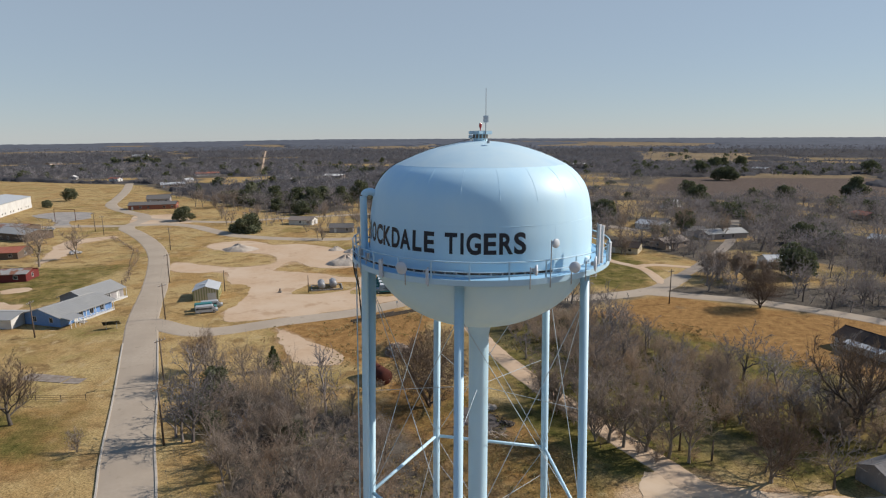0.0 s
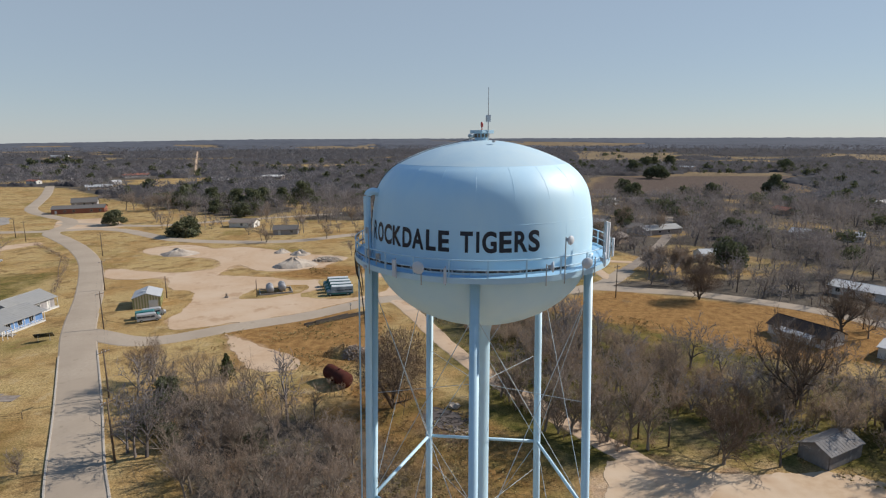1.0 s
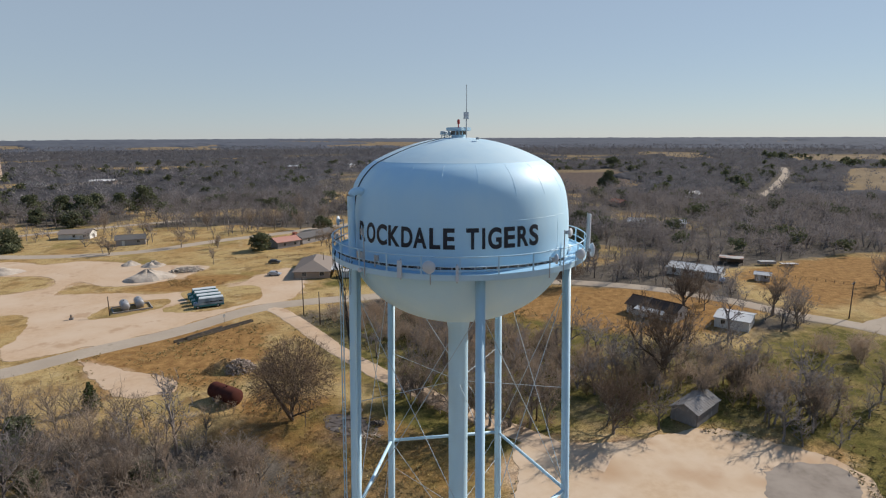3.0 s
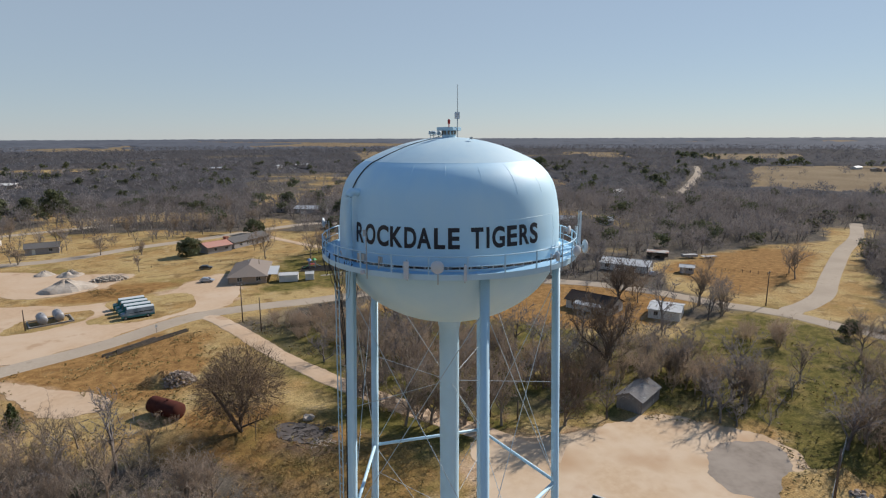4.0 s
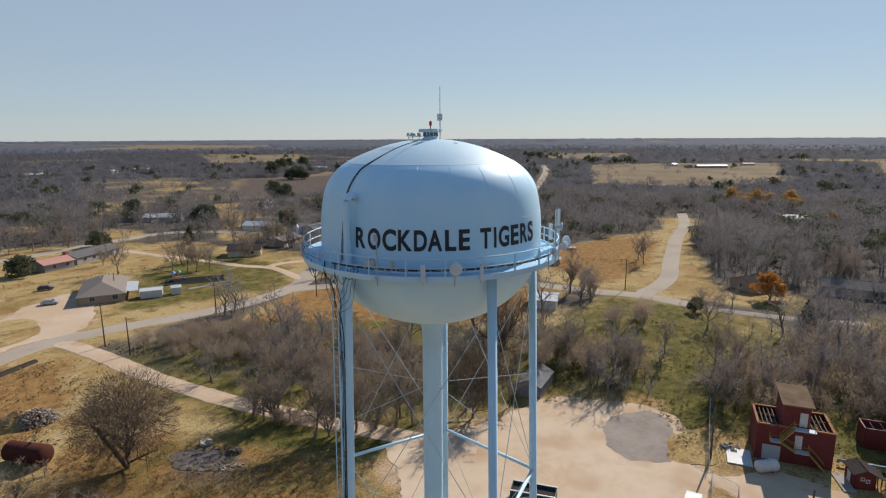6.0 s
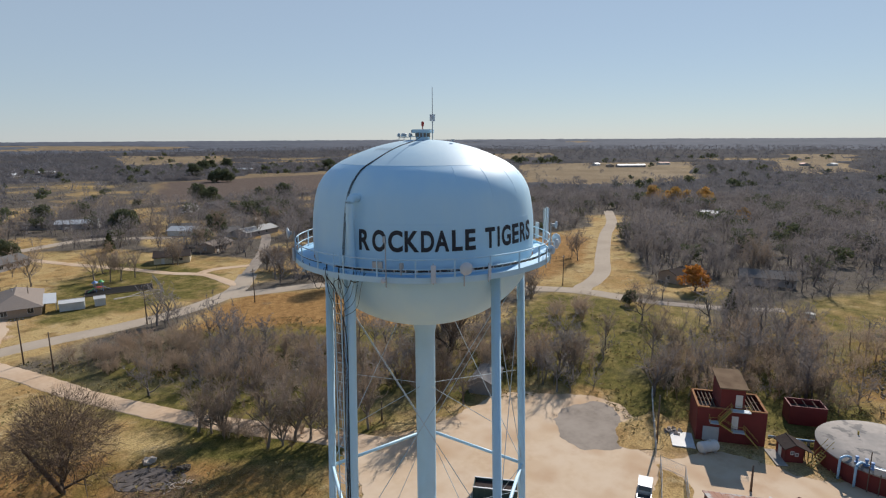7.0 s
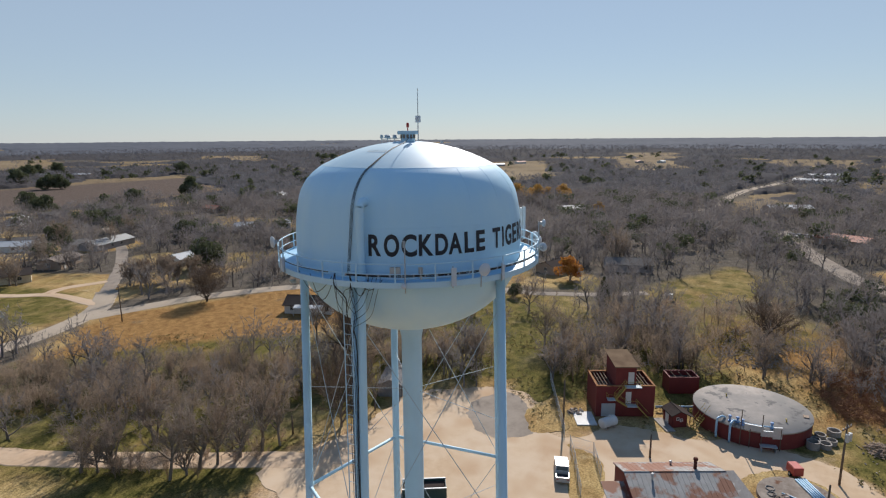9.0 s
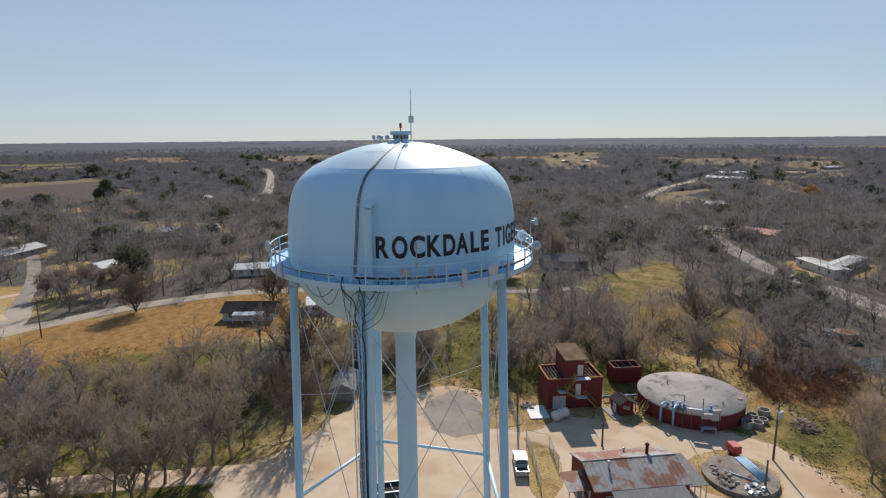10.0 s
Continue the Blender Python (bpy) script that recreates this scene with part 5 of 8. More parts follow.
    landing(-2.4, 0.3, h + 0.3, 1.2)
    landing(2.0, 3.3, 3.6, 1.2)
    landing(-1.8, 0.0, 2.4, 1.2)
    flight(0.3, h + 0.3, 2.0, 3.6, x0 - 0.75)
    flight(2.0, 3.6, 0.0, 2.4, x0 - 0.75)
    flight(-1.8, 2.4, -3.9, 0.1, x0 - 0.75)
    return t


fire_training_block()


def red_container():
    t = thing("red_bin", pose(85.2, -7.6, 0, 0, 0, 27.5), "open-topped dark red steel tank shed with inner bracing", "shed")
    for a in ((-1.8, -1.6, -2.8, 2.8), (1.6, 1.8, -2.8, 2.8), (-1.6, 1.6, -2.8, -2.6), (-1.6, 1.6, 2.6, 2.8)):
        bm = bmesh.new()
        box(bm, *a, 0, 3.3)
        part("wall", bm, red_paint, t)
    bm = bmesh.new()
    box(bm, -1.6, 1.6, -2.6, 2.6, 2.2, 2.3)
    part("inner_floor", bm, dark_shingle, t)
    for y in (-1.5, 0.0, 1.4):
        bm = bmesh.new()
        box(bm, -1.6, 1.6, y - 0.06, y + 0.06, 2.95, 3.1)
        part("brace", bm, wood_grey, t)


red_container()
pump = house("pump_house", 70.7, -8.4, 35, 3.1, 2.6, 2.2, 0.65, red_paint, dark_shingle, "small dark red pump house with a grey-brown gable roof", "shed", 0.3, doors=(("b", 0.2, 0.85, 1.9),), windows=(("l", 0.35, 0.35, 0.4, 1.35), ("l", -0.3, 0.35, 0.4, 1.1)))
awning(pump, -1.8, 1.8, -2.6, -1.5, 1.6, 2.1, dark_shingle, True, wood_grey)
bm = bmesh.new()
box(bm, -2.8, 1.9, 1.31, 2.9, 0.02, 0.12)
part("slab", bm, concrete, pump, "pale concrete apron")


def round_reservoir():
    cx, cy, R, h = 77.0, -19.65, 9.0, 2.75
    t = thing("reservoir", pose(cx, cy, 0), "low round concrete-topped water reservoir with dark red walls", "reservoir")
    bm = bmesh.new()
    lathe(bm, [(R - 0.35, 0), (R - 0.35, h), (R - 0.02, h), (R, h - 0.06), (R, 0)], 72)
    part("wall", bm, red_paint, t, smooth=False)
    bm = bmesh.new()
    lathe(bm, [(0, h + 0.2), (4.5, h + 0.14), (R + 0.08, h + 0.05), (R + 0.1, h + 0.02), (R + 0.1, h - 0.14), (R + 0.02, h - 0.16)], 72)
    part("lid", bm, concrete, t, "stained grey concrete lid", True)

    def at(az, r, z):
        return polar(r, az, z)
    # valve pipework at the rim, painted light blue
    for k, az in enumerate((163, 150)):
        bm = bmesh.new()
        sweep(bm, [tuple(p) for p in spline([at(az, 7.4, 2.95), at(az, 8.2, 3.35), at(az, 9.2, 3.35), at(az, 9.55, 2.9), at(az, 9.55, 0.1)], 5)], 0.17, 10)
        part("pipe", bm, blue_pipe, t, "light blue water pipe", True)
    for az, r in ((166, 7.6), (158, 7.9), (172, 8.0), (203, 7.6)):
        bm = bmesh.new()
        lathe(bm, [(0, 0), (0.3, 0), (0.3, 0.15), (0.16, 0.2), (0.16, 0.7), (0.24, 0.75), (0.24, 1.0), (0, 1.05)], 12)
        for v in bm.verts:
            v.co += at(az, r, 2.9)
        part("pump", bm, blue_paint, t, "blue pump motor")
    bm = bmesh.new()
    sweep(bm, [at(160 + 3 * k, 7.7, 3.2) for k in range(16)], 0.12, 8)
    part("pipe", bm, blue_pipe, t, "", True)
    # control panels on a rack
    for az, w, z0, hh in ((183, 2.6, 3.0, 0.9), (196, 2.2, 2.3, 0.9), (204, 1.3, 2.0, 1.9)):
        bm = bmesh.new()
        box(bm, -0.12, 0.12, -w / 2, w / 2, z0, z0 + hh, pose(*at(az, 9.25, 0), 0, 0, az))
        part("control_panel", bm, galv, t, "grey control panel")
    for az, hh in ((172, 6.0), (190, 5.8), (207, 3.6), (180, 3.2)):
        bm = bmesh.new()
        tube(bm, at(az, 9.35, 0), at(az, 9.35, hh), 0.07, n=7)
        part("post", bm, wood_grey, t)
    bm = bmesh.new()
    box(bm, -0.5, 0.5, -1.2, 1.2, 0.9, 1.0, pose(*at(196, 9.7, 0), 0, 0, 196))
    part("platform", bm, galv, t)
    for s in (-1.0, 1.0):
        bm = bmesh.new()
        box(bm, -0.4, 0.4, s - 0.05, s + 0.05, 0, 0.9, pose(*at(196, 9.7, 0), 0, 0, 196))
        part("platform_leg", bm, galv, t)
    for az, r in ((60, 4.5), (235, 6.2)):
        bm = bmesh.new()
        p = at(az, r, 2.9)
        tube(bm, p, p + Vector((0, 0, 0.45)), 0.12, n=8)
        tube(bm, p + Vector((0, 0, 0.45)), p + Vector((0.3, 0.1, 0.4)), 0.1, n=8)
        part("vent_pipe", bm, yellow_paint, t)
    bm = bmesh.new()
    box(bm, -0.5, 0.5, -0.4, 0.4, 2.82, 2.98, pose(*at(-90, 8.0, 0), 0, 0, 0))
    part("hatch", bm, tan_brick, t)
    # wooden stair up to the lid
    a, b = Vector((69.6 - cx, -11.3 - cy, 0)), Vector((72.3 - cx, -13.2 - cy, 2.9))
    d = Vector((b.x - a.x, b.y - a.y, 0)).normalized()
    s = Vector((-d.y, d.x, 0)) * 0.5
    bm = bmesh.new()
    for e in (s, -s):
        tube(bm, a + e, b + e, 0.09, n=4)
    st = part("stair", bm, yellow_paint, t, "tan wooden stair")
    for k in range(10):
        p = a.lerp(b, (k + 0.5) / 10)
        bm = bmesh.new()
        box(bm, -0.14, 0.14, -0.5, 0.5, -0.025, 0.025, Matrix.Translation(p) @ Matrix.Rotation(math.atan2(d.y, d.x), 4, "Z"))
        part("tread", bm, yellow_paint, st)
    for e in (s, -s):
        bm = bmesh.new()
        tube(bm, a + e + Vector((0, 0, 1)), b + e + Vector((0, 0, 1)), 0.04, n=5)
        part("handrail", bm, yellow_paint, st)


round_reservoir()
t = thing("supply_pipe", pose(0, 0, 0), "light blue water pipe laid between the buildings", "pipe")
bm = bmesh.new()
tube(bm, (73.9, -4.8, 0.75), (77.2, -11.2, 0.75), 0.2, n=12)
part("pipe", bm, blue_pipe, t, smooth=True)
for f in (0.2, 0.8):
    bm = bmesh.new()
    p = Vector((73.9, -4.8, 0)).lerp(Vector((77.2, -11.2, 0)), f)
    box(bm, p.x - 0.2, p.x + 0.2, p.y - 0.2, p.y + 0.2, 0, 0.57)
    part("pier", bm, concrete, t)

# rusty-roofed workshop with its lean-tos
shop = house("workshop", 47.4, -11.0, -61.5, 13.0, 9.0, 3.0, 1.45, red_paint, rusty_roof, "dark red workshop under a patched rusty metal roof", "workshop", 0.25, 0.65, windows=(("f", -4.5, 1.0, 1.0, 1.0), ("f", 0.5, 1.0, 1.0, 1.0), ("f", 4.0, 1.0, 1.0, 1.0), ("l", -2.4, 0.9, 1.0, 1.1)), doors=(("l", 0.6, 1.0, 2.1),))
awning(shop, -9.6, -6.55, -3.2, 0.6, 2.2, 2.75, rusty_roof)
awning(shop, 6.6, 9.4, -4.2, 3.0, 2.2, 2.7, weathered_metal)
awning(shop, -4.5, 5.6, -8.2, -4.6, 2.3, 2.95, weathered_metal)
for x, y, r, hh in ((3.2, 1.2, 0.22, 1.5), (-3.4, -1.2, 0.14, 0.8), (0.8, 3.4, 0.14, 0.5)):
    bm = bmesh.new()
    z = 3.0 + 1.45 * (1 - abs(y) / 4.5)
    lathe(bm, [(0, z), (r, z), (r, z + hh), (r * 1.5, z + hh), (r * 1.2, z + hh + 0.25), (0, z + hh + 0.3)], 12)
    for v in bm.verts:
        v.co += Vector((x, y, 0))
    part("vent_pipe", bm, galv if r < 0.2 else rust, shop, "roof vent pipe")

# shed in the trees beside the yard
house("shed", 60.3, 42.0, 22.5, 8.4, 4.6, 2.3, 1.1, weathered_metal, weathered_metal, "weathered grey corrugated metal shed with a streaked roof", "shed", 0.25, 0.7)

# houses east of the tower
h1 = house("house", 92.8, 91.4, -67.5, 13.6, 7.6, 2.6, 1.7, white_paint, dark_shingle, "white cottage with a dark brown shingle roof", "house", 0.5, windows=(("f", -4.6, 1.0, 1.2, 1.0), ("f", 5.4, 1.0, 1.2, 1.0), ("r", 0.0, 1.2, 1.2, 1.0), ("r", -2.2, 0.8, 1.2, 1.0)), doors=(("f", 0.6, 0.9, 2.0),))
awning(h1, -3.6, 4.6, -6.0, -3.9, 2.2, 2.6, metal_roof)
house("mobile_home", 106.0, 77.6, 124.5, 8.0, 9.0, 2.5, 0.7, white_paint, metal_roof, "small white house under a pale corrugated roof", "house", 0.3, 0.7, windows=(("l", -2.5, 1.0, 1.1, 1.0), ("l", 2.5, 1.0, 1.1, 1.0), ("b", 2.0, 1.0, 1.1, 1.0)), doors=(("l", 0.0, 0.9, 2.0),))
house("house", 137.0, 124.6, -58, 17.0, 9.6, 2.6, 1.2, white_paint, metal_roof, "long white house with a pale metal roof", "house", 0.5, 0.9, windows=(("f", -6, 1.2, 1.2, 1.0), ("f", -2, 1.2, 1.2, 1.0), ("f", 3, 1.2, 1.2, 1.0), ("r", 2.0, 1.2, 1.2, 1.0)), doors=(("f", 6, 0.9, 2.0), ("r", -1.5, 0.9, 2.0)))
cp = thing("carport", pose(163, 134.5, 0, 0, 0, -48), "rusty flat-roofed open carport", "carport")
bm = bmesh.new()
box(bm, -4.2, 4.2, -3, 3, 2.3, 2.5)
part("roof", bm, rusty_roof, cp)
bm = bmesh.new()
box(bm, -4.0, 4.0, 2.6, 2.8, 0, 2.3)
part("wall", bm, wood_grey, cp)
for x in (-4, -1.3, 1.3, 4):
    bm = bmesh.new()
    box(bm, x - 0.08, x + 0.08, -2.8, -2.64, 0, 2.3)
    part("post", bm, wood_grey, cp)

# yellow-green metal shed by the gravel yard
gs = house("metal_shed", -78.6, 136.6, 107, 9.0, 7.2, 3.1, 1.25, cream_paint, metal_roof, "cream corrugated metal shed with a pale roof", "shed", 0.2, 0.8)
for k in range(13):
    for s in (-1, 1):
        bm = bmesh.new()
        x = -4.4 + 8.8 * k / 12
        box(bm, x - 0.16, x + 0.16, s * 3.6 - 0.04, s * 3.6 + 0.04, 0.05, 3.05)
        part("wall_rib", bm, rib_green, gs)
for k in range(10):
    bm = bmesh.new()
    y = -3.3 + 6.6 * k / 9
    box(bm, -4.54, -4.48, y - 0.16, y + 0.16, 0.05, 3.1 + 1.2 * (1 - abs(y) / 3.6))
    part("wall_rib", bm, rib_green, gs)
bm = bmesh.new()
box(bm, -4.6, -4.5, -2.9, -0.5, 0.05, 2.3)
part("shutter_door", bm, white_paint, gs, "white roller door")
bm = bmesh.new()
box(bm, -1.6, -0.2, 0.3, 1.4, 4.3, 4.42, pose(0, 0, 0, 0, 0, 0))
part("roof_vent", bm, galv, gs)

# blue and white house with a verandah
bh = house("house", -108.4, 116.6, 76, 16.5, 12.0, 2.9, 1.7, blue_paint, grey_metal, "blue-walled house with a grey metal roof and white porch", "house", 0.9, 0.9, windows=tuple(("f", -5.4 + 3.4 * k, 1.2, 1.4, 1.0) for k in range(4)) + (("l", -3, 1.1, 1.3, 1.0), ("l", 2.5, 1.1, 1.3, 1.0)), doors=(("f", -3.7, 1.0, 2.1),))
rear = house("annex", -111.1, 131.0, 78, 13.5, 9.6, 3.1, 1.9, grey_wall, grey_metal, "grey-walled annex with a metal roof behind a blue house", "house", 0.7, 0.9, windows=(("f", -3, 1.2, 1.2, 1.0), ("f", 1, 1.2, 1.2, 1.0)), doors=(("f", 4.5, 1.0, 2.1),))
bm = bmesh.new()
box(bm, -6.2, 6.6, -6.4, -4.82, 0.0, 0.35)
part("porch_floor", bm, white_paint, rear)
for k in range(5):
    bm = bmesh.new()
    box(bm, -6.1 + 3.1 * k, -5.98 + 3.1 * k, -6.3, -6.18, 0.35, 3.0)
    part("porch_post", bm, white_paint, rear)
awning(bh, -8.6, -4.4, -9.8, -6.1, 2.3, 2.85, grey_metal)
wing = house("garage_wing", -123.5, 109.5, 0, 14, 8.0, 2.6, 0.8, white_paint, grey_metal, "low white wing with a grey metal roof", "house", 0.6, 0.9, windows=(("f", -3, 1.2, 1.2, 1.0),))
for y, z in ((-6.9, 0.9), (-6.9, 0.45)):
    bm = bmesh.new()
    box(bm, -4.2, 8.0, y - 0.04, y + 0.04, z - 0.05, z + 0.05)
    part("porch_rail", bm, white_paint, bh)
for k in range(13):
    bm = bmesh.new()
    x = -4.2 + 12.2 * k / 12
    box(bm, x - 0.06, x + 0.06, -6.96, -6.84, 0.0, 0.95 if k % 3 else 2.6)
    part("porch_post", bm, white_paint, bh)
bm = bmesh.new()
box(bm, -4.4, 8.1, -7.0, -6.0, 0.0, 0.3)
part("porch_floor", bm, white_paint, bh)
bm = bmesh.new()
for k in range(4):
    box(bm, -4.1, -2.5, -7.9 - 0.3 * k, -7.0, 0.0, 0.28 - 0.07 * k)
part("porch_steps", bm, concrete, bh)

# tan-roofed house with its sheds
th = house("house", 11.6, 176.5, 76, 22.5, 12.0, 2.6, 2.6, tan_brick, tan_shingle, "tan brick house with a hipped tan shingle roof", "house", 0.6, hip=6.5, windows=(("r", 0, 1.2, 1.3, 0.9), ("l", -3.5, 1.4, 1.3, 0.9), ("l", 2.5, 1.4, 1.3, 0.9), ("f", -6, 1.4, 1.3, 0.9), ("b", 4, 1.4, 1.3, 0.9)), doors=(("f", 1, 1.0, 2.1),))
awning(th, -9.5, 4.0, -9.6, -6.1, 2.3, 2.5, metal_roof)
for k in range(2):
    bm = bmesh.new()
    tube(bm, (2.5 - 1.2 * k, 0.8, 4.8), (2.5 - 1.2 * k, 0.8, 5.5), 0.12, n=8)
    part("roof_vent", bm, galv, th)
house("white_shed", 22.2, 164.0, -17, 6.2, 3.6, 2.2, 0.6, white_paint, white_paint, "white storage shed on the lawn", "shed", 0.15, doors=(("f", 1.0, 1.2, 1.9),))
house("white_shed", 29.0, 162.6, -15, 2.8, 2.6, 2.1, 0.6, white_paint, white_paint, "small white garden shed", "shed", 0.15, doors=(("f", 0.0, 0.9, 1.8),))
house("house", 4.5, 231.0, 25, 11, 8.4, 2.8, 1.4, grey_wall, pink_roof, "grey house with a salmon pink roof", "house", 0.5, windows=(("f", -2, 1.2, 1.2, 1.0), ("f", 3, 1.2, 1.2, 1.0), ("r", 0, 1.2, 1.2, 1.0)))
house("house", 18.5, 242.5, 38, 22, 9.0, 2.8, 1.7, grey_wall, grey_shingle, "long grey ranch house with a shingle roof", "house", 0.5, windows=tuple(("f", -7 + 4.5 * k, 1.6, 1.3, 0.9) for k in range(4)), doors=(("f", 8.5, 1.0, 2.1),), chimney=(-11.2, 0, 0.8, 5.2))

# ---- vehicles ----
car_white = surf("car_white", (0.4, 0.4, 0.4), (0.46, 0.46, 0.46), 1.0, 0.3)
car_silver = surf("car_silver", (0.42, 0.46, 0.52), (0.46, 0.5, 0.56), 1.0, 0.3, 0.4)
car_dark = surf("car_dark", (0.03, 0.035, 0.045), (0.05, 0.055, 0.06), 1.0, 0.3)
teal_paint = surf("teal_paint", (0.02, 0.16, 0.17), (0.03, 0.21, 0.21), 1.0, 0.45)
teal_pale = surf("teal_pale", (0.2, 0.3, 0.38), (0.42, 0.5, 0.54), 0.6, 0.5, big=(0.12, 0.19, 0.25), big_scale=0.4)


def side_body(bm, prof, w, top_in=0.12):
    """A body from its side outline (x, z), narrower towards the top."""
    zs = [p[1] for p in prof]
    lo, hi = min(zs), max(zs)
    L, R = [], []
    for x, z in prof:
        y = w / 2 - top_in * max(0.0, (z - lo) / (hi - lo) - 0.45)
        L.append(bm.verts.new((x, -y, z)))
        R.append(bm.verts.new((x, y, z)))
    bm.faces.new(L)
    bm.faces.new(R[::-1])
    for i in range(len(prof)):
        bm.faces.new((L[i], L[i - 1], R[i - 1], R[i]))


def wheels(t, xs, w, r):
    for x in xs:
        for s in (-1, 1):
            bm = bmesh.new()
            tube(bm, (x, s * (w / 2 - 0.22), r), (x, s * (w / 2 + 0.02), r), r, n=14)
            wh = part("wheel", bm, tyre, t)
            bm = bmesh.new()
            tube(bm, (x, s * (w / 2 + 0.02), r), (x, s * (w / 2 + 0.035), r), r * 0.55, n=10)
            part("rim", bm, galv, wh)


def lamp(t, name, x, y, z, mm):
    bm = bmesh.new()
    box(bm, x - 0.02, x + 0.02, y - 0.14, y + 0.14, z - 0.07, z + 0.07)
    part(name, bm, mm, t)


def glass_strip(t, name, x0, x1, z0, z1, w, slope=0.0):
    for s in (-1, 1):
        bm = bmesh.new()
        vs = [bm.verts.new(p) for p in ((x0, s * (w / 2 + 0.015), z0), (x1, s * (w / 2 + 0.015), z0), (x1 - slope, s * (w / 2 - 0.075), z1), (x0 + slope, s * (w / 2 - 0.075), z1))]
        back = [bm.verts.new(v.co - Vector((0, s * 0.05, 0))) for v in vs]
        bm.faces.new(vs)
        bm.faces.new(back[::-1])
        for i in range(4):
            bm.faces.new((vs[i], vs[i - 1], back[i - 1], back[i]))
        part(name, bm, glass_dark, t)


def pickup(x, y, az):
    t = thing("pickup_truck", pose(x, y, 0.03, 0, 0, az), "white crew cab pickup truck parked on bare dirt", "pickup truck")
    bm = bmesh.new()
    side_body(bm, [(-2.9, 0.45), (2.85, 0.45), (2.92, 0.8), (2.85, 1.1), (1.5, 1.22), (0.8, 1.85), (-1.0, 1.88), (-1.25, 1.2), (-1.25, 0.72), (-2.92, 0.72)], 1.95)
    part("body", bm, car_white, t)
    bm = bmesh.new()
    box(bm, -2.8, -1.28, -0.82, 0.82, 0.725, 0.76)
    part("bed", bm, car_dark, t, "dark open truck bed")
    for y0 in (-0.95, 0.82):
        bm = bmesh.new()
        box(bm, -2.9, -1.28, y0, y0 + 0.13, 0.6, 1.22)
        part("bed_side", bm, car_white, t)
    bm = bmesh.new()
    box(bm, -2.93, -2.82, -0.815, 0.815, 0.6, 1.2)
    part("tailgate", bm, car_white, t)
    glass_strip(t, "side_window", -0.95, 1.1, 1.25, 1.78, 1.9, 0.25)
    for xa, xb in ((1.46, 0.86), (-1.22, -1.04)):
        bm = bmesh.new()
        za, zb = (1.27, 1.8) if xa > 0 else (1.3, 1.82)
        d = 0.03 if xa > 0 else -0.03
        vs = [bm.verts.new(p) for p in ((xa + d, -0.82, za), (xa + d, 0.82, za), (xb + d, 0.74, zb), (xb + d, -0.74, zb))]
        bm.faces.new(vs)
        bm.faces.new([bm.verts.new(v.co - Vector((d * 2, 0, 0.02))) for v in vs][::-1])
        part("windscreen" if xa > 0 else "rear_window", bm, glass_dark, t)
    for s in (-0.75, 0.75):
        lamp(t, "headlight", 2.91, s, 0.9, white_plastic)
        lamp(t, "tail_light", -2.93, s, 0.95, red_lens)
    wheels(t, (-1.85, 1.85), 1.95, 0.39)


def car(x, y, az, paint, label):
    t = thing("car", pose(x, y, 0.03, 0, 0, az), label, "car")
    bm = bmesh.new()
    side_body(bm, [(-2.2, 0.35), (2.2, 0.35), (2.3, 0.7), (1.2, 0.98), (0.5, 1.5), (-1.3, 1.55), (-2.1, 1.05), (-2.28, 0.8)], 1.8)
    part("body", bm, paint, t)
    glass_strip(t, "side_window", -1.6, 0.95, 1.02, 1.42, 1.76, 0.4)
    bm = bmesh.new()
    vs = [bm.verts.new(p) for p in ((1.16, -0.74, 1.02), (1.16, 0.74, 1.02), (0.54, 0.66, 1.5), (0.54, -0.66, 1.5))]
    bm.faces.new(vs)
    bm.faces.new([bm.verts.new(v.co + Vector((0.03, 0, 0.02))) for v in vs])
    part("windscreen", bm, glass_dark, t)
    for s in (-0.65, 0.65):
        lamp(t, "headlight", 2.27, s, 0.7, white_plastic)
        lamp(t, "tail_light", -2.27, s, 0.85, red_lens)
    wheels(t, (-1.35, 1.4), 1.8, 0.32)


def van(x, y, az, paint, label):
    t = thing("van", pose(x, y, 0.03, 0, 0, az), label, "van")
    bm = bmesh.new()
    side_body(bm, [(-2.9, 0.4), (2.9, 0.4), (2.95, 0.9), (2.3, 1.15), (1.7, 1.95), (1.4, 2.1), (-2.8, 2.1), (-2.95, 1.9)], 2.0)
    part("body", bm, paint, t)
    for k in range(4):
        glass_strip(t, "side_window", -2.7 + 1.06 * k, -1.78 + 1.06 * k, 1.2, 1.8, 2.03)
    bm = bmesh.new()
    vs = [bm.verts.new(p) for p in ((2.3, -0.85, 1.2), (2.3, 0.85, 1.2), (1.74, 0.78, 1.92), (1.74, -0.78, 1.92))]
    bm.faces.new(vs)
    bm.faces.new([bm.verts.new(v.co + Vector((0.03, 0, 0.02))) for v in vs])
    part("windscreen", bm, glass_dark, t)
    for s in (-0.75, 0.75):
        lamp(t, "headlight", 2.93, s, 0.8, white_plastic)
    wheels(t, (-1.8, 1.9), 2.0, 0.36)


bus_roof = surf("bus_roof", (0.55, 0.61, 0.62), (0.64, 0.68, 0.68), 1.2, 0.6, third=(0.4, 0.48, 0.48), third_scale=0.9, third_at=0.62)


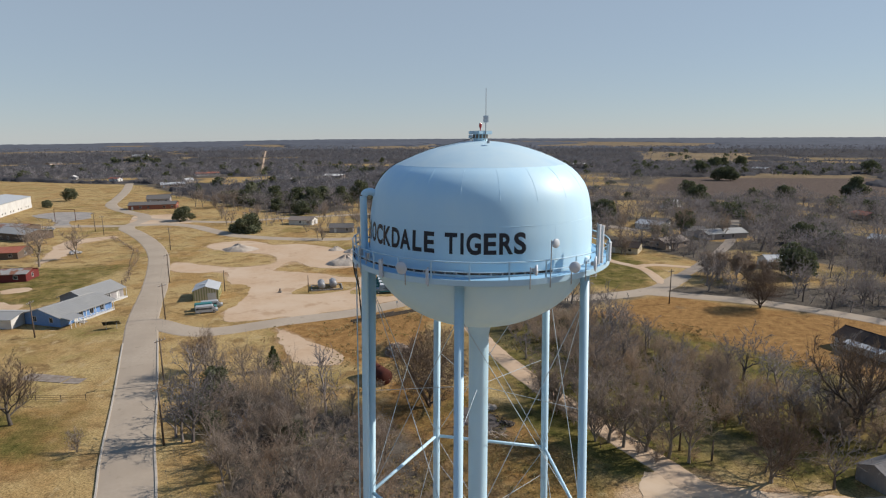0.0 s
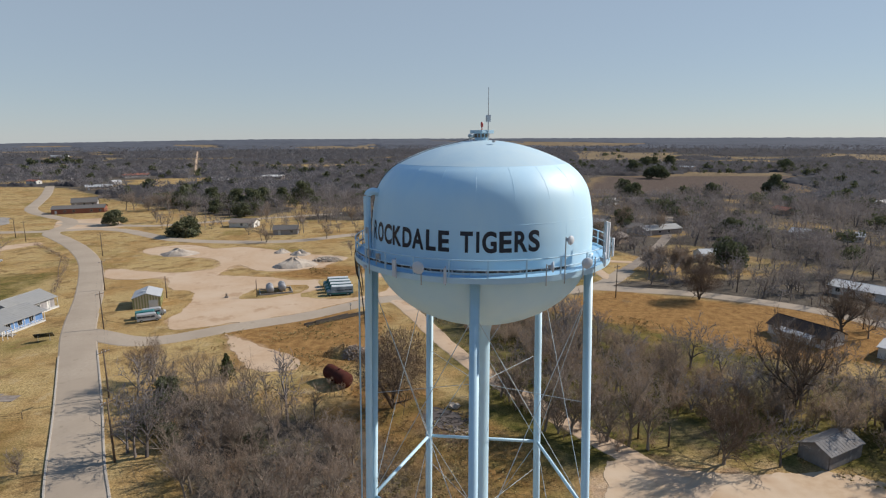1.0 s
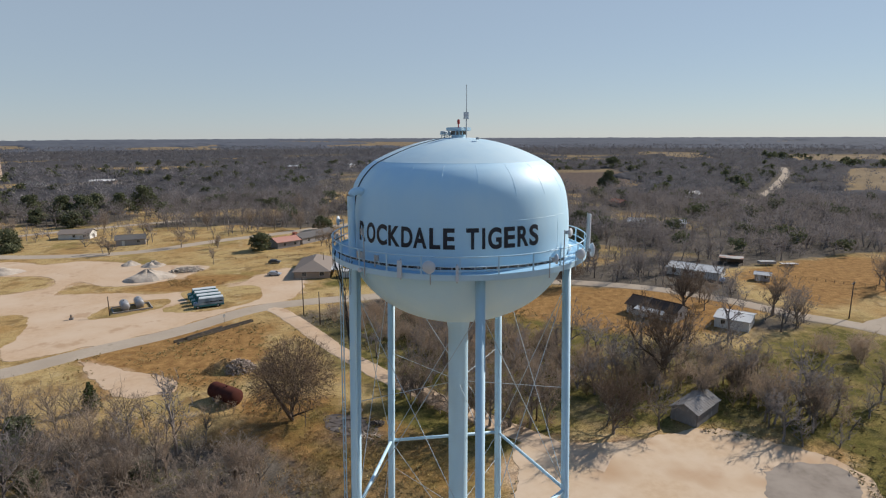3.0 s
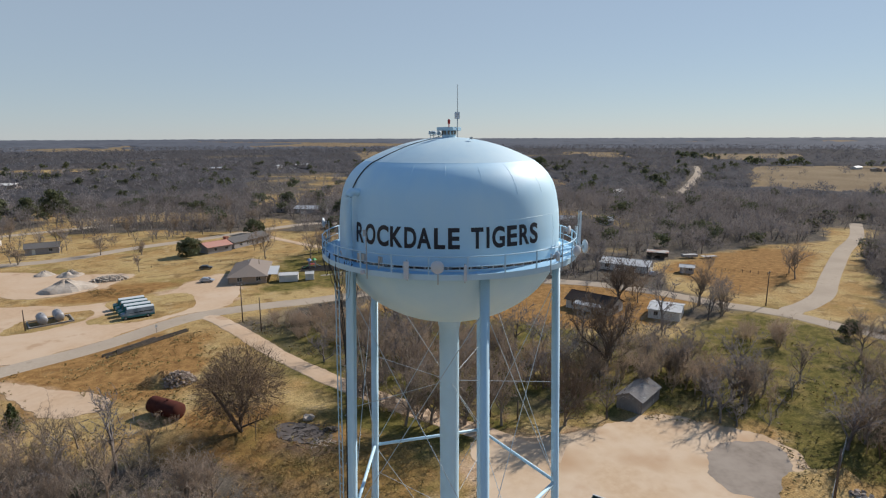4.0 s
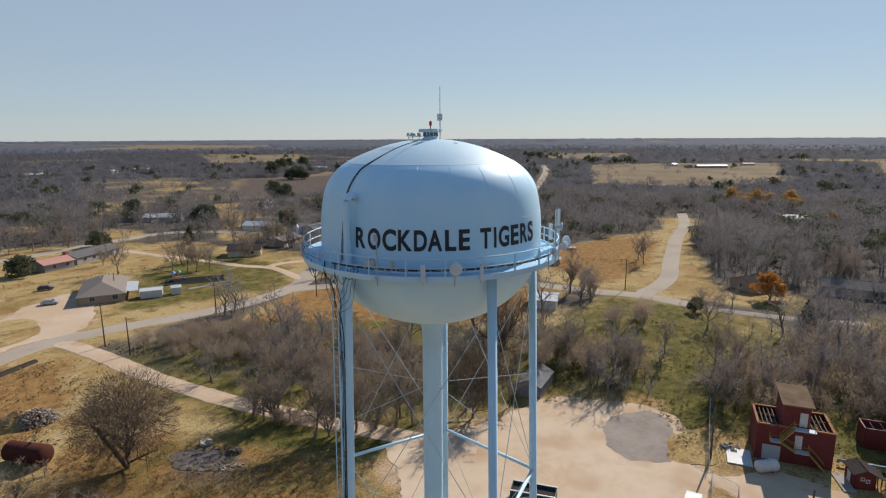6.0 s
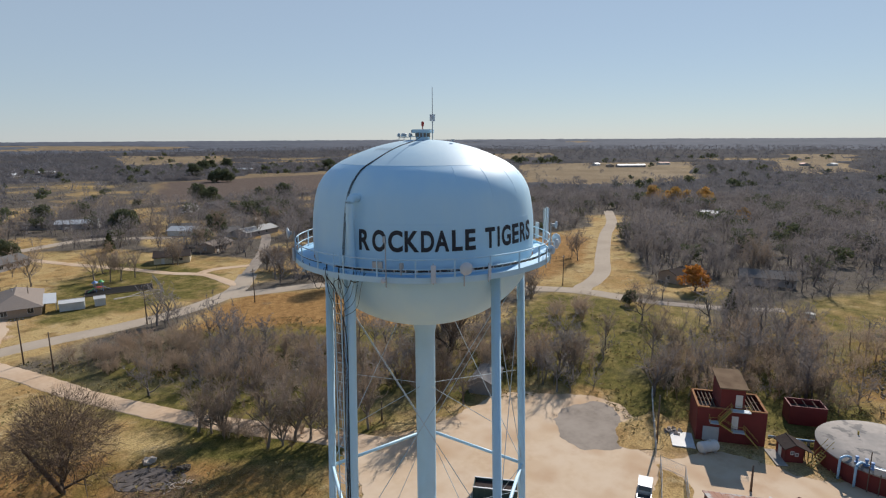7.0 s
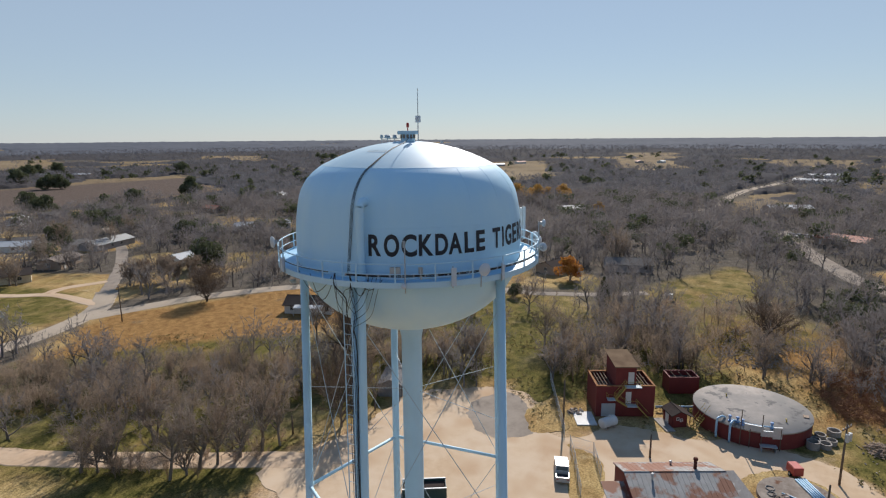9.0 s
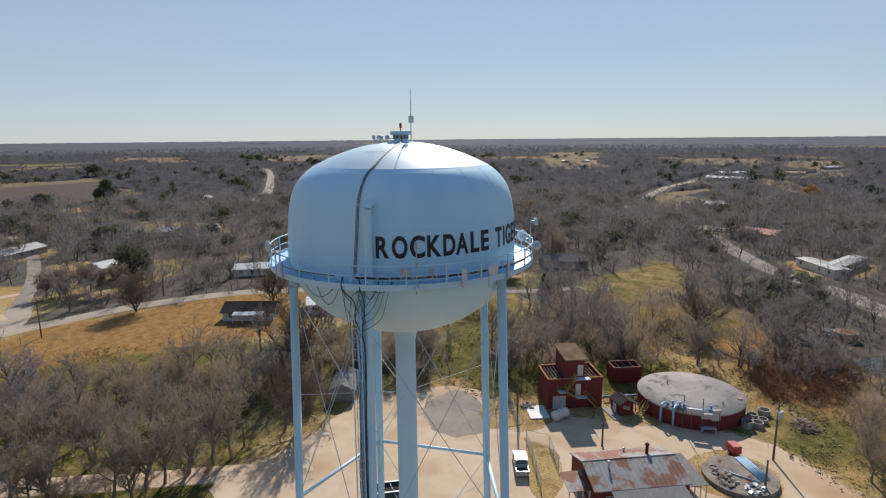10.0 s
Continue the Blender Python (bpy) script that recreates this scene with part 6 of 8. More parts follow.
def bus(x, y, az, side, label):
    t = thing("bus", pose(x, y, 0.03, 0, 0, az), label, "bus", "row of parked buses")
    bm = bmesh.new()
    side_body(bm, [(-4.1, 0.5), (3.9, 0.5), (4.0, 1.1), (3.8, 1.5), (2.9, 1.66), (2.5, 2.7), (2.3, 2.8), (-4.1, 2.8), (-4.2, 2.4)], 2.4)
    part("body", bm, side, t)
    bm = bmesh.new()
    side_body(bm, [(-4.12, 0.48), (3.92, 0.48), (4.0, 1.0), (-4.2, 1.0)], 2.44, 0.0)
    part("skirt", bm, teal_paint, t, "dark teal lower band")
    bm = bmesh.new()
    prof = [(-1.1, 2.78), (-0.95, 2.95), (-0.5, 3.06), (0.5, 3.06), (0.95, 2.95), (1.1, 2.78)]
    A, B = [bm.verts.new((-4.1, a, b)) for a, b in prof], [bm.verts.new((2.4, a, b)) for a, b in prof]
    for i in range(5):
        bm.faces.new((A[i], A[i + 1], B[i + 1], B[i]))
    bm.faces.new(A[::-1])
    bm.faces.new(B)
    bm.faces.new((A[0], B[0], B[5], A[5]))
    part("roof", bm, bus_roof, t, "pale grey-white curved roof")
    for k in range(5):
        glass_strip(t, "side_window", -3.8 + 1.2 * k, -2.75 + 1.2 * k, 1.6, 2.35, 2.36)
    bm = bmesh.new()
    vs = [bm.verts.new(p) for p in ((2.9, -1.0, 1.72), (2.9, 1.0, 1.72), (2.54, 0.9, 2.66), (2.54, -0.9, 2.66))]
    bm.faces.new(vs)
    bm.faces.new([bm.verts.new(v.co + Vector((0.03, 0, 0.02))) for v in vs])
    part("windscreen", bm, glass_dark, t)
    wheels(t, (-2.5, 2.9), 2.4, 0.48)


pickup(46.9, 4.1, 20)
van(-71.8, 120.3, 23, car_white, "white passenger van parked beside a metal shed")
van(-73.2, 122.8, 23, teal_paint, "dark teal passenger van with a pale roof line")
van(-72.4, 125.2, 23, car_white, "white passenger van close to a metal shed")
bus(-23.2, 141.6, 187, teal_pale, "bus with mottled blue-grey sides and a white roof")
for k in range(1, 4):
    bus(-23.2 - 0.8 * k, 141.6 + 3.7 * k, 187, teal_paint, "dark teal bus with a white roof parked on gravel")
car(-3.0, 174.7, -20, car_silver, "silver car parked on a gravel drive")
car(-1.8, 195.5, -10, car_dark, "dark car parked at the lawn's edge")
car(138, 112.6, 14, car_silver, "silver car beside a long white house")
car(66, 341.5 - 8, 20, car_white, "white car near a ranch house")
car(-164, 202.5, 53, car_white, "white car parked under a bare tree")
car(-221, 267, 24, car_white, "white car parked by a grey roof")
for k in range(5):
    car(214 + 1.4 * k, -72 - 2.4 * k, 35, car_white, "white car parked by a storage shed")
for k in range(4):
    car(294 - 1.3 * k, -34 - 3 * k, 150, (car_white, car_dark, car_silver, car_white)[k], "parked car in a crowded lot")


# ---- poles, fences ----
def utility_pole(x, y, h, az=0.0, arm=True, box_=False, lean=0.0):
    t = thing("utility_pole", pose(x, y, 0, lean, 0, az), "weathered brown wooden utility pole", "utility pole")
    bm = bmesh.new()
    tube(bm, (0, 0, 0), (0, 0, h), 0.17, 0.11, n=9)
    part("pole", bm, wood_grey, t, smooth=True)
    if arm:
        bm = bmesh.new()
        box(bm, -1.2, 1.2, -0.07, 0.05, h - 0.7, h - 0.55)
        a = part("crossarm", bm, wood_grey, t)
        for xx in (-1.1, -0.4, 0.4, 1.1):
            bm = bmesh.new()
            tube(bm, (xx, 0, h - 0.55), (xx, 0, h - 0.35), 0.05, n=6)
            part("insulator", bm, white_plastic, a)
    if box_:
        for s in (-0.35, 0.35):
            bm = bmesh.new()
            tube(bm, (s, -0.35, h - 2.4), (s, -0.35, h - 1.3), 0.26, n=12)
            part("transformer", bm, galv, t, "grey pole transformer")


POLES = [(-48.3, 50, 10.3, 62), (-59.8, 72.7, 9.8, 62), (-80.7, 114.4, 10, 62), (-99.5, 154.4, 10, 62), (-127.3, 211, 10, 62), (60.8, 130.2, 10.3, 30), (138.6, 71.1, 10.3, 20), (1.9, 124.1, 10.7, 0), (31, 133, 10.8, 5), (112.2, 96.5, 9, 60), (-105.8, 99.4, 9.5, 90), (-181, 250, 10, 20), (-193, 262, 10, 20)]
for x, y, h, az in POLES:
    utility_pole(x, y, h, az)
utility_pole(62.4, -31, 9.3, -30, True, True)
for x, y, h in ((5.1, 114.5, 8.8), (33.4, 49.7, 7.6), (37.2, 46.9, 3.4), (-75.8, 143, 6.9), (-48.5, 141.9, 5.5), (53.2, -28.7, 4.7), (57.4, -6.5, 3.9), (61.2, 8.2, 8.2), (14.5, 176, 6.5)):
    utility_pole(x, y, h, 0, False)


def wires(name, pts, sag):
    t = thing(name, pose(0, 0, 0), "thin black overhead wires between poles", "power line")
    for off in (-1.1, 0.4, 1.1):
        for (x0, y0, z0, a0), (x1, y1, z1, a1) in zip(pts, pts[1:]):
            a = Vector((x0 + off * math.cos(radians(a0)), y0 + off * math.sin(radians(a0)), z0 - 0.33))
            b = Vector((x1 + off * math.cos(radians(a1)), y1 + off * math.sin(radians(a1)), z1 - 0.33))
            bm = bmesh.new()
            sweep(bm, [a.lerp(b, k / 10) - Vector((0, 0, 4 * sag * (k / 10) * (1 - k / 10))) for k in range(11)], 0.012, 3)
            part("wire", bm, cable_black, t)


wires("overhead_wires", [(-30, 20, 10.2, 62), *POLES[:5]], 0.8)


def chain_fence(name, line, h, label, gap=3.0):
    """Posts, a top rail and crossed wire between them."""
    t = thing(name, pose(0, 0, 0), label, "fence")
    pts = densify(line, gap)
    for x, y in pts:
        bm = bmesh.new()
        tube(bm, (x, y, 0), (x, y, h + 0.1), 0.04, n=6)
        part("post", bm, galv, t)
    for (x0, y0), (x1, y1) in zip(pts, pts[1:]):
        bm = bmesh.new()
        for z in (h, 0.1):
            tube(bm, (x0, y0, z), (x1, y1, z), 0.025, n=4, caps=False)
        part("rail", bm, galv, t)
        bm = bmesh.new()
        n = 14
        for k in range(-n // 2, n):
            for s in (1, -1):
                f0, f1 = k / n, k / n + 0.5 * h / gap * 1.0
                z0, z1 = 0.12, h
                if f0 < 0:
                    z0, f0 = z0 + (0 - f0) / (f1 - f0) * (h - z0), 0
                if f1 > 1:
                    z1, f1 = z0 + (1 - f0) / (f1 - f0) * (h - z0), 1
                a, b = (f0, f1) if s > 0 else (1 - f0, 1 - f1)
                if f1 > f0:
                    tube(bm, (x0 + (x1 - x0) * a, y0 + (y1 - y0) * a, z0), (x0 + (x1 - x0) * b, y0 + (y1 - y0) * b, z1), 0.006, n=3, caps=False)
        part("mesh_panel", bm, galv, t)


def post_fence(line, h, gap, label, rails=3, material=None):
    t = thing("post_fence", pose(0, 0, 0), label, "fence")
    pts = densify(line, gap)
    for x, y in pts:
        bm = bmesh.new()
        tube(bm, (x, y, 0), (x, y, h), 0.07, n=5)
        part("post", bm, material or wood_grey, t)
    for (x0, y0), (x1, y1) in zip(pts, pts[1:]):
        for k in range(rails):
            z = h * (k + 0.7) / rails
            bm = bmesh.new()
            tube(bm, (x0, y0, z), (x1, y1, z), 0.025, n=3, caps=False)
            part("rail", bm, material or wood_grey, t)


chain_fence("chain_fence", [(55, 5.2), (50.6, 3.2), (46.4, 1.6), (43, 0.2)], 1.8, "grey chain-link fence round a small enclosure")
chain_fence("chain_fence", [(55, 5.2), (54.6, 1.4), (48.6, -1.2)], 1.8, "grey chain-link fence of a small enclosure")
chain_fence("chain_fence", [(78, 16), (68, 11.6), (58, 7)], 1.8, "grey chain-link fence beside the yard")
chain_fence("chain_fence", [(53, 186), (49.5, 171), (46.5, 160)], 1.5, "grey chain-link playground fence")
post_fence([(-173, 244), (-142, 208), (-130, 184), (-117, 160), (-111, 140)], 1.3, 4.0, "old wooden post and wire fence along a lane")
post_fence([(164, 108), (168, 103.3), (172, 97), (177, 90)], 1.2, 2.2, "weathered rail fence in dry grass")
post_fence([(-100, 64), (-85, 65), (-71, 65.5)], 1.2, 4.0, "sagging post and wire fence on a lawn")
post_fence([(-20, 208), (0, 205), (30, 205), (60, 200)], 1.1, 4.0, "thin wire fence on wooden posts")

# ---- tanks, piles and yard clutter ----
def lying_tank(name, x, y, z, az, L, r, material, label, cradle=True):
    t = thing(name, pose(x, y, 0, 0, 0, az), label, "tank")
    bm = bmesh.new()
    lathe(bm, [(0, -L / 2 - r * 0.25), (r * 0.6, -L / 2 - r * 0.2), (r * 0.95, -L / 2), (r, -L / 2 + 0.1), (r, L / 2 - 0.1), (r * 0.95, L / 2), (r * 0.6, L / 2 + r * 0.2), (0, L / 2 + r * 0.25)], 24)
    for v in bm.verts:
        v.co = Matrix.Rotation(radians(90), 4, "Y") @ v.co + Vector((0, 0, z + r))
    sh = part("shell", bm, material, t, smooth=True)
    for k in (-0.3, 0.0, 0.3):
        bm = bmesh.new()
        tube(bm, (k * L - 0.03, 0, z + r), (k * L + 0.03, 0, z + r), r + 0.015, n=24)
        part("band", bm, material, sh)
    if cradle:
        for k in (-0.32, 0.32):
            bm = bmesh.new()
            box(bm, k * L - 0.15, k * L + 0.15, -r * 0.8, r * 0.8, 0, z + r * 0.45)
            part("cradle", bm, concrete, t)
    bm = bmesh.new()
    tube(bm, (0.1 * L, 0, z + 2 * r - 0.05), (0.1 * L, 0, z + 2 * r + 0.25), 0.18, n=10)
    part("manhole", bm, material, t)


tank_grey = surf("tank_grey", (0.3, 0.3, 0.31), (0.4, 0.4, 0.4), 1.0, 0.55, 0.4, third=(0.2, 0.14, 0.1), third_scale=0.8, third_at=0.62)
lying_tank("fuel_tank", -45.6, 147.0, 0.25, 105, 4.8, 1.15, tank_grey, "grey steel fuel tank lying on a bunded pad")
lying_tank("fuel_tank", -42.2, 149.0, 0.25, 105, 4.8, 1.15, tank_grey, "stained grey fuel tank lying on a bunded pad")
t = thing("tank_bund", pose(-43.9, 147.4, 0, 0, 0, 15), "low dark concrete bund round fuel tanks", "kerb")
for a in ((-5, 5, -3.4, -3.1), (-5, 5, 3.1, 3.4), (-5, -4.7, -3.1, 3.1), (4.7, 5, -3.1, 3.1)):
    bm = bmesh.new()
    box(bm, *a, 0, 0.45)
    part("bund_wall", bm, concrete, t)
lying_tank("rusty_tank", -17.3, 75.6, 0.1, -52, 6.6, 1.5, rust, "big rust-brown steel tank lying in the grass")
lying_tank("white_tank", 63.9, 1.3, 0.15, -33, 2.9, 0.85, white_paint, "small white tank lying on the ground")


def heap(name, x, y, rx, ry, h, material, label, az=0.0, rough_=0.3, category="pile", seed=1, n=26):
    """A heap with an uneven crest."""
    t = thing(name, pose(x, y, 0, 0, 0, az), label, category)
    verts, faces = [(0, 0, h)], []
    for j in range(1, 9):
        f = j / 8
        for k in range(n):
            a = 2 * math.pi * k / n
            e = noise.noise(Vector((math.cos(a) * 1.5 + seed, math.sin(a) * 1.5, f * 2)))
            z = h * (1 - f) ** 0.9 * (1 + rough_ * e) if j < 8 else -0.05
            verts.append((rx * f * math.cos(a) * (1 + 0.25 * e), ry * f * math.sin(a) * (1 + 0.25 * e), z + (0.12 * h * rough_ * noise.noise(Vector((k * 0.9, j * 1.3, seed))) if j < 8 else 0)))
    for k in range(n):
        faces.append((0, 1 + k, 1 + (k + 1) % n))
    for j in range(7):
        for k in range(n):
            a, b = 1 + j * n + k, 1 + j * n + (k + 1) % n
            faces.append((a, b, b + n, a + n))
    part("mound", mesh("mound", verts, faces, material), None, t)
    return t


pale_stone = surf("pale_stone", (0.5, 0.43, 0.35), (0.62, 0.54, 0.45), 1.2, 0.95, 0, 0.3, (0.4, 0.34, 0.28), 0.2)
heap("gravel_pile", -44.5, 184.5, 8.5, 5.0, 3.6, pale_stone, "tall heap of pale gravel", 12, seed=2)
heap("gravel_pile", -96.8, 211.5, 8.0, 4.5, 2.8, pale_stone, "grey-white gravel heap on a lot", 0, seed=3)
heap("gravel_pile", -54.3, 211.5, 3.5, 3, 1.7, pale_stone, "small heap of pale gravel", 0, seed=4)
heap("gravel_pile", -45.5, 206, 4.2, 3.2, 2.2, pale_stone, "heap of broken white stone", 0, seed=5, rough_=0.6)


def rubble(name, x, y, rx, ry, h, count, material, label, size=0.5, seed=1, long_=1.0, category="rubble", z=0.0):
    """Loose blocks thrown on a heap, past counting: one mesh."""
    rng = random.Random(seed)
    bm = bmesh.new()
    for k in range(count):
        a, f = rng.uniform(0, 6.28), math.sqrt(rng.random())
        s = size * rng.uniform(0.4, 1.3)
        m = Matrix.Translation((rx * f * math.cos(a), ry * f * math.sin(a), max(0.0, h * (1 - f * f)) * rng.uniform(0.4, 1.0) + 0.25 * s)) @ Euler((rng.uniform(-0.5, 0.5), rng.uniform(-0.5, 0.5), rng.uniform(0, 6.28))).to_matrix().to_4x4()
        vs = box(bm, -s * long_ / 2, s * long_ / 2, -s / 2, s / 2, -s / 3, s / 3, m)
        for v in vs:
            v.co += Vector((rng.uniform(-1, 1), rng.uniform(-1, 1), rng.uniform(-1, 1))) * s * 0.12
    ob = new(name, bm_mesh(name, bm, material))
    ob.location = (x, y, z)
    return tagged(ob, label, category, "", "stuff")


rubble_stone = surf("rubble_stone", (0.25, 0.2, 0.165), (0.46, 0.4, 0.34), 0.8, 0.95, island=0.5, third=(0.22, 0.11, 0.07), third_scale=0.5, third_at=0.6)
rubble_pale = surf("rubble_pale", (0.26, 0.2, 0.16), (0.5, 0.43, 0.36), 0.8, 0.95, island=0.55, third=(0.28, 0.15, 0.1), third_scale=0.4, third_at=0.6)
heap("rubble_mound", -17.2, 91.6, 4.4, 3.4, 2.4, weed_brown, "mound of brown soil and brush", 0, seed=6, rough_=0.45)
rubble("dead_brush", -18.0, 91.6, 4.0, 3.2, 2.6, 420, weed_brown, "dry brown brush grown over a mound", 0.06, 19, 14.0, "brush")
rubble("rubble_pile", -15.0, 90.2, 3.5, 2.8, 2.5, 900, rubble_pale, "heap of broken concrete and brick", 0.22, 3, 1.8)
rubble("rubble_pile", -33, 193, 5.8, 3.4, 1.4, 320, pale_stone, "scattered broken white stone", 0.55, 4)
rubble("rubble_field", 119, -20, 16, 7, 0.1, 800, old_asphalt, "field of scattered grey rubble among trees", 0.3, 5)
rubble("debris", 3.4, 58.6, 4.2, 4.0, 0.12, 110, bark_dark, "charred boards and branches scattered on ash", 0.1, 6, 9.0, "debris")
rubble("debris", 7.2, 57.6, 1.0, 0.8, 0.6, 40, bark_dark, "small dark heap of charred scrap", 0.3, 16, 2.0, "debris")
rubble("debris", 4.9, 54.0, 2.0, 1.3, 0.3, 34, pale_stone, "pale broken boards lying in grass", 0.1, 17, 8.0, "debris")
rubble("debris", 4.9, 63.3, 0.9, 0.7, 0.2, 14, pale_stone, "pale flat stones at a burnt patch", 0.6, 18, 1.6, "debris")
rubble("brush_pile", 75.8, -37.6, 2.4, 1.8, 1.1, 240, tan_brick, "heap of cut branches and wood offcuts", 0.09, 7, 12.0, "brush pile")
rubble("rubble_scatter", 75, -38.5, 9, 4, 0.1, 90, rubble_stone, "broken bricks scattered among brushwood", 0.18, 8)
rubble("debris", 66.5, 7.6, 1.6, 1.2, 0.3, 30, rubble_stone, "loose stones beside a white slab", 0.4, 9)

t = thing("timber_stack", pose(-20.5, 117.6, 0, 0, 0, 34), "long dark stack of old rails and timber", "timber stack")
for k in range(7):
    bm = bmesh.new()
    box(bm, -10.5 + 3.1 * (k * 5 % 4), 10.5 - 2.7 * (k * 3 % 4), -0.1, 0.08, 0.0, 0.45 + 0.2 * (k % 3), pose(0, -0.7 + 0.26 * k, 0, 0, 0, 2.2 * math.sin(2.7 * k)))
    part("timber", bm, bark_dark, t)

t = thing("white_slab", pose(65.0, 5.6, 0, 0, 0, 27), "white concrete slab on the ground", "slab")
bm = bmesh.new()
box(bm, -2.4, 2.4, -1.7, 1.7, 0, 0.15)
part("slab", bm, white_paint, t)

# round storage slab with pipes and scrap
t = thing("round_slab", pose(55.4, -25.8, 0), "round low concrete slab with scrap on it", "slab")
bm = bmesh.new()
lathe(bm, [(0, 0.62), (4.6, 0.6), (5.0, 0.56), (5.02, 0.0)], 48)
part("slab", bm, rubble_stone, t)
for k in range(5):
    p = thing("steel_pipe", pose(57.2 + 0.2 * k, -27.0 - 0.28 * k, 0.62, 0, 0, 28), "light blue steel pipe lying on a slab", "pipe", "stack of blue pipes")
    bm = bmesh.new()
    tube(bm, (-3.0, 0, 0.12 + 0.02 * (k % 2)), (3.0, 0, 0.12 + 0.02 * (k % 2)), 0.12, n=10)
    part("pipe", bm, blue_pipe, p, smooth=True)
p = thing("steel_pipe", pose(54.7, -26.0, 0.62, 0, 0, 73), "light blue steel pipe lying across a slab", "pipe", "stack of blue pipes")
bm = bmesh.new()
tube(bm, (-2.3, 0, 0.1), (2.3, 0, 0.1), 0.1, n=10)
part("pipe", bm, blue_pipe, p, smooth=True)
rubble("scrap", 53.4, -24.0, 2.0, 1.4, 0.1, 40, rubble_stone, "scrap parts on a slab", 0.4, 21, z=0.6)
rubble("scrap", 52.2, -27.4, 1.6, 1.2, 0.1, 26, galv, "grey metal scrap on a slab", 0.4, 22, z=0.6)
for x, y in ((54.6, -22.6), (56.0, -22.4)):
    p = thing("pipe_ring", pose(x, y, 0.6), "pale pipe coil on a slab", "coil")
    bm = bmesh.new()
    sweep(bm, [(0.55 * math.cos(a), 0.55 * math.sin(a), 0.08) for a in np.linspace(0, 2 * math.pi, 20)], 0.07, 6)
    part("ring", bm, concrete, p)
t = thing("red_trailer", pose(62.2, -25.6, 0, 0, 0, 28), "red trailer-mounted generator box", "trailer")
bm = bmesh.new()
box(bm, -1.0, 1.0, -0.7, 0.7, 0.45, 1.7)
bmesh.ops.bevel(bm, geom=bm.edges[:], offset=0.08, segments=2, affect="EDGES")
part("housing", bm, bright_red, t)
wheels(t, (0.0,), 1.5, 0.35)
bm = bmesh.new()
tube(bm, (-1.0, 0, 0.5), (-2.0, 0, 0.45), 0.05, n=6)
part("drawbar", bm, galv, t)
bm = bmesh.new()
tube(bm, (-2.0, 0, 0.02), (-2.0, 0, 0.45), 0.05, n=6)
part("jockey_leg", bm, galv, t)
for k, (x, y, r, h) in enumerate(((72.2, -28.5, 0.95, 1.2), (73.2, -30.2, 0.9, 0.8), (75.0, -31.2, 0.8, 0.7), (76.6, -29.8, 0.85, 0.6), (78.4, -31.8, 1.0, 0.9), (74.6, -29.0, 0.7, 0.6))):
    p = thing("concrete_ring", pose(x, y, 0), "pale round concrete manhole ring", "concrete ring", "concrete rings by the reservoir")
    bm = bmesh.new()
    lathe(bm, [(r * 0.78, 0), (r, 0), (r, h), (r * 0.78, h), (r * 0.78, 0)], 24)
    part("ring", bm, concrete, p)
t = thing("dumpster", pose(33.2, 19.2, 0, 0, 0, -58), "dark green steel skip container", "dumpster")
bm = bmesh.new()
for a in ((-3, 3, -1.2, -1.1), (-3, 3, 1.1, 1.2), (-3, -2.9, -1.1, 1.1), (2.9, 3, -1.1, 1.1)):
    box(bm, *a, 0.1, 1.7)
box(bm, -2.9, 2.9, -1.1, 1.1, 0.1, 0.2)
part("body", bm, skip_green, t)
for k in range(9):
    for s in (-1.25, 1.25):
        bm = bmesh.new()
        box(bm, -2.9 + 0.72 * k, -2.8 + 0.72 * k, s - 0.05, s + 0.05, 0.1, 1.65)
        part("rib", bm, skip_green, t)
bm = bmesh.new()
box(bm, -3.02, 3.02, -1.28, -1.08, 1.7, 1.8)
part("rim", bm, galv, t)
bm = bmesh.new()
box(bm, -3.02, 3.02, 1.08, 1.28, 1.7, 1.8)
part("rim", bm, galv, t)
bm = bmesh.new()
box(bm, -2.85, 2.85, -1.08, 1.08, 1.3, 1.36)
part("lid", bm, dark_shingle, t)
for s in (-2.6, 2.6):
    bm = bmesh.new()
    box(bm, s - 0.1, s + 0.1, -1.0, 1.0, 0.0, 0.12)
    part("skid", bm, galv, t)

# playground
t = thing("play_pad", pose(39, 176.4, 0, 0, 0, -19), "dark rubber playground pad with a pale kerb", "playground pad")
bm = bmesh.new()
box(bm, -9.5, 9.5, -4.2, 4.2, 0, 0.12)
part("pad", bm, tyre, t)
bm = bmesh.new()
for a in ((-9.7, 9.7, -4.4, -4.2), (-9.7, 9.7, 4.2, 4.4), (-9.7, -9.5, -4.2, 4.2), (9.5, 9.7, -4.2, 4.2)):
    box(bm, *a, 0, 0.2)
part("kerb", bm, wood_grey, t)
t = thing("play_set", pose(34, 180, 0.12), "colourful climbing frame with slides", "playground set")
for k, (x, y) in enumerate(((-1, -1), (1, -1), (1, 1), (-1, 1))):
    bm = bmesh.new()
    tube(bm, (x, y, 0), (x, y, 2.8), 0.08, n=8)
    part("post", bm, blue_paint, t)
bm = bmesh.new()
box(bm, -1, 1, -1, 1, 1.2, 1.3)
part("deck", bm, bright_red, t)
for x, mm in ((-0.9, blue_paint), (0.9, play_green)):
    bm = bmesh.new()
    lathe(bm, [(1.0, 2.8), (0.6, 3.2), (0, 3.6)], 8)
    for v in bm.verts:
        v.co.x += x
    part("roof", bm, mm, t)
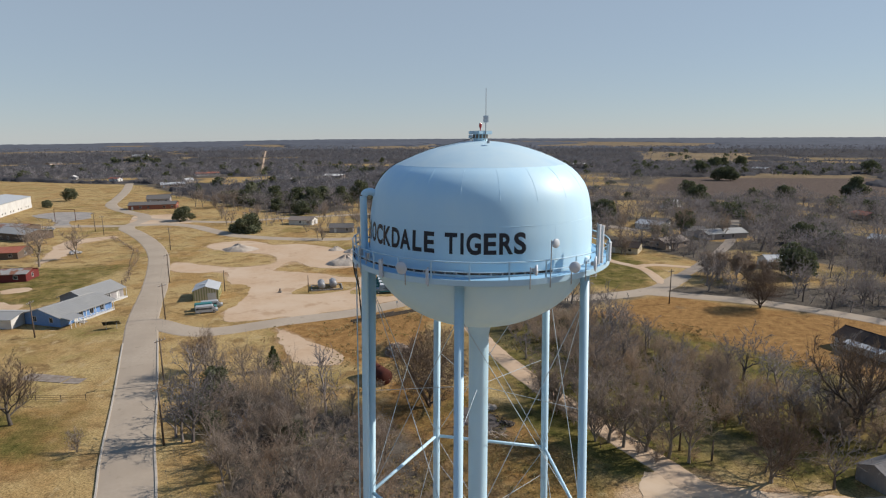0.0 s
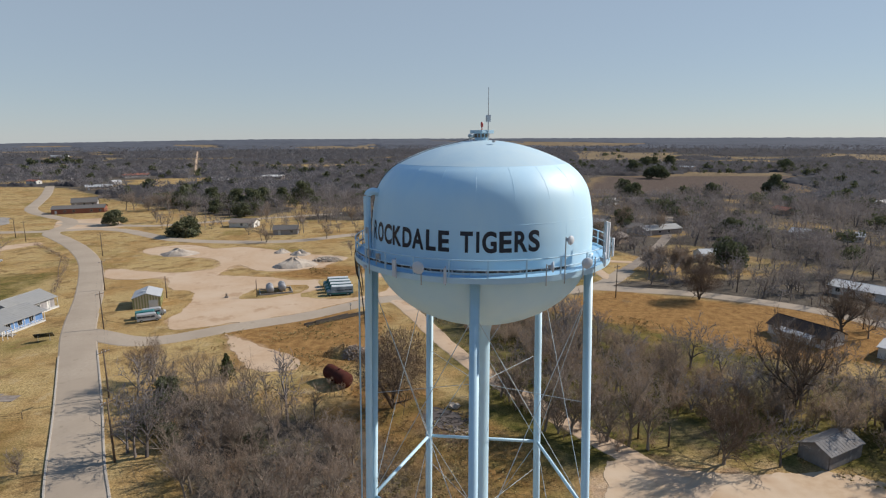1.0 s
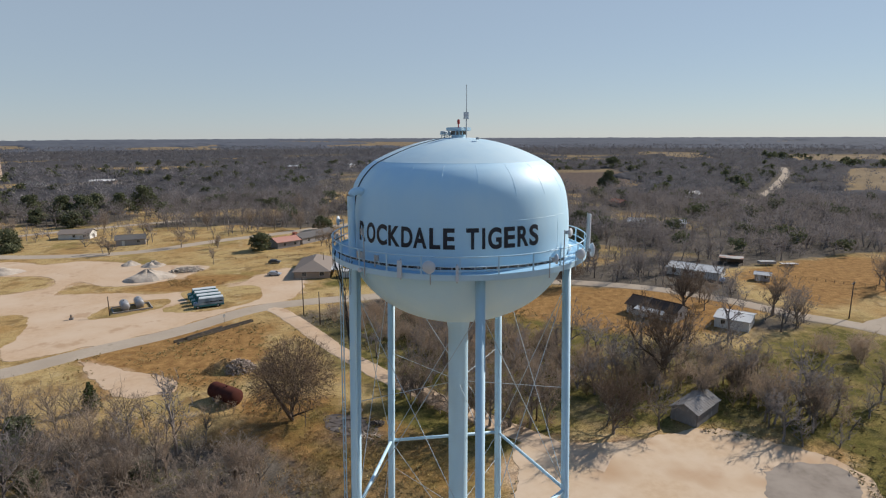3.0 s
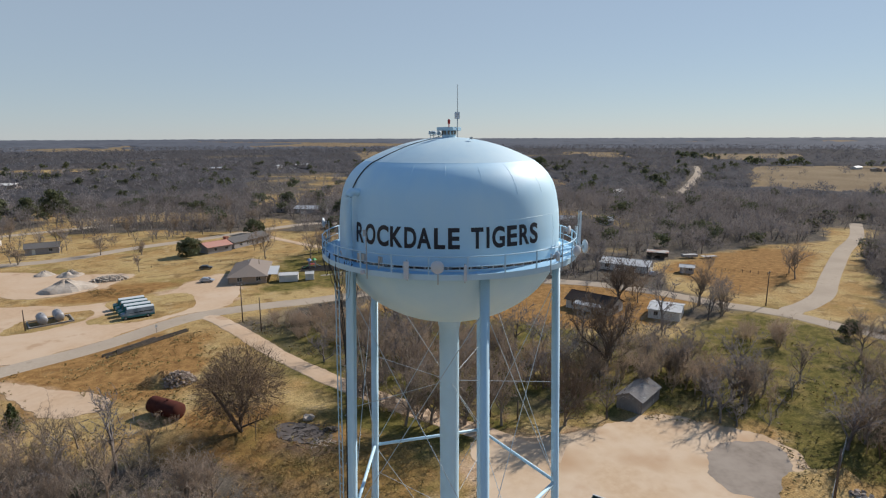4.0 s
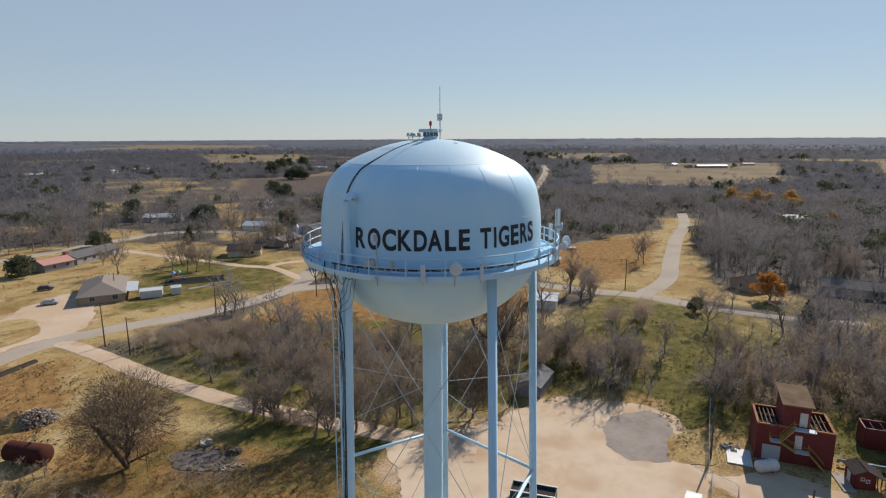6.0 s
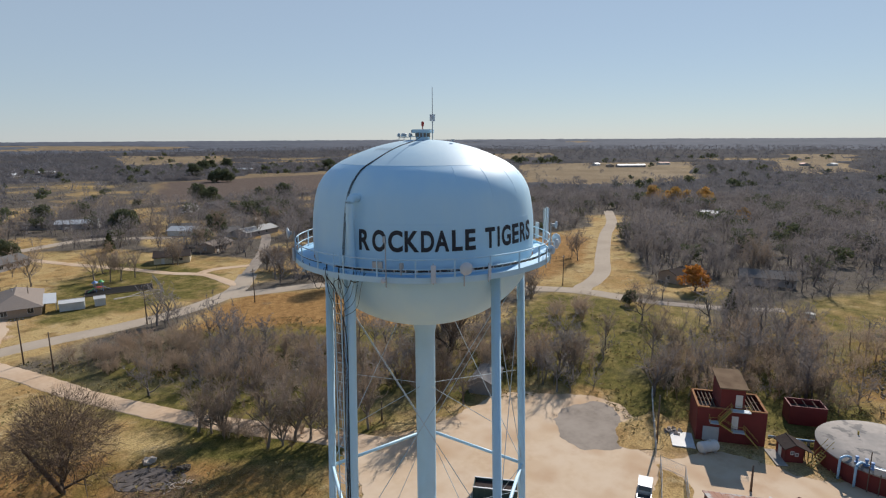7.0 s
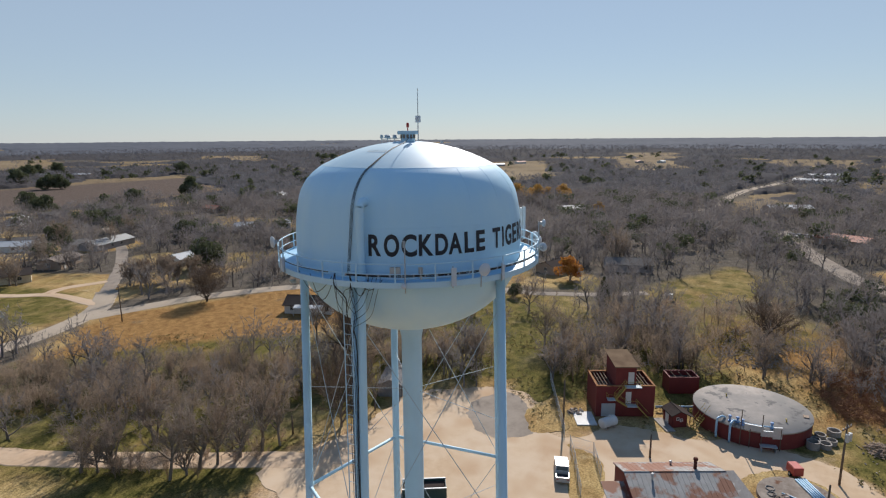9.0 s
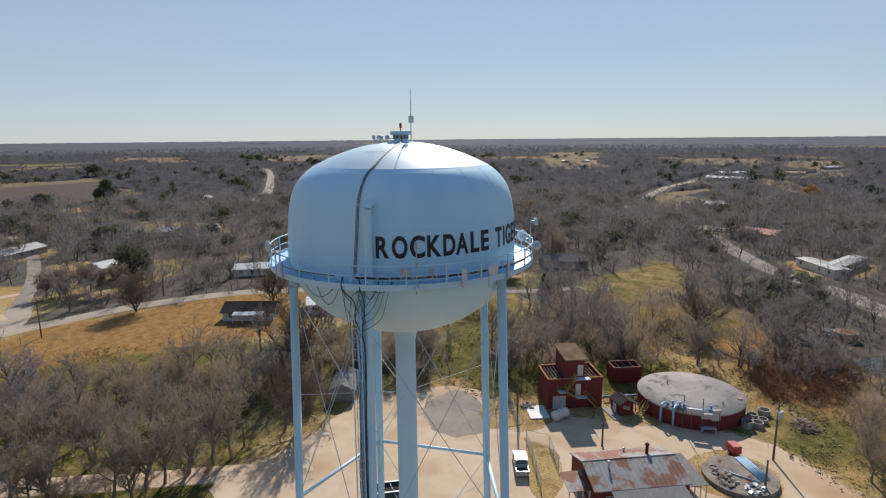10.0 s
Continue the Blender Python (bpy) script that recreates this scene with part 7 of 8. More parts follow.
for x, mm in ((-2.2, play_green), (2.4, blue_paint)):
    bm = bmesh.new()
    box(bm, -0.3, 0.3, -0.05, 0.05, -1.2, 1.2, Matrix.Translation((x, -0.4, 0.7)) @ Matrix.Rotation(radians(60 if x < 0 else -60), 4, "Y") @ Matrix.Rotation(radians(90), 4, "Z"))
    part("slide", bm, mm, t)
t = thing("path_loop", pose(41, 166, 0), "pale looping playground footpath", "path")
bm = bmesh.new()
sweep(bm, [(7 * math.cos(a), 2.4 * math.sin(2 * a) * 0.6 + 1.4 * math.sin(a), 0.0) for a in np.linspace(0, 2 * math.pi, 40)], 0.35, 4)
for v in bm.verts:
    v.co.z = min(0.06, max(0.0, v.co.z))
part("path", bm, concrete, t)
t = thing("road_sign", pose(-18.6, 125.2, 0, 0, 0, 30), "small dark road sign on a post", "sign")
bm = bmesh.new()
tube(bm, (0, 0, 0), (0, 0, 2.1), 0.05, n=6)
part("post", bm, wood_grey, t)
bm = bmesh.new()
box(bm, -0.3, 0.3, -0.06, -0.04, 1.4, 2.1)
part("plate", bm, galv, t)
t = thing("solar_panel", pose(-90.6, 106.3, 0, 0, 0, 200), "dark solar panel on a tilted stand", "solar panel")
bm = bmesh.new()
box(bm, -2.0, 2.0, -0.04, 0.04, -1.1, 1.1, pose(0, 0, 1.5, -50))
part("panel", bm, glass_dark, t)
for x in (-1.2, 1.2):
    bm = bmesh.new()
    tube(bm, (x, 0.3, 0), (x, 0.05, 1.5), 0.05, n=6)
    part("leg", bm, galv, t)
t = thing("well_pump", pose(-57.5, 141.5, 0), "small dark pump stand in a gravel yard", "pump")
bm = bmesh.new()
box(bm, -0.5, 0.5, -0.4, 0.4, 0, 0.5)
part("base", bm, concrete, t)
bm = bmesh.new()
lathe(bm, [(0, 0.5), (0.3, 0.5), (0.3, 1.2), (0.15, 1.4), (0, 1.5)], 10)
part("pump", bm, bark, t)
for x, y, r, h, mm in ((125, -50.7, 1.4, 2.6, skip_green), (127.5, -55.2, 2.4, 1.9, rust_coping), (150, 3, 1.2, 1.8, white_paint)):
    p = thing("storage_tank", pose(x, y, 0), "round upright storage tank among bare trees", "tank")
    bm = bmesh.new()
    lathe(bm, [(0, h + 0.15), (r * 0.6, h + 0.1), (r, h), (r, 0)], 24)
    part("shell", bm, mm, p)
    bm = bmesh.new()
    lathe(bm, [(r * 0.98, h - 0.02), (r + 0.05, h - 0.02), (r + 0.05, h + 0.05), (r * 0.98, h + 0.05)], 24)
    part("rim", bm, galv, p)
t = thing("goal_frame", pose(-234, 298.5, 0, 0, 0, -10), "tall brown steel entrance frame", "frame")
for x in (-7.2, 7.2):
    bm = bmesh.new()
    tube(bm, (x, 0, 0), (x, 0, 7.5), 0.15, n=8)
    part("post", bm, rust, t)
bm = bmesh.new()
tube(bm, (-7.2, 0, 7.4), (7.2, 0, 7.4), 0.15, n=8)
part("beam", bm, rust, t)

# ---- houses further off ----
def plain_house(x, y, az, L, W, wall_m, roof_m, label, h=2.7, r=1.6, name="house", category="house"):
    n = max(2, int(L / 4.5))
    ws = [(s, -L / 2 + L * (k + 0.5) / n, 1.2, 1.2, 1.0) for k in range(n) for s in "fb" if (k + (s == "b")) % 3]
    return house(name, x, y, az, L, W, h, r, wall_m, roof_m, label, category, 0.45, windows=tuple(ws) + (("l", 0, 1.1, 1.2, 1.0), ("r", 0, 1.1, 1.2, 1.0)), doors=(("f", -L / 2 + L * 0.5 / n, 1.0, 2.1),))


plain_house(-214, 362, 17, 30, 12, red_brick, grey_shingle, "long red brick building with a grey roof", 3.2, 1.6)
plain_house(-231, 402, 20, 16, 10, grey_wall, grey_shingle, "grey house with a steep shingle roof", 3.0, 2.6)
plain_house(-310, 335, 110, 60, 30, white_paint, metal_roof, "large white metal warehouse", 8.0, 2.0, "warehouse", "warehouse")
plain_house(-190, 196, 12, 16, 12, wood_grey, red_roof, "low shed with a rusty red roof", 2.8, 1.4, "barn", "barn")
plain_house(-216, 241, -20, 24, 14, wood_grey, grey_metal, "grey barn with a metal roof", 3.6, 1.6, "barn", "barn")
plain_house(-157, 158, 12, 13, 9, red_paint, rusty_roof, "dark red barn with a rusty roof", 2.8, 1.0, "barn", "barn")
plain_house(-236, 262, -10, 20, 12, wood_grey, rusty_roof, "shed with a rusty metal roof", 3.0, 1.2, "barn", "barn")
plain_house(-89, 288, -10, 14, 8, white_paint, tan_shingle, "white bungalow with a tan roof")
plain_house(-61.5, 261, 5, 12, 7, grey_wall, grey_shingle, "pale grey cottage by a lane")
plain_house(74, 340, -38, 22, 10, grey_wall, metal_roof, "ranch house with a pale metal roof")
plain_house(59, 352, -45, 15, 10, grey_wall, grey_shingle, "grey house behind trees")
plain_house(107, 281, -38, 15, 9, white_paint, grey_shingle, "white house with a grey roof")
plain_house(70, 209, -27, 13, 10, cream_paint, dark_shingle, "cream house with a brown roof and bare yard trees")
plain_house(102, 270, -53, 14, 9, white_paint, metal_roof, "white house with a bright metal roof")
plain_house(116, 250, 0, 9, 8, white_paint, grey_shingle, "small white house with a grey roof")
plain_house(126, 243, 16, 22, 10, grey_wall, grey_metal, "long grey house in the trees")
plain_house(93, 220, 32, 15, 9, tan_brick, tan_shingle, "tan brick house with a tan roof")
plain_house(191, 222, -55, 14, 9, white_paint, metal_roof, "white metal-roofed house among bare trees")
plain_house(118, 180, 0, 9, 8, white_paint, metal_roof, "white cabin with a pale roof among trees")
plain_house(206, 212, -32, 7, 6, white_paint, metal_roof, "small white shed among bare trees")
plain_house(312, 287, -17, 14, 9, white_paint, metal_roof, "white house with a bright roof far in the woods")
plain_house(325, 331, 0, 12, 9, white_paint, metal_roof, "far white house in the woods")
plain_house(186, 22, -70, 16, 10, grey_wall, grey_shingle, "grey house hidden by bare trees")
plain_house(172, 44, -22, 14, 9, tan_brick, dark_shingle, "brown house beside an orange tree")
plain_house(276, -54, -120, 20, 12, tan_brick, red_roof, "long building with a faded red roof", 3.2, 1.6)
plain_house(206.6, -66.5, 23, 20.3, 6, white_paint, grey_metal, "low white storage shed", 2.8, 0.3, "storage_shed", "shed")
house("storage_shed", 214.4, -75.2, -31, 25, 6, 2.8, 0.3, white_paint, grey_metal, "long white storage shed with dark doors", "shed", 0.2, doors=tuple(("f", -10.4 + 3.5 * k, 2.5, 2.3) for k in range(7)), door_m=glass_dark)
plain_house(745, -85, -76, 40, 20, white_paint, metal_roof, "distant pale metal building", 4, 1.5, "warehouse", "warehouse")
FAR_HOUSES = [(-871, 1539, 40), (-765, 1044, 24), (-464, 650, 16), (-395, 621, 14), (-289, 541, 22), (-301, 600, 12), (-211, 659, 30), (-151, 666, 24), (-330, 716, 30), (393, 819, 24), (424, 788, 22), (170, 370, 16), (146, 364, 15), (236, 305, 14), (878, 383, 46), (888, 450, 18), (541, 411, 22), (336, 87, 18), (988, 373, 20), (67, 897, 26), (156, 910, 24), (168, 861, 20), (204, 941, 20), (1078, 175, 24), (664, -73, 46), (396, -36, 26), (310, 283, 16), (327, 332, 14), (781, -150, 30), (926, -222, 24), (1100, 140, 20), (860, 410, 20)]
for k, (x, y, L) in enumerate(FAR_HOUSES):
    roof, said = ((metal_roof, "pale metal"), (grey_shingle, "grey"), (white_paint, "white"), (red_roof, "faded red"), (metal_roof, "pale metal"))[k % 5]
    plain_house(x, y, 20 + 47 * k % 180, L, L * 0.5 if L < 30 else 12, (white_paint, tan_brick, grey_wall)[k % 3], roof, "distant house with a " + said + " roof among bare trees", 3.0, 1.6)
plain_house(152, 110.5, -50, 4.5, 3.5, grey_wall, metal_roof, "small grey garden shed", 2.2, 0.6, "shed", "shed")
for k, (x, y, az) in enumerate(((173, 127.5, -20), (180, 124, -20))):
    p = thing("trailer", pose(x, y, 0, 0, 0, az), "grey flat farm trailer in dry grass", "trailer")
    bm = bmesh.new()
    box(bm, -3, 3, -1.1, 1.1, 0.6, 0.85 + 0.7 * (k == 0))
    part("bed", bm, tank_grey, p)
    wheels(p, (-0.6, 0.6), 2.0, 0.4)

for x, y, L, W, az in ((-86, 75.5, 10, 3.2, -8), (-79, 74.2, 3.5, 2.6, -4), (-62, 33, 5, 1.2, 40)):
    p = thing("concrete_slab", pose(x, y, 0, 0, 0, az), "cracked flat concrete slab sunk in grass", "slab")
    for k in range(3 if L > 6 else 1):
        n = 3 if L > 6 else 1
        bm = bmesh.new()
        box(bm, -L / 2 + L * k / n + 0.03, -L / 2 + L * (k + 1) / n - 0.03, -W / 2, W / 2, -0.1, 0.03 + 0.02 * (k % 2))
        part("slab", bm, rubble_stone, p)

# ---- trees ----
def unit(v):
    return v / (np.linalg.norm(v) + 1e-9)


def grow(rng, height, spread, trunk=0.2, limbs=7, subs=5, ends=4, twigs=13, width=0.028, stem=0.28, upward=1.0):
    """A bare tree: (limb segments, twig segments), each a row of two places and two radii."""
    segs, tw = [], []
    up = np.array([0, 0, 1.0])

    def arm(p, d, length, r, n, bend, wob):
        pts, rs = [p], [r]
        for k in range(n):
            d = unit(d + rng.normal(0, wob, 3) + up * bend)
            p = p + d * length / n
            pts.append(p)
            rs.append(r * (1 - 0.72 * (k + 1) / n))
        for a, b, ra, rb in zip(pts, pts[1:], rs, rs[1:]):
            segs.append((a, b, ra, rb))
        return pts, rs, d

    pts, rs, d = arm(np.zeros(3), up + rng.normal(0, 0.06, 3), height * (stem + 0.25), trunk, 4, 0.1, 0.08)
    for k in range(limbs):
        f = stem + (1 - stem) * (k + rng.random() * 0.7) / limbs
        i = min(int(f * 4 * 0.999), 3)
        p = pts[i] + (pts[i + 1] - pts[i]) * (f * 4 - i)
        az = 2.4 * k + rng.random()
        lift = 0.8 + 0.95 * f
        d1 = unit(np.array([math.cos(az), math.sin(az), upward * lift * rng.uniform(0.7, 1.25)]))
        l1 = spread * rng.uniform(0.75, 1.15) * (1.15 - 0.3 * f)
        p1, r1, _ = arm(p, d1, l1, trunk * 0.55 * (1.1 - 0.5 * f), 4, 0.05, 0.2)
        for j in range(subs):
            i1 = min(1 + j * 4 // subs, 4)
            base = p1[i1]
            d2 = unit(p1[i1] - p1[i1 - 1] + rng.normal(0, 0.5, 3) + up * 0.4 * upward)
            l2 = spread * rng.uniform(0.35, 0.6)
            p2, r2, _ = arm(base, d2, l2, max(r1[i1] * 0.7, 0.02), 3, 0.04, 0.22)
            for e in range(ends):
                i2 = 1 + e * 3 // ends
                d3 = unit(p2[i2] - p2[i2 - 1] + rng.normal(0, 0.55, 3) + up * 0.35)
                l3 = spread * rng.uniform(0.16, 0.36)
                q = p2[i2] + d3 * l3
                tw.append((p2[i2], q, width, width * 0.4))
                for t in range(twigs):
                    b = p2[i2] + (q - p2[i2]) * rng.uniform(0.1, 1.0)
                    d4 = unit(d3 + rng.normal(0, 0.65, 3) + up * 0.35)
                    tw.append((b, b + d4 * spread * rng.uniform(0.1, 0.26), width * 0.55, 0.0))
    return segs, tw


def limbs_to_mesh(segs, big=4):
    V, T = [], []
    for a, b, ra, rb in segs:
        n = big if ra > 0.06 else 3
        d = unit(b - a)
        s = unit(np.cross(d, [0.31, 0.17, 0.93] if abs(d[2]) < 0.9 else [1, 0, 0]))
        u = np.cross(s, d)
        o = len(V)
        for c, r in ((a, ra), (b, rb)):
            for k in range(n):
                t = 2 * math.pi * k / n
                V.append(c + r * (math.cos(t) * s + math.sin(t) * u))
        for k in range(n):
            k1 = (k + 1) % n
            T += [(o + k, o + k1, o + n + k1), (o + k, o + n + k1, o + n + k)]
    return np.array(V), np.array(T)


def twigs_to_mesh(rng, tw):
    a, b = np.array([t[0] for t in tw]), np.array([t[1] for t in tw])
    w = np.array([t[2] for t in tw])[:, None]
    side = np.cross(b - a, rng.normal(0, 1, a.shape))
    side /= np.linalg.norm(side, axis=1, keepdims=True) + 1e-9
    V = np.stack([a - side * w, a + side * w, b], 1).reshape(-1, 3)
    return V, np.arange(len(V)).reshape(-1, 3)


def slips_to_mesh(rng, tw, centre):
    """Twigs that spread over a crown's outside, as fine sprays do."""
    a, b = np.array([t[0] for t in tw]), np.array([t[1] for t in tw])
    w = np.array([t[2] for t in tw])[:, None]
    out = (a + b) / 2 - centre
    out /= np.linalg.norm(out, axis=1, keepdims=True) + 1e-9
    side = np.cross(b - a, out + rng.normal(0, 0.6, a.shape))
    side /= np.linalg.norm(side, axis=1, keepdims=True) + 1e-9
    V = np.stack([a - side * w, a + side * w, b], 1).reshape(-1, 3)
    return V, np.arange(len(V)).reshape(-1, 3)


def leaf_cloud(rng, blobs, count, size):
    """Leaves scattered through rounded clumps: rows of (centre, radii)."""
    c = np.array([b[0] for b in blobs])
    r = np.array([b[1] for b in blobs])
    k = rng.integers(0, len(blobs), count)
    d = rng.normal(0, 1, (count, 3))
    d /= np.linalg.norm(d, axis=1, keepdims=True)
    p = c[k] + d * r[k] * rng.uniform(0.55, 1.05, (count, 1))
    e1 = rng.normal(0, 1, (count, 3))
    e2 = np.cross(d + rng.normal(0, 0.5, d.shape), e1)
    e1 /= np.linalg.norm(e1, axis=1, keepdims=True)
    e2 /= np.linalg.norm(e2, axis=1, keepdims=True) + 1e-9
    s = size * rng.uniform(0.6, 1.3, (count, 1))
    V = np.stack([p - e1 * s, p + e1 * s * 0.6 + e2 * s, p + e1 * s * 0.7 - e2 * s * 0.8], 1).reshape(-1, 3)
    return V, np.arange(len(V)).reshape(-1, 3)


def tree_thing(name, m, trunk_mesh, crown_mesh, label, category="tree", group=""):
    t = thing(name, m, label, category, group)
    part("trunk", trunk_mesh, None, t)
    part("crown", crown_mesh, None, t)
    return t


def bare_kind(seed, height, spread, wood_=None, spray=None, **k):
    rng = np.random.default_rng(seed)
    segs, tw = grow(rng, height, spread, **k)
    return (tri_mesh("trunk", *limbs_to_mesh(segs), wood_ or bark), tri_mesh("crown", *twigs_to_mesh(rng, tw), spray or twig))


def leafy_kind(seed, height, spread, material, count=1500, size=0.28, low=0.25):
    rng = np.random.default_rng(seed)
    segs, _ = grow(rng, height * 0.75, spread * 0.7, trunk=0.3, limbs=7, subs=3, ends=1, twigs=0, stem=0.2)
    blobs = []
    for k in range(16):
        a, f = 2.4 * k + rng.random(), rng.uniform(0, 1)
        z = height * (low + (0.9 - low) * f)
        rr = spread * math.sqrt(max(0.05, 1 - (2 * f - 0.75) ** 2 / 1.6)) * rng.uniform(0.35, 0.75)
        blobs.append((np.array([rr * math.cos(a), rr * math.sin(a), z]), np.array([1, 1, 0.8]) * spread * rng.uniform(0.28, 0.45)))
    return (tri_mesh("trunk", *limbs_to_mesh(segs), bark), tri_mesh("crown", *leaf_cloud(rng, blobs, count, size), material))


def cedar_kind(seed, height, spread, material):
    rng = np.random.default_rng(seed)
    blobs = []
    for k in range(20):
        f = k / 19
        a = 2.4 * k
        rr = spread * (1 - f) ** 0.8 * 0.6
        blobs.append((np.array([rr * math.cos(a), rr * math.sin(a), height * (0.12 + 0.8 * f)]), np.array([1, 1, 1.3]) * (spread * 0.42 * (1 - f) + 0.25)))
    V, T = limbs_to_mesh([(np.zeros(3), np.array([0, 0, height * 0.9]), 0.18, 0.03)])
    return (tri_mesh("trunk", V, T, bark), tri_mesh("crown", *leaf_cloud(rng, blobs, 1100, 0.26), material))


BARE = [bare_kind(11, 7.0, 3.6), bare_kind(12, 8.0, 3.2, limbs=8), bare_kind(13, 6.5, 4.0, subs=6), bare_kind(14, 7.5, 3.0, stem=0.4), bare_kind(15, 6.0, 3.4, stem=0.12, limbs=9)]
TALL = [bare_kind(16, 9.5, 3.4, trunk=0.2, limbs=8, subs=5, ends=4, twigs=6, width=0.02, stem=0.22), bare_kind(17, 10.5, 3.2, trunk=0.2, limbs=9, subs=5, ends=4, twigs=6, width=0.02, stem=0.3), bare_kind(18, 8.5, 4.0, trunk=0.2, limbs=9, subs=5, ends=4, twigs=6, width=0.02, stem=0.12)]
OAK = [bare_kind(21, 9.0, 5.2, bark_dark, twig_brown, trunk=0.34, limbs=8, subs=7, ends=5, width=0.04), bare_kind(22, 8.5, 5.6, bark_dark, twig_brown, trunk=0.34, limbs=8, subs=7, ends=5, width=0.04)]
DENSE = [bare_kind(31, 5.6, 2.7, limbs=10, subs=6, ends=5, twigs=10, width=0.06)]
LIVE_OAK = [leafy_kind(41, 6.4, 4.8, leaf_green, 3000, 0.3, 0.12), leafy_kind(42, 7.6, 4.2, leaf_green, 2800, 0.3, 0.14)]
CEDAR = [cedar_kind(51, 7.0, 2.4, leaf_cedar), cedar_kind(52, 5.0, 1.9, leaf_cedar)]
ORANGE = [leafy_kind(61, 6.0, 3.4, leaf_orange, 2200, 0.26)]
FIRST = {}


def plant(kinds, name, x, y, scale, label, seed, category="tree", group=""):
    """One tree of one of the kinds; the first of each is built, the others are copies of it."""
    rng = random.Random(seed)
    i = rng.randrange(len(kinds))
    m = Matrix.LocRotScale((x, y, 0), Euler((0, 0, rng.uniform(0, 6.28))), (scale, scale, scale * rng.uniform(0.9, 1.12)))
    key = (id(kinds), i, label)
    if key in FIRST:
        return copy_thing(FIRST[key], m @ Matrix.Diagonal([1 / s for s in FIRST[key].scale] + [1]))
    FIRST[key] = tree_thing(name, m, *kinds[i], label, category, group)
    return FIRST[key]


# ---- woods ----
STANDING = [o for o in scene.objects if o.type == "EMPTY" and o.parent is None and o.name not in ("water_tower",) and o.get("category") not in ("fence", "power line", "utility pole")]


def free(x, y, margin=2.0):
    ok = np.ones(len(x), bool)
    for o in STANDING:
        reach = 9.0 if o.get("category") in ("house", "shed", "barn", "workshop", "building", "reservoir", "warehouse") else 4.0
        ok &= np.hypot(x - o.matrix_world[0][3], y - o.matrix_world[1][3]) > reach
    for c in CLEAR:
        ok &= ~inside(x, y, c)
    for r in ROADS:
        ok &= near_line(x, y, r[4]) > r[1] / 2 + margin
    return ok


def wood_kind(seed, height, spread, count, width, low=0.25, stems=1, stray=0.6, span=1.0):
    """A lighter tree for a wood, its rounded crown full of twigs: arrays of places and triangles."""
    rng = np.random.default_rng(seed)
    segs, lean = [], []
    for s in range(stems):
        base = np.array([*rng.normal(0, 0.25 * (stems > 1), 2), 0.0])
        top = base + np.array([*rng.normal(0, 0.12 * height, 2), height * 0.6])
        segs.append((base, top, 0.03 * height / stems ** 0.5, 0.015 * height / stems ** 0.5))
        for k in range(8):
            p = base + (top - base) * rng.uniform(0.3, 1.0)
            a = 2.4 * k + rng.random()
            q = p + np.array([math.cos(a) * spread * 0.8, math.sin(a) * spread * 0.8, height * rng.uniform(0.12, 0.4)]) * rng.uniform(0.6, 1.1)
            lean.append((p, q, max(0.05, width * 0.7), 0))
    c = np.array([0, 0, height * (low + 1) / 2])
    rad = np.array([spread, spread, height * (1 - low) / 2])
    lobes = [(unit(rng.normal(0, 1, 3)), rng.uniform(0.75, 1.15)) for _ in range(7)]
    for k in range(count):
        d = unit(rng.normal(0, 1, 3))
        reach = max(s * (0.55 + 0.45 * float(d @ l)) for l, s in lobes)
        p = c + d * rad * reach * rng.random() ** 0.45
        w = unit(d + np.array([0, 0, 0.6]) + rng.normal(0, stray, 3))
        lean.append((p, p + w * spread * span * rng.uniform(0.22, 0.5), width * rng.uniform(0.5, 1.2), 0))
    V1, T1 = limbs_to_mesh(segs, 3)
    V2, T2 = slips_to_mesh(rng, lean, c)
    return np.concatenate([V1, V2]), np.concatenate([T1, T2 + len(V1)])


def far_kind(seed, height, spread, count, width):
    """A tree seen from far off: a lumpy crown of broad sprays of twigs."""
    rng = np.random.default_rng(seed)
    c = np.array([*rng.normal(0, 0.1 * spread, 2), height * 0.5])
    rad = np.array([spread * 0.8, spread * 0.8, height * 0.42])
    lobes = [(unit(rng.normal(0, 1, 3) + np.array([0, 0, 0.3])), rng.uniform(0.7, 1.2)) for _ in range(5)]
    tw = []
    for k in range(count):
        d = unit(rng.normal(0, 1, 3) + np.array([0, 0, 0.35]))
        p = c + d * rad * max(q * (0.5 + 0.5 * float(d @ l)) for l, q in lobes) * rng.random() ** 0.4
        w = unit(d + np.array([0, 0, 0.5]) + rng.normal(0, 0.7, 3))
        tw.append((p, p + w * spread * rng.uniform(0.25, 0.55), width * rng.uniform(0.6, 1.3)))
    return slips_to_mesh(rng, tw, c)


def brush_kind(seed, height, spread, width, **k):
    """A bare tree light enough for a thicket: thick limbs round, thin ones as slips."""
    rng = np.random.default_rng(seed)
    segs, tw = grow(rng, height, spread, width=width, **k)
    V1, T1 = limbs_to_mesh([s for s in segs if s[2] > 0.07], 3)
    V2, T2 = twigs_to_mesh(rng, [(a, b, max(ra, width), rb) for a, b, ra, rb in segs if ra <= 0.07] + tw)
    return np.concatenate([V1, V2]), np.concatenate([T1, T2 + len(V1)])


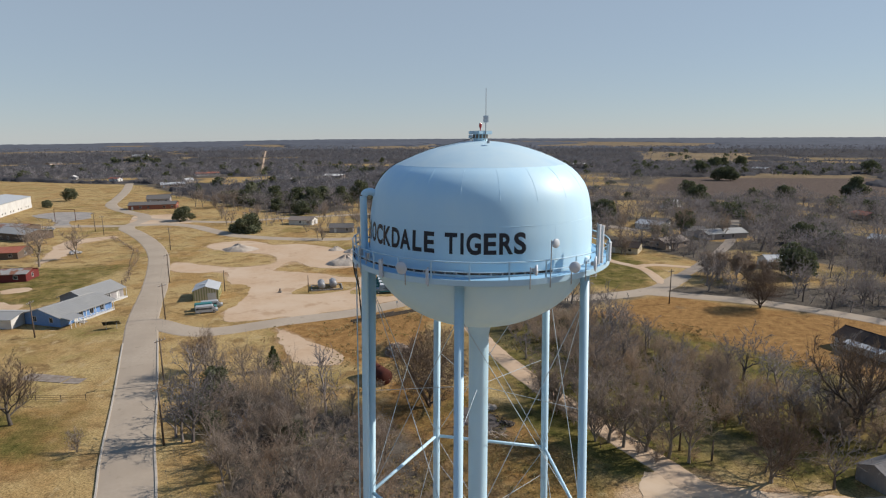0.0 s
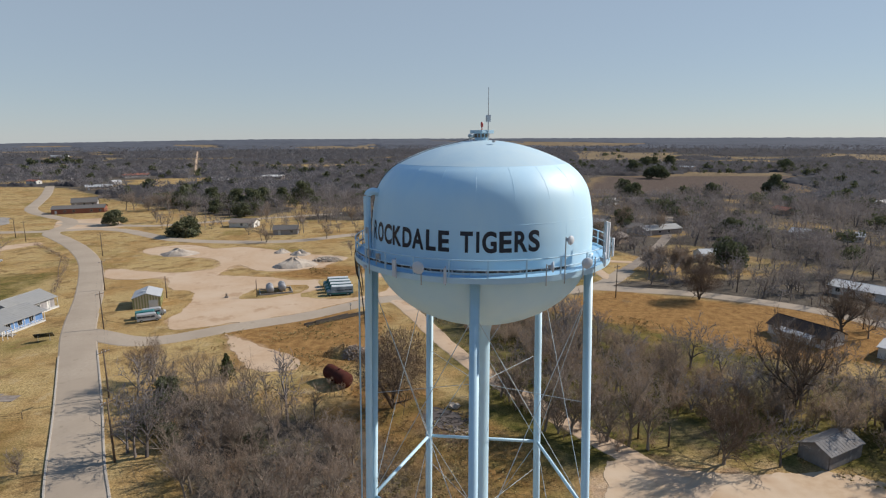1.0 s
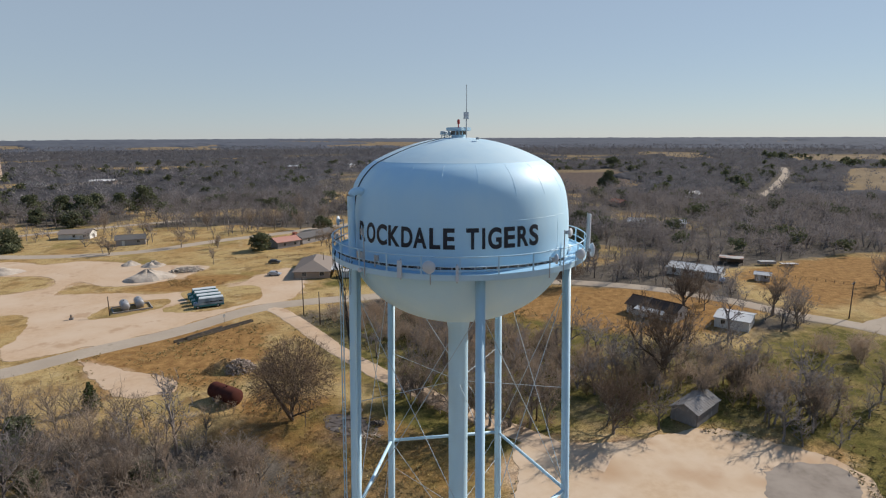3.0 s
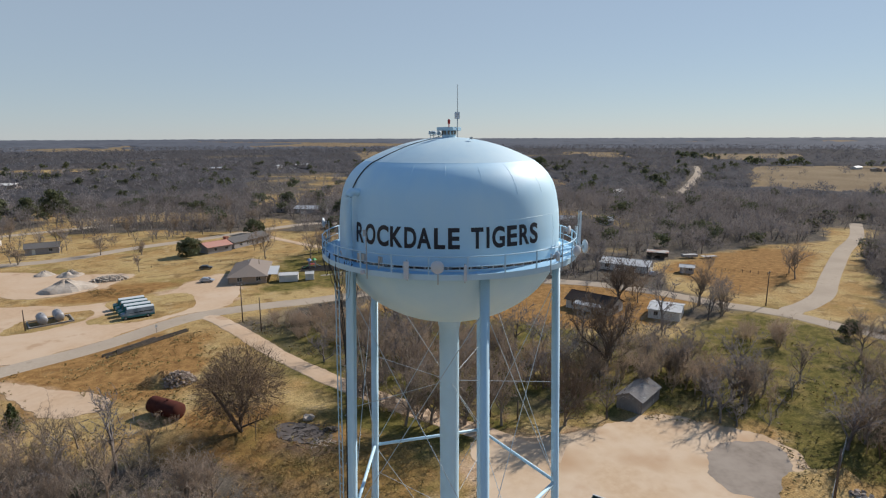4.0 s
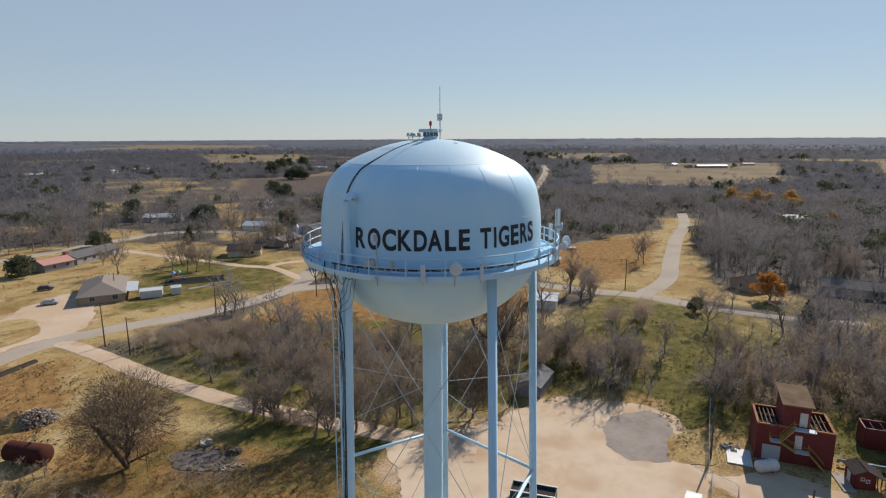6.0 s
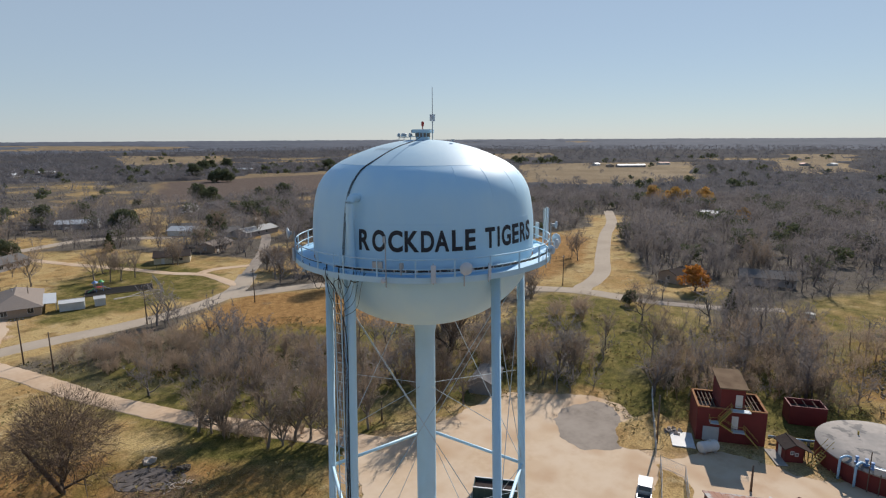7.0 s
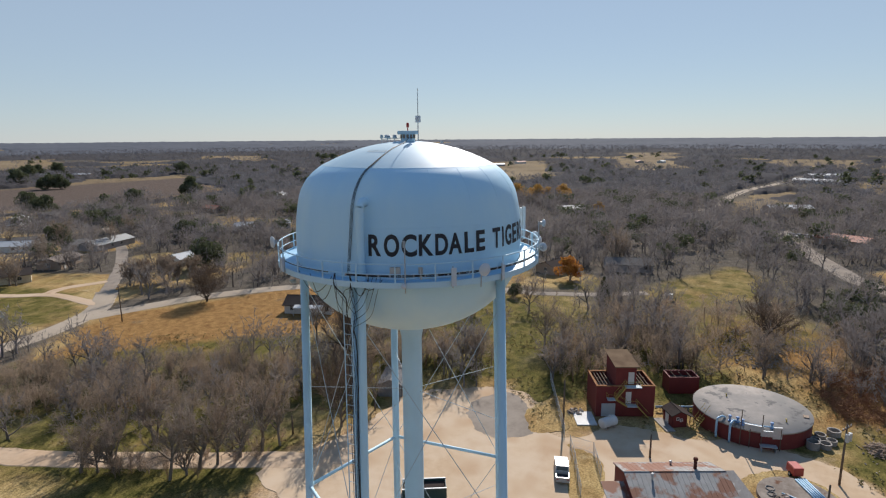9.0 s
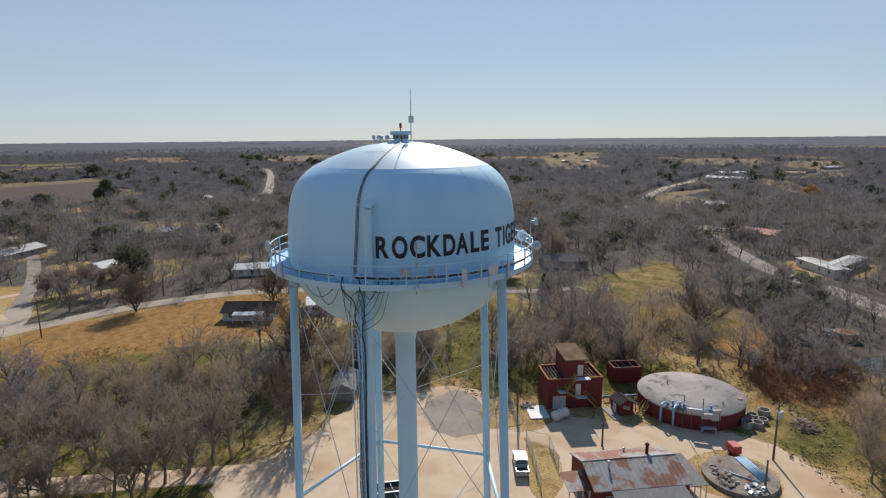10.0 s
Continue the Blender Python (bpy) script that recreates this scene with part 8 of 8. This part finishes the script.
def wood(name, x, y, kinds, material, label, lo, hi, seed, smooth=False):
    """Many trees in one mesh."""
    rng = np.random.default_rng(seed)
    Vs, Ts, tones, o = [], [], [], 0
    pick = rng.integers(0, len(kinds), len(x))
    ang, sc = rng.uniform(0, 6.28, len(x)), rng.uniform(lo, hi, len(x))
    z = rise(x, y)
    for k, (V, T) in enumerate(kinds):
        i = np.where(pick == k)[0]
        if not len(i):
            continue
        c, s = np.cos(ang[i])[:, None], np.sin(ang[i])[:, None]
        W = np.stack([c * V[:, 0] - s * V[:, 1], s * V[:, 0] + c * V[:, 1], np.broadcast_to(V[:, 2], (len(i), len(V)))], 2) * sc[i][:, None, None]
        W += np.stack([x[i], y[i], z[i]], 1)[:, None, :]
        Vs.append(W.reshape(-1, 3))
        tones.append(np.repeat(rng.random(len(i)), len(V)))
        Ts.append((T[None] + o + (np.arange(len(i)) * len(V))[:, None, None]).reshape(-1, 3))
        o += len(i) * len(V)
    me = tri_mesh(name, np.concatenate(Vs), np.concatenate(Ts), material)
    own = me.attributes.new("tree", "FLOAT", "POINT")
    own.data.foreach_set("value", np.concatenate(tones).astype(np.float32))
    if smooth:
        me.polygons.foreach_set("use_smooth", [True] * len(me.polygons))
    ob = new(name, me)
    return tagged(ob, label, "woodland", "", "stuff")


def ring(rng, n, r0, r1, a0=-45, a1=150):
    r = np.sqrt(rng.uniform(r0 * r0, r1 * r1, n))
    a = np.radians(rng.uniform(a0, a1, n))
    return r * np.cos(a), r * np.sin(a)


def in_poly(rng, poly, n):
    xs, ys = zip(*poly)
    x, y = rng.uniform(min(xs), max(xs), n * 3), rng.uniform(min(ys), max(ys), n * 3)
    ok = inside(x, y, poly)
    return x[ok][:n], y[ok][:n]


BRUSH = [brush_kind(71, 5.4, 2.6, 0.031, trunk=0.14, limbs=8, subs=5, ends=4, twigs=5, stem=0.12), brush_kind(72, 6.6, 2.5, 0.031, trunk=0.16, limbs=8, subs=5, ends=4, twigs=5, stem=0.2), brush_kind(73, 4.4, 2.4, 0.031, trunk=0.12, limbs=9, subs=5, ends=4, twigs=5, stem=0.05), brush_kind(74, 3.0, 1.9, 0.031, trunk=0.1, limbs=8, subs=4, ends=4, twigs=5, stem=0.03)]
WOODS = [brush_kind(81, 7.4, 3.3, 0.052, trunk=0.24, limbs=7, subs=4, ends=3, twigs=5), brush_kind(82, 8.4, 3.0, 0.052, trunk=0.24, limbs=7, subs=4, ends=3, twigs=5, stem=0.38), brush_kind(83, 6.6, 3.6, 0.052, trunk=0.22, limbs=7, subs=4, ends=3, twigs=5), brush_kind(84, 5.4, 2.8, 0.052, trunk=0.18, limbs=7, subs=4, ends=3, twigs=5, stem=0.12)]
MIDWOODS = [wood_kind(85, 8.0, 3.8, 115, 0.1, 0.2), wood_kind(86, 9.0, 3.6, 115, 0.1, 0.22), wood_kind(87, 7.0, 4.0, 115, 0.1, 0.15), wood_kind(88, 5.5, 3.2, 110, 0.1, 0.08)]
SLIM = [brush_kind(75, 8.5, 1.9, 0.035, trunk=0.13, limbs=8, subs=4, ends=3, twigs=4, stem=0.2), brush_kind(76, 7.5, 1.6, 0.035, trunk=0.12, limbs=7, subs=4, ends=3, twigs=4, stem=0.3), brush_kind(77, 6.5, 2.2, 0.035, trunk=0.12, limbs=7, subs=4, ends=3, twigs=4, stem=0.15)]
REEDS = [wood_kind(78, 1.7, 1.5, 34, 0.035, 0.0), wood_kind(79, 1.2, 1.2, 30, 0.03, 0.0)]
TUFTS = [wood_kind(101, 0.4, 0.35, 4, 0.09, 0.0), wood_kind(102, 0.55, 0.3, 4, 0.08, 0.0)]
SHRUBS = [wood_kind(95, 3.2, 2.2, 34, 0.07, 0.02), wood_kind(96, 4.2, 2.0, 34, 0.07, 0.05)]
FAR = [far_kind(91 + k, 8.5, 4.8, 38, 0.27) for k in range(6)]
CLUMPS = [far_kind(191 + k, 9.0, 6.0, 15, 0.6) for k in range(6)]


def plant_woods():
    rng = np.random.default_rng(5)
    for k, (poly, n) in enumerate([q[:2] for q in THICKETS] + SAPLINGS):
        x, y = in_poly(rng, poly, n)
        ok = np.ones(len(x), bool)
        ok &= ~inside(x, y, GLADE)
        for r in ROADS:
            ok &= near_line(x, y, r[4]) > r[1] / 2 + 1.5
        for o in STANDING:
            ok &= np.hypot(x - o.matrix_world[0][3], y - o.matrix_world[1][3]) > 6.5
        wood("thicket", x[ok], y[ok], BRUSH if k < len(THICKETS) else SLIM, brush_twig, "tangled grey-brown leafless brushwood", 0.35 if k == 1 else 0.6, 1.15 if k == 1 else 1.55, 200 + k)
    for name, kinds, n, r0, r1 in (("bare_woods", WOODS, 2050, 60, 230), ("bare_woods", MIDWOODS, 7800, 230, 450)):
        x, y = ring(rng, n, r0, r1, -35, 140)
        ok = free(x, y) & (rng.random(len(x)) < wood_density(x, y))
        ok &= ~inside(x, y, GLADE) & ~inside(x, y, [(0, 112), (0, 132), (32, 128), (36, 94), (24, 86), (12, 90)])
        green = ok & (rng.random(len(x)) < (0.015 if r0 < 100 else 0.05)) & (np.hypot(x, y) > 150)
        wood(name, x[ok & ~green], y[ok & ~green], kinds, wood_twig, "leafless grey-brown winter woods", 0.7 if r0 < 100 else 0.6, 1.6 if r0 < 100 else 1.55, 7)
        wood("evergreens", x[green], y[green], [EVERGREEN[0]], leaf_green, "scattered dark evergreens in bare woods", 0.7, 1.4, 17)
    x, y = ring(rng, 32000, 24, 125, -50, 118)
    thin = soft_noise(x, y, 0.09, 4.0)
    ok = rng.random(len(x)) < np.clip(0.3 + 1.6 * thin, 0, 1)
    for q in LOTS:
        if q[2]:
            ok &= ~(inside(x, y, q[3]) & (near_line(x, y, q[3] + q[3][:1]) > 1.2))
    for r in ROADS:
        ok &= near_line(x, y, r[4]) > r[1] / 2 + 0.6
    for o in STANDING:
        ok &= np.hypot(x - o.matrix_world[0][3], y - o.matrix_world[1][3]) > 4.5
    wood("grass_tufts", x[ok], y[ok], TUFTS, grass_blade, "tufts of dry yellow-brown and green grass", 0.5, 1.5, 43)
    x, y = in_poly(rng, [(84, -34), (93, -31), (104, -33), (112, -39), (116, -50), (105, -53), (87, -46)], 640)
    wood("reeds", x, y, REEDS, reed_brown, "russet dry reeds round a pond", 0.6, 1.3, 41)
    for k, (poly, n) in enumerate((([(-4, 60), (10, 54), (20, 44), (16, 34), (0, 32), (-10, 48)], 380), ([(-14, 62), (-2, 58), (2, 46), (-4, 34), (-12, 30), (-16, 48)], 220), ([(-12, 74), (0, 70), (4, 62), (-8, 58), (-16, 66)], 70), ([(0, 30), (14, 30), (20, 16), (2, 18)], 60), ([(60, 12), (72, 14), (76, 2), (66, 8)], 40), ([(-32, 110), (-10, 122), (-8, 116), (-30, 104)], 50), ([(-38, 180), (-26, 175), (-19, 168), (-36, 168)], 110), ([(-24, 92), (-10, 96), (-8, 86), (-22, 82)], 45), ([(38, 46), (60, 48), (76, 24), (70, 20), (60, 36), (40, 42)], 60))):
        x, y = in_poly(rng, poly, n)
        wood("weeds", x, y, REEDS, weed_brown, "rough brown weeds and tall dry grass", 0.35, 0.8, 50 + k)
    hedge = spline([(-172, 241), (-153.5, 221.6), (-137.3, 202.5), (-124.8, 176.5), (-113, 150.4)], 30)
    x, y = (np.array([p[k] for p in hedge]) + rng.normal(0, 0.5, len(hedge)) for k in (0, 1))
    wood("hedge", x, y, SHRUBS, brush_twig, "brown overgrown fence line beside a lawn", 0.25, 0.5, 61)
    x, y = in_poly(rng, [(137, -34), (128, -44), (146, -56), (196, -64), (190, -42)], 55)
    wood("evergreen_shrubs", x, y, [EVERGREEN[0]], leaf_green, "dark evergreen shrubs beside a street", 0.3, 0.65, 42)
    x, y = ring(rng, 5200, 75, 440, -35, 75)
    ok = free(x, y, 1.0) & (rng.random(len(x)) < wood_density(x, y)) & ~inside(x, y, GLADE)
    wood("undergrowth", x[ok], y[ok], SHRUBS, wood_twig, "brown leafless undergrowth between trees", 0.6, 1.5, 27)
    x, y = ring(rng, 7, 950, 1500, -35, 140)
    x, y = (np.repeat(v, 9) + rng.normal(0, 22, 9 * len(v)) for v in (x, y))
    ok = rng.random(len(x)) < wood_density(x, y)
    wood("far_evergreens", x[ok], y[ok], [EVERGREEN[1]], leaf_green, "far dark evergreens", 1.2, 2.2, 19)
    x, y = ring(rng, 10500, 430, 1050, -38, 140)
    ok = free(x, y) & (rng.random(len(x)) < wood_density(x, y))
    green = ok & (rng.random(len(x)) < 0.06)
    wood("far_woods", x[ok & ~green], y[ok & ~green], FAR, twig_hazed, "far leafless woods, brown greyed for haze", 0.6, 1.45, 8)
    wood("far_evergreens", x[green], y[green], [EVERGREEN[1]], leaf_green, "far dark evergreens", 0.7, 1.5, 18)
    x, y = ring(rng, 15000, 1000, 2900, -38, 140)
    ok = free(x, y) & (rng.random(len(x)) < wood_density(x, y))
    wood("distant_trees", x[ok], y[ok], CLUMPS, crown_far_haze, "distant winter trees above the woods, greyed for haze", 0.7, 1.5, 88)
    more = np.random.default_rng(56)
    x, y = in_poly(more, [(-190, 305), (-60, 248), (0, 276), (62, 300), (96, 262), (118, 330), (20, 345), (-110, 345)], 120)
    ok = np.ones(len(x), bool)
    for r in ROADS:
        ok &= near_line(x, y, r[4]) > r[1] / 2 + 3
    for o in STANDING:
        ok &= np.hypot(x - o.matrix_world[0][3], y - o.matrix_world[1][3]) > 8
    u, v = in_poly(more, [(-250, 450), (-160, 345), (-60, 325), (60, 345), (90, 400), (-20, 430), (-110, 440), (-200, 480)], 230)
    x, y, ok = np.append(x, u), np.append(y, v), np.append(ok, np.min([np.hypot(u - o.matrix_world[0][3], v - o.matrix_world[1][3]) for o in STANDING], 0) > 10)
    wood("yard_trees", x[ok], y[ok], WOODS, wood_twig, "leafless trees scattered over dry lawns", 0.6, 1.2, 71)
    dots = [in_poly(more, q, 40) for q in FIELDS[:12]]
    x, y = (np.concatenate([d[k] for d in dots]) for k in (0, 1))
    wood("field_trees", x, y, FAR, twig_hazed, "lone leafless trees in pale fields", 0.6, 1.4, 72)
    wood("field_evergreens", x[::7] + 12, y[::7] + 9, [EVERGREEN[1]], leaf_green, "dark evergreens at the edges of pale fields", 0.8, 1.6, 73)
    own = np.random.default_rng(55)
    for k, (poly, n, low, high) in enumerate(SCRUB):
        x, y = in_poly(own, poly, n)
        wood("thicket", x, y, BRUSH if k in (0, 5) else SLIM, brush_twig, "tangled grey-brown leafless brushwood", low, high, 260 + k)
    canopy()


def canopy():
    """The massed crowns of the distant woods, open where fields lie."""
    rs = 425 * 1.014 ** np.arange(175)
    a = np.radians(np.arange(-38, 143, 0.25))
    R, A = np.repeat(rs, len(a)), np.tile(a, len(rs))
    rng = np.random.default_rng(77)
    R = R * (1 + rng.uniform(-0.005, 0.005, len(R)))
    x, y = R * np.cos(A), R * np.sin(A)
    crown = np.array([1 - min(1.0, noise.voronoi(Vector((u / 11, v / 11, 0.5)))[0][0]) for u, v in zip(x, y)])
    tall = soft_noise(x, y, 0.01, 9.0)
    thick = np.clip((wood_density(x, y) - 0.45) * 5, 0, 1) * np.clip((R - 430) / 60, 0, 1)
    wx, wy = x + 60 * soft_noise(x, y, 0.008, 1.0), y + 60 * soft_noise(x, y, 0.008, 6.0)
    for c in CLEAR:
        thick[inside(wx, wy, c)] = 0
    for r in ROADS:
        thick[near_line(x, y, r[4]) < 9] = 0
    for u, v, L in FAR_HOUSES:
        d = math.hypot(u, v)
        for back in (0, 0.6 * L, 1.2 * L):
            thick[np.hypot(x - u * (1 - back / d), y - v * (1 - back / d)) < 0.8 * L + 0.006 * d] = 0
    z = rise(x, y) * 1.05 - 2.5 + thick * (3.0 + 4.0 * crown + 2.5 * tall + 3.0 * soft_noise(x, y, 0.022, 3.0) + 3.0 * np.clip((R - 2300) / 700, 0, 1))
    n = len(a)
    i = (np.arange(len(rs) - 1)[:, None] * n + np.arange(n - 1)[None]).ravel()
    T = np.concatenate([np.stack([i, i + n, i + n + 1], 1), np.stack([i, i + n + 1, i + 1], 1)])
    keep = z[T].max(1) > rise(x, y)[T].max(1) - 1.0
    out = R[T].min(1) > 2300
    # haze is carried by the two colours, bluer for the outer part
    for name, part_, material, label in (("distant_woods", ~out, twig_far_haze, "massed grey-brown crowns of distant winter woods, cooled for haze"), ("wooded_hills", out, hill_far_haze, "low wooded hills on the horizon, tinted haze blue-grey")):
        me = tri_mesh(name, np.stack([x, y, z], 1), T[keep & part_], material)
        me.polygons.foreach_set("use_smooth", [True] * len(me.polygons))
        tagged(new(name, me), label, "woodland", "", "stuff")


def evergreen(seed, count, size):
    rng = np.random.default_rng(seed)
    blobs = [(np.array([*rng.normal(0, 1.6, 2), rng.uniform(2.2, 6.0)]), np.array([1, 1, 0.85]) * rng.uniform(1.3, 2.2)) for _ in range(8)]
    return leaf_cloud(rng, blobs, count, size)


def round_kind(seed, height, spread):
    """A broad bare tree whose round crown is full of fine twigs."""
    rng = np.random.default_rng(seed)
    segs, _ = grow(rng, height * 0.8, spread * 0.72, trunk=0.3, limbs=9, subs=7, ends=0, twigs=0, stem=0.12, upward=0.75)
    return (tri_mesh("trunk", *limbs_to_mesh(segs), bark_dark), tri_mesh("crown", *wood_kind(seed, height, spread, 9500, 0.025, 0.1, 1, 1.0, 0.55), twig_brown))


EVERGREEN = [evergreen(131, 260, 0.55), evergreen(132, 70, 1.1)]
plant_woods()
BARE_AT = [(-54.6, 80, 1.3), (-56.3, 77, 1.1), (-61, 47.8, 0.6), (21.7, 72.3, 1.5), (24.5, 64.5, 1.5), (27.7, 62.5, 1.3), (-33, 37, 1.1), (-30, 50, 1.2), (-20, 40, 1.2), (-29, 28, 1.1), (-16, 30, 1.0), (-41, 60, 1.0), (14.0, 66.8, 1.35), (16.4, 62.8, 1.4), (15.2, 64.6, 1.0), (28, 72, 1.0), (36, 64, 1.0), (46, 62, 1.1), (50, 72, 1.0), (56, 60, 1.0), (74, 46, 1.1), (80, 50, 1.0), (84, 34, 1.0), (86, 10, 1.2), (96, 6, 1.2), (104, 2, 1.1), (92, -4, 1.0), (116, 10, 1.2), (108, -4, 1.2), (19, 53.5, 1.5), (21, 52.4, 1.2), (23, 52, 1.6), (25, 50.6, 1.5), (28, 49.2, 1.7), (31, 47.6, 1.7), (33.5, 46.2, 1.4), (-162, 178, 2.4), (-157, 193, 1.7), (100, -22, 1.4), (69.7, 36, 1.05), (74, 30.5, 1.05), (-34, 63, 1.0), (108, 90, 1.2), (118, 70, 1.1), (115, 96, 1.0),
           (88, 222, 1.6), (68, 200, 1.3), (126, 240, 1.5), (150, 262, 1.6), (-188, 369, 1.8), (-184, 372, 1.6), (-172, 365, 1.8), (-169, 372, 1.7), (-160, 368, 1.8), (-144, 308, 1.3), (104, 280, 1.4), (163, 110, 0.8), (122, 80, 1.6), (177, 87, 1.6), (183, 93, 1.4), (193, 28, 1.9), (198, 26, 1.7), (16, 277, 1.6), (20, 333, 1.7), (21, 204, 1.7), (20, 225, 0.9), (3, 279, 1.5), (38, 198, 1.3), (41, 191, 1.4), (44, 190, 1.3), (49, 191, 1.3), (79, 246, 1.8), (67, 202, 1.5), (63.6, 44, 1.1), (77, 33, 1.1), (95.9, 23.3, 1.5), (81.8, 15.1, 1.4), (93.4, 18.3, 1.5), (119.4, 35.8, 1.4), (80.3, 47.2, 1.2), (96.4, 34.7, 1.1), (120.7, 79.6, 1.3), (103.9, 94, 1.4), (-66, 236, 1.2), (-69, 240, 1.0), (-39, 243.5, 1.3), (-23.6, 236, 1.0), (-24, 201.5, 0.8), (-10, 285, 1.4), (43.4, 206, 1.4), (48, 208, 1.2), (56, 236, 0.9), (-58, 285, 1.3), (-80, 300, 1.3), (-30, 290, 1.3), (-120, 300, 1.2), (10, 300, 1.4), (30, 300, 1.5), (110, 251, 2.0), (131, 81, 1.1), (61, -43, 1.1), (69, -44, 1.2), (80, -51, 1.3)]
for k, (x, y, s) in enumerate(BARE_AT):
    plant(BARE, "bare_tree", x, y, s, "leafless grey-brown tree with fine twigs", 300 + k)
TALL_AT = [(-44, 74, 0.95), (-38, 70, 1.0), (-32, 68, 0.9), (-26, 63, 0.9), (-43, 79, 0.8), (-35, 74, 0.85), (-30, 70, 0.8), (-47, 81, 0.85), (-40, 66, 1.0), (-20, 61, 0.75), (-50.3, 73.6, 1.1), (-52, 76.5, 1.0), (-48.2, 70.5, 0.95), (-26.5, 55.3, 1.0), (-30, 58, 0.95), (-22, 57, 0.9), (-34, 55, 1.0), (-38, 60, 0.95), (-43.5, 63, 1.0), (-42, 57, 0.95), (-40, 50, 1.05), (-33, 47, 1.0), (-27, 48, 1.05), (-21, 50, 0.95), (-15, 49, 0.95), (-12.2, 46, 0.85), (-18, 42, 1.0), (-24, 40, 1.05), (-30, 38, 1.0), (-34, 41, 1.05), (-20, 33, 1.0), (-27, 30, 1.0), (-14, 36, 0.9), (-37, 45, 0.9), (-12, 27, 0.85), (-28, 24, 0.95), (-20, 22, 0.9)]
for k, (x, y, s) in enumerate(TALL_AT):
    plant(TALL, "bare_tree", x, y, s, "tall thin leafless tree with pale grey limbs", 900 + k)
for k, (x, y, s) in enumerate([(-47.5, 69, 0.7), (-46.5, 60, 0.55), (-47, 64.5, 0.55), (-24, 33, 0.35), (-42, 54, 0.5), (-28, 52, 0.5)]):
    plant(LIVE_OAK, "evergreen_bush", x, y, s, "dark green bush at the edge of bare brushwood", 960 + k, "bush")
plant([bare_kind(24, 6.5, 4.4, bark, twig_brown, trunk=0.22, limbs=10, subs=8, ends=5, twigs=13, width=0.03, stem=0.14)], "bare_tree", 43.1, 41.4, 1.45, "wide fuzzy leafless tree beside a sandy yard", 970)
for k, (x, y, s) in enumerate([(63.5, 55.0, 1.5), (102, 91, 1.15), (-78, 56, 1.0), (117.4, -22, 1.3)]):
    plant(OAK, "bare_oak", x, y, s, "large dark leafless oak with spreading limbs", 400 + k)
for k, (x, y, s) in enumerate([(125, 110, 0.9), (86, 165.5, 1.5), (90.5, 164, 1.6), (93, 157, 1.6), (94, 151.6, 1.5), (87, 158, 1.4), (99, 150, 1.6), (97, 160, 1.6)]):
    plant(DENSE, "bare_tree", x, y, s, "round leafless tree with dense twigs", 500 + k)
PINES = [(-164, 301, 1.4), (-157, 378, 1.6), (-139, 393, 1.8), (-115, 368, 2.0), (-103, 367, 1.8), (-102, 388, 2.0), (-87, 384, 1.8), (-75, 399, 2.1), (-100, 328, 1.3), (-122, 345, 1.3), (-307, 411, 1.5), (-294, 367, 0.9)]
for k, (x, y, s) in enumerate(PINES):
    plant(LIVE_OAK, "evergreen_oak", x, y, s, "tall dark evergreen with a rounded crown", 640 + k)
ROUND = [round_kind(23, 12.6, 6.9)]
plant(ROUND, "bare_tree", -6.3, 64, 1.28, "round brown leafless tree with dense twigs", 651)
plant(ROUND, "bare_tree", 85, 126, 0.9, "broad brown leafless tree beside a street", 652)
plant([leafy_kind(43, 5.2, 5.0, leaf_green, 5200, 0.3, 0.0)], "live_oak", -111, 259, 1.75, "broad low evergreen oak with a dense crown", 650)
for k, (x, y, s) in enumerate([(86, 301, 1.7), (121, 274, 1.4), (113, 250, 0.8), (178, 398, 2.0), (155, 227, 1.5), (116, 164, 1.6), (-6, 224, 1.2), (27, 271, 1.2), (67, 385, 1.6), (83, 304, 1.5), (179, 419, 1.8), (299, 408, 2.2), (241, 397, 1.8), (297, 602, 2.2), (303, 697, 2.4), (312, 705, 2.0), (381, 834, 2.6), (433, 863, 2.6), (400, 850, 2.4), (520, 708, 2.6), (288, 608, 2.2), (132, 45, 0.6)]):
    plant(LIVE_OAK, "live_oak", x, y, s, "evergreen live oak with a dark green crown", 600 + k)
for k, (x, y, s) in enumerate([(-40, 80, 0.8), (-44, 66, 0.9), (140, 20, 1.0), (60, 250, 1.2)]):
    plant(CEDAR, "cedar", x, y, s, "dark green cedar among bare brush", 700 + k)
plant(ORANGE, "orange_tree", 160, 36, 1.5, "tree with orange-brown winter leaves", 800)
GOLD = [leafy_kind(62 + k, 6.0, 3.4, leaf_gold, 2200, 0.26) for k in range(2)]
for k, (x, y, s) in enumerate([(392, 146, 2.1), (384, 128, 2.3), (399, 124, 1.7), (404, 112, 2.2), (390, 108, 1.6), (396, 136, 1.5), (328, 67, 1.3), (466, -112, 2.0)]):
    plant(GOLD, "golden_tree", x, y, s, "tree with dull golden-brown winter leaves", 820 + k)
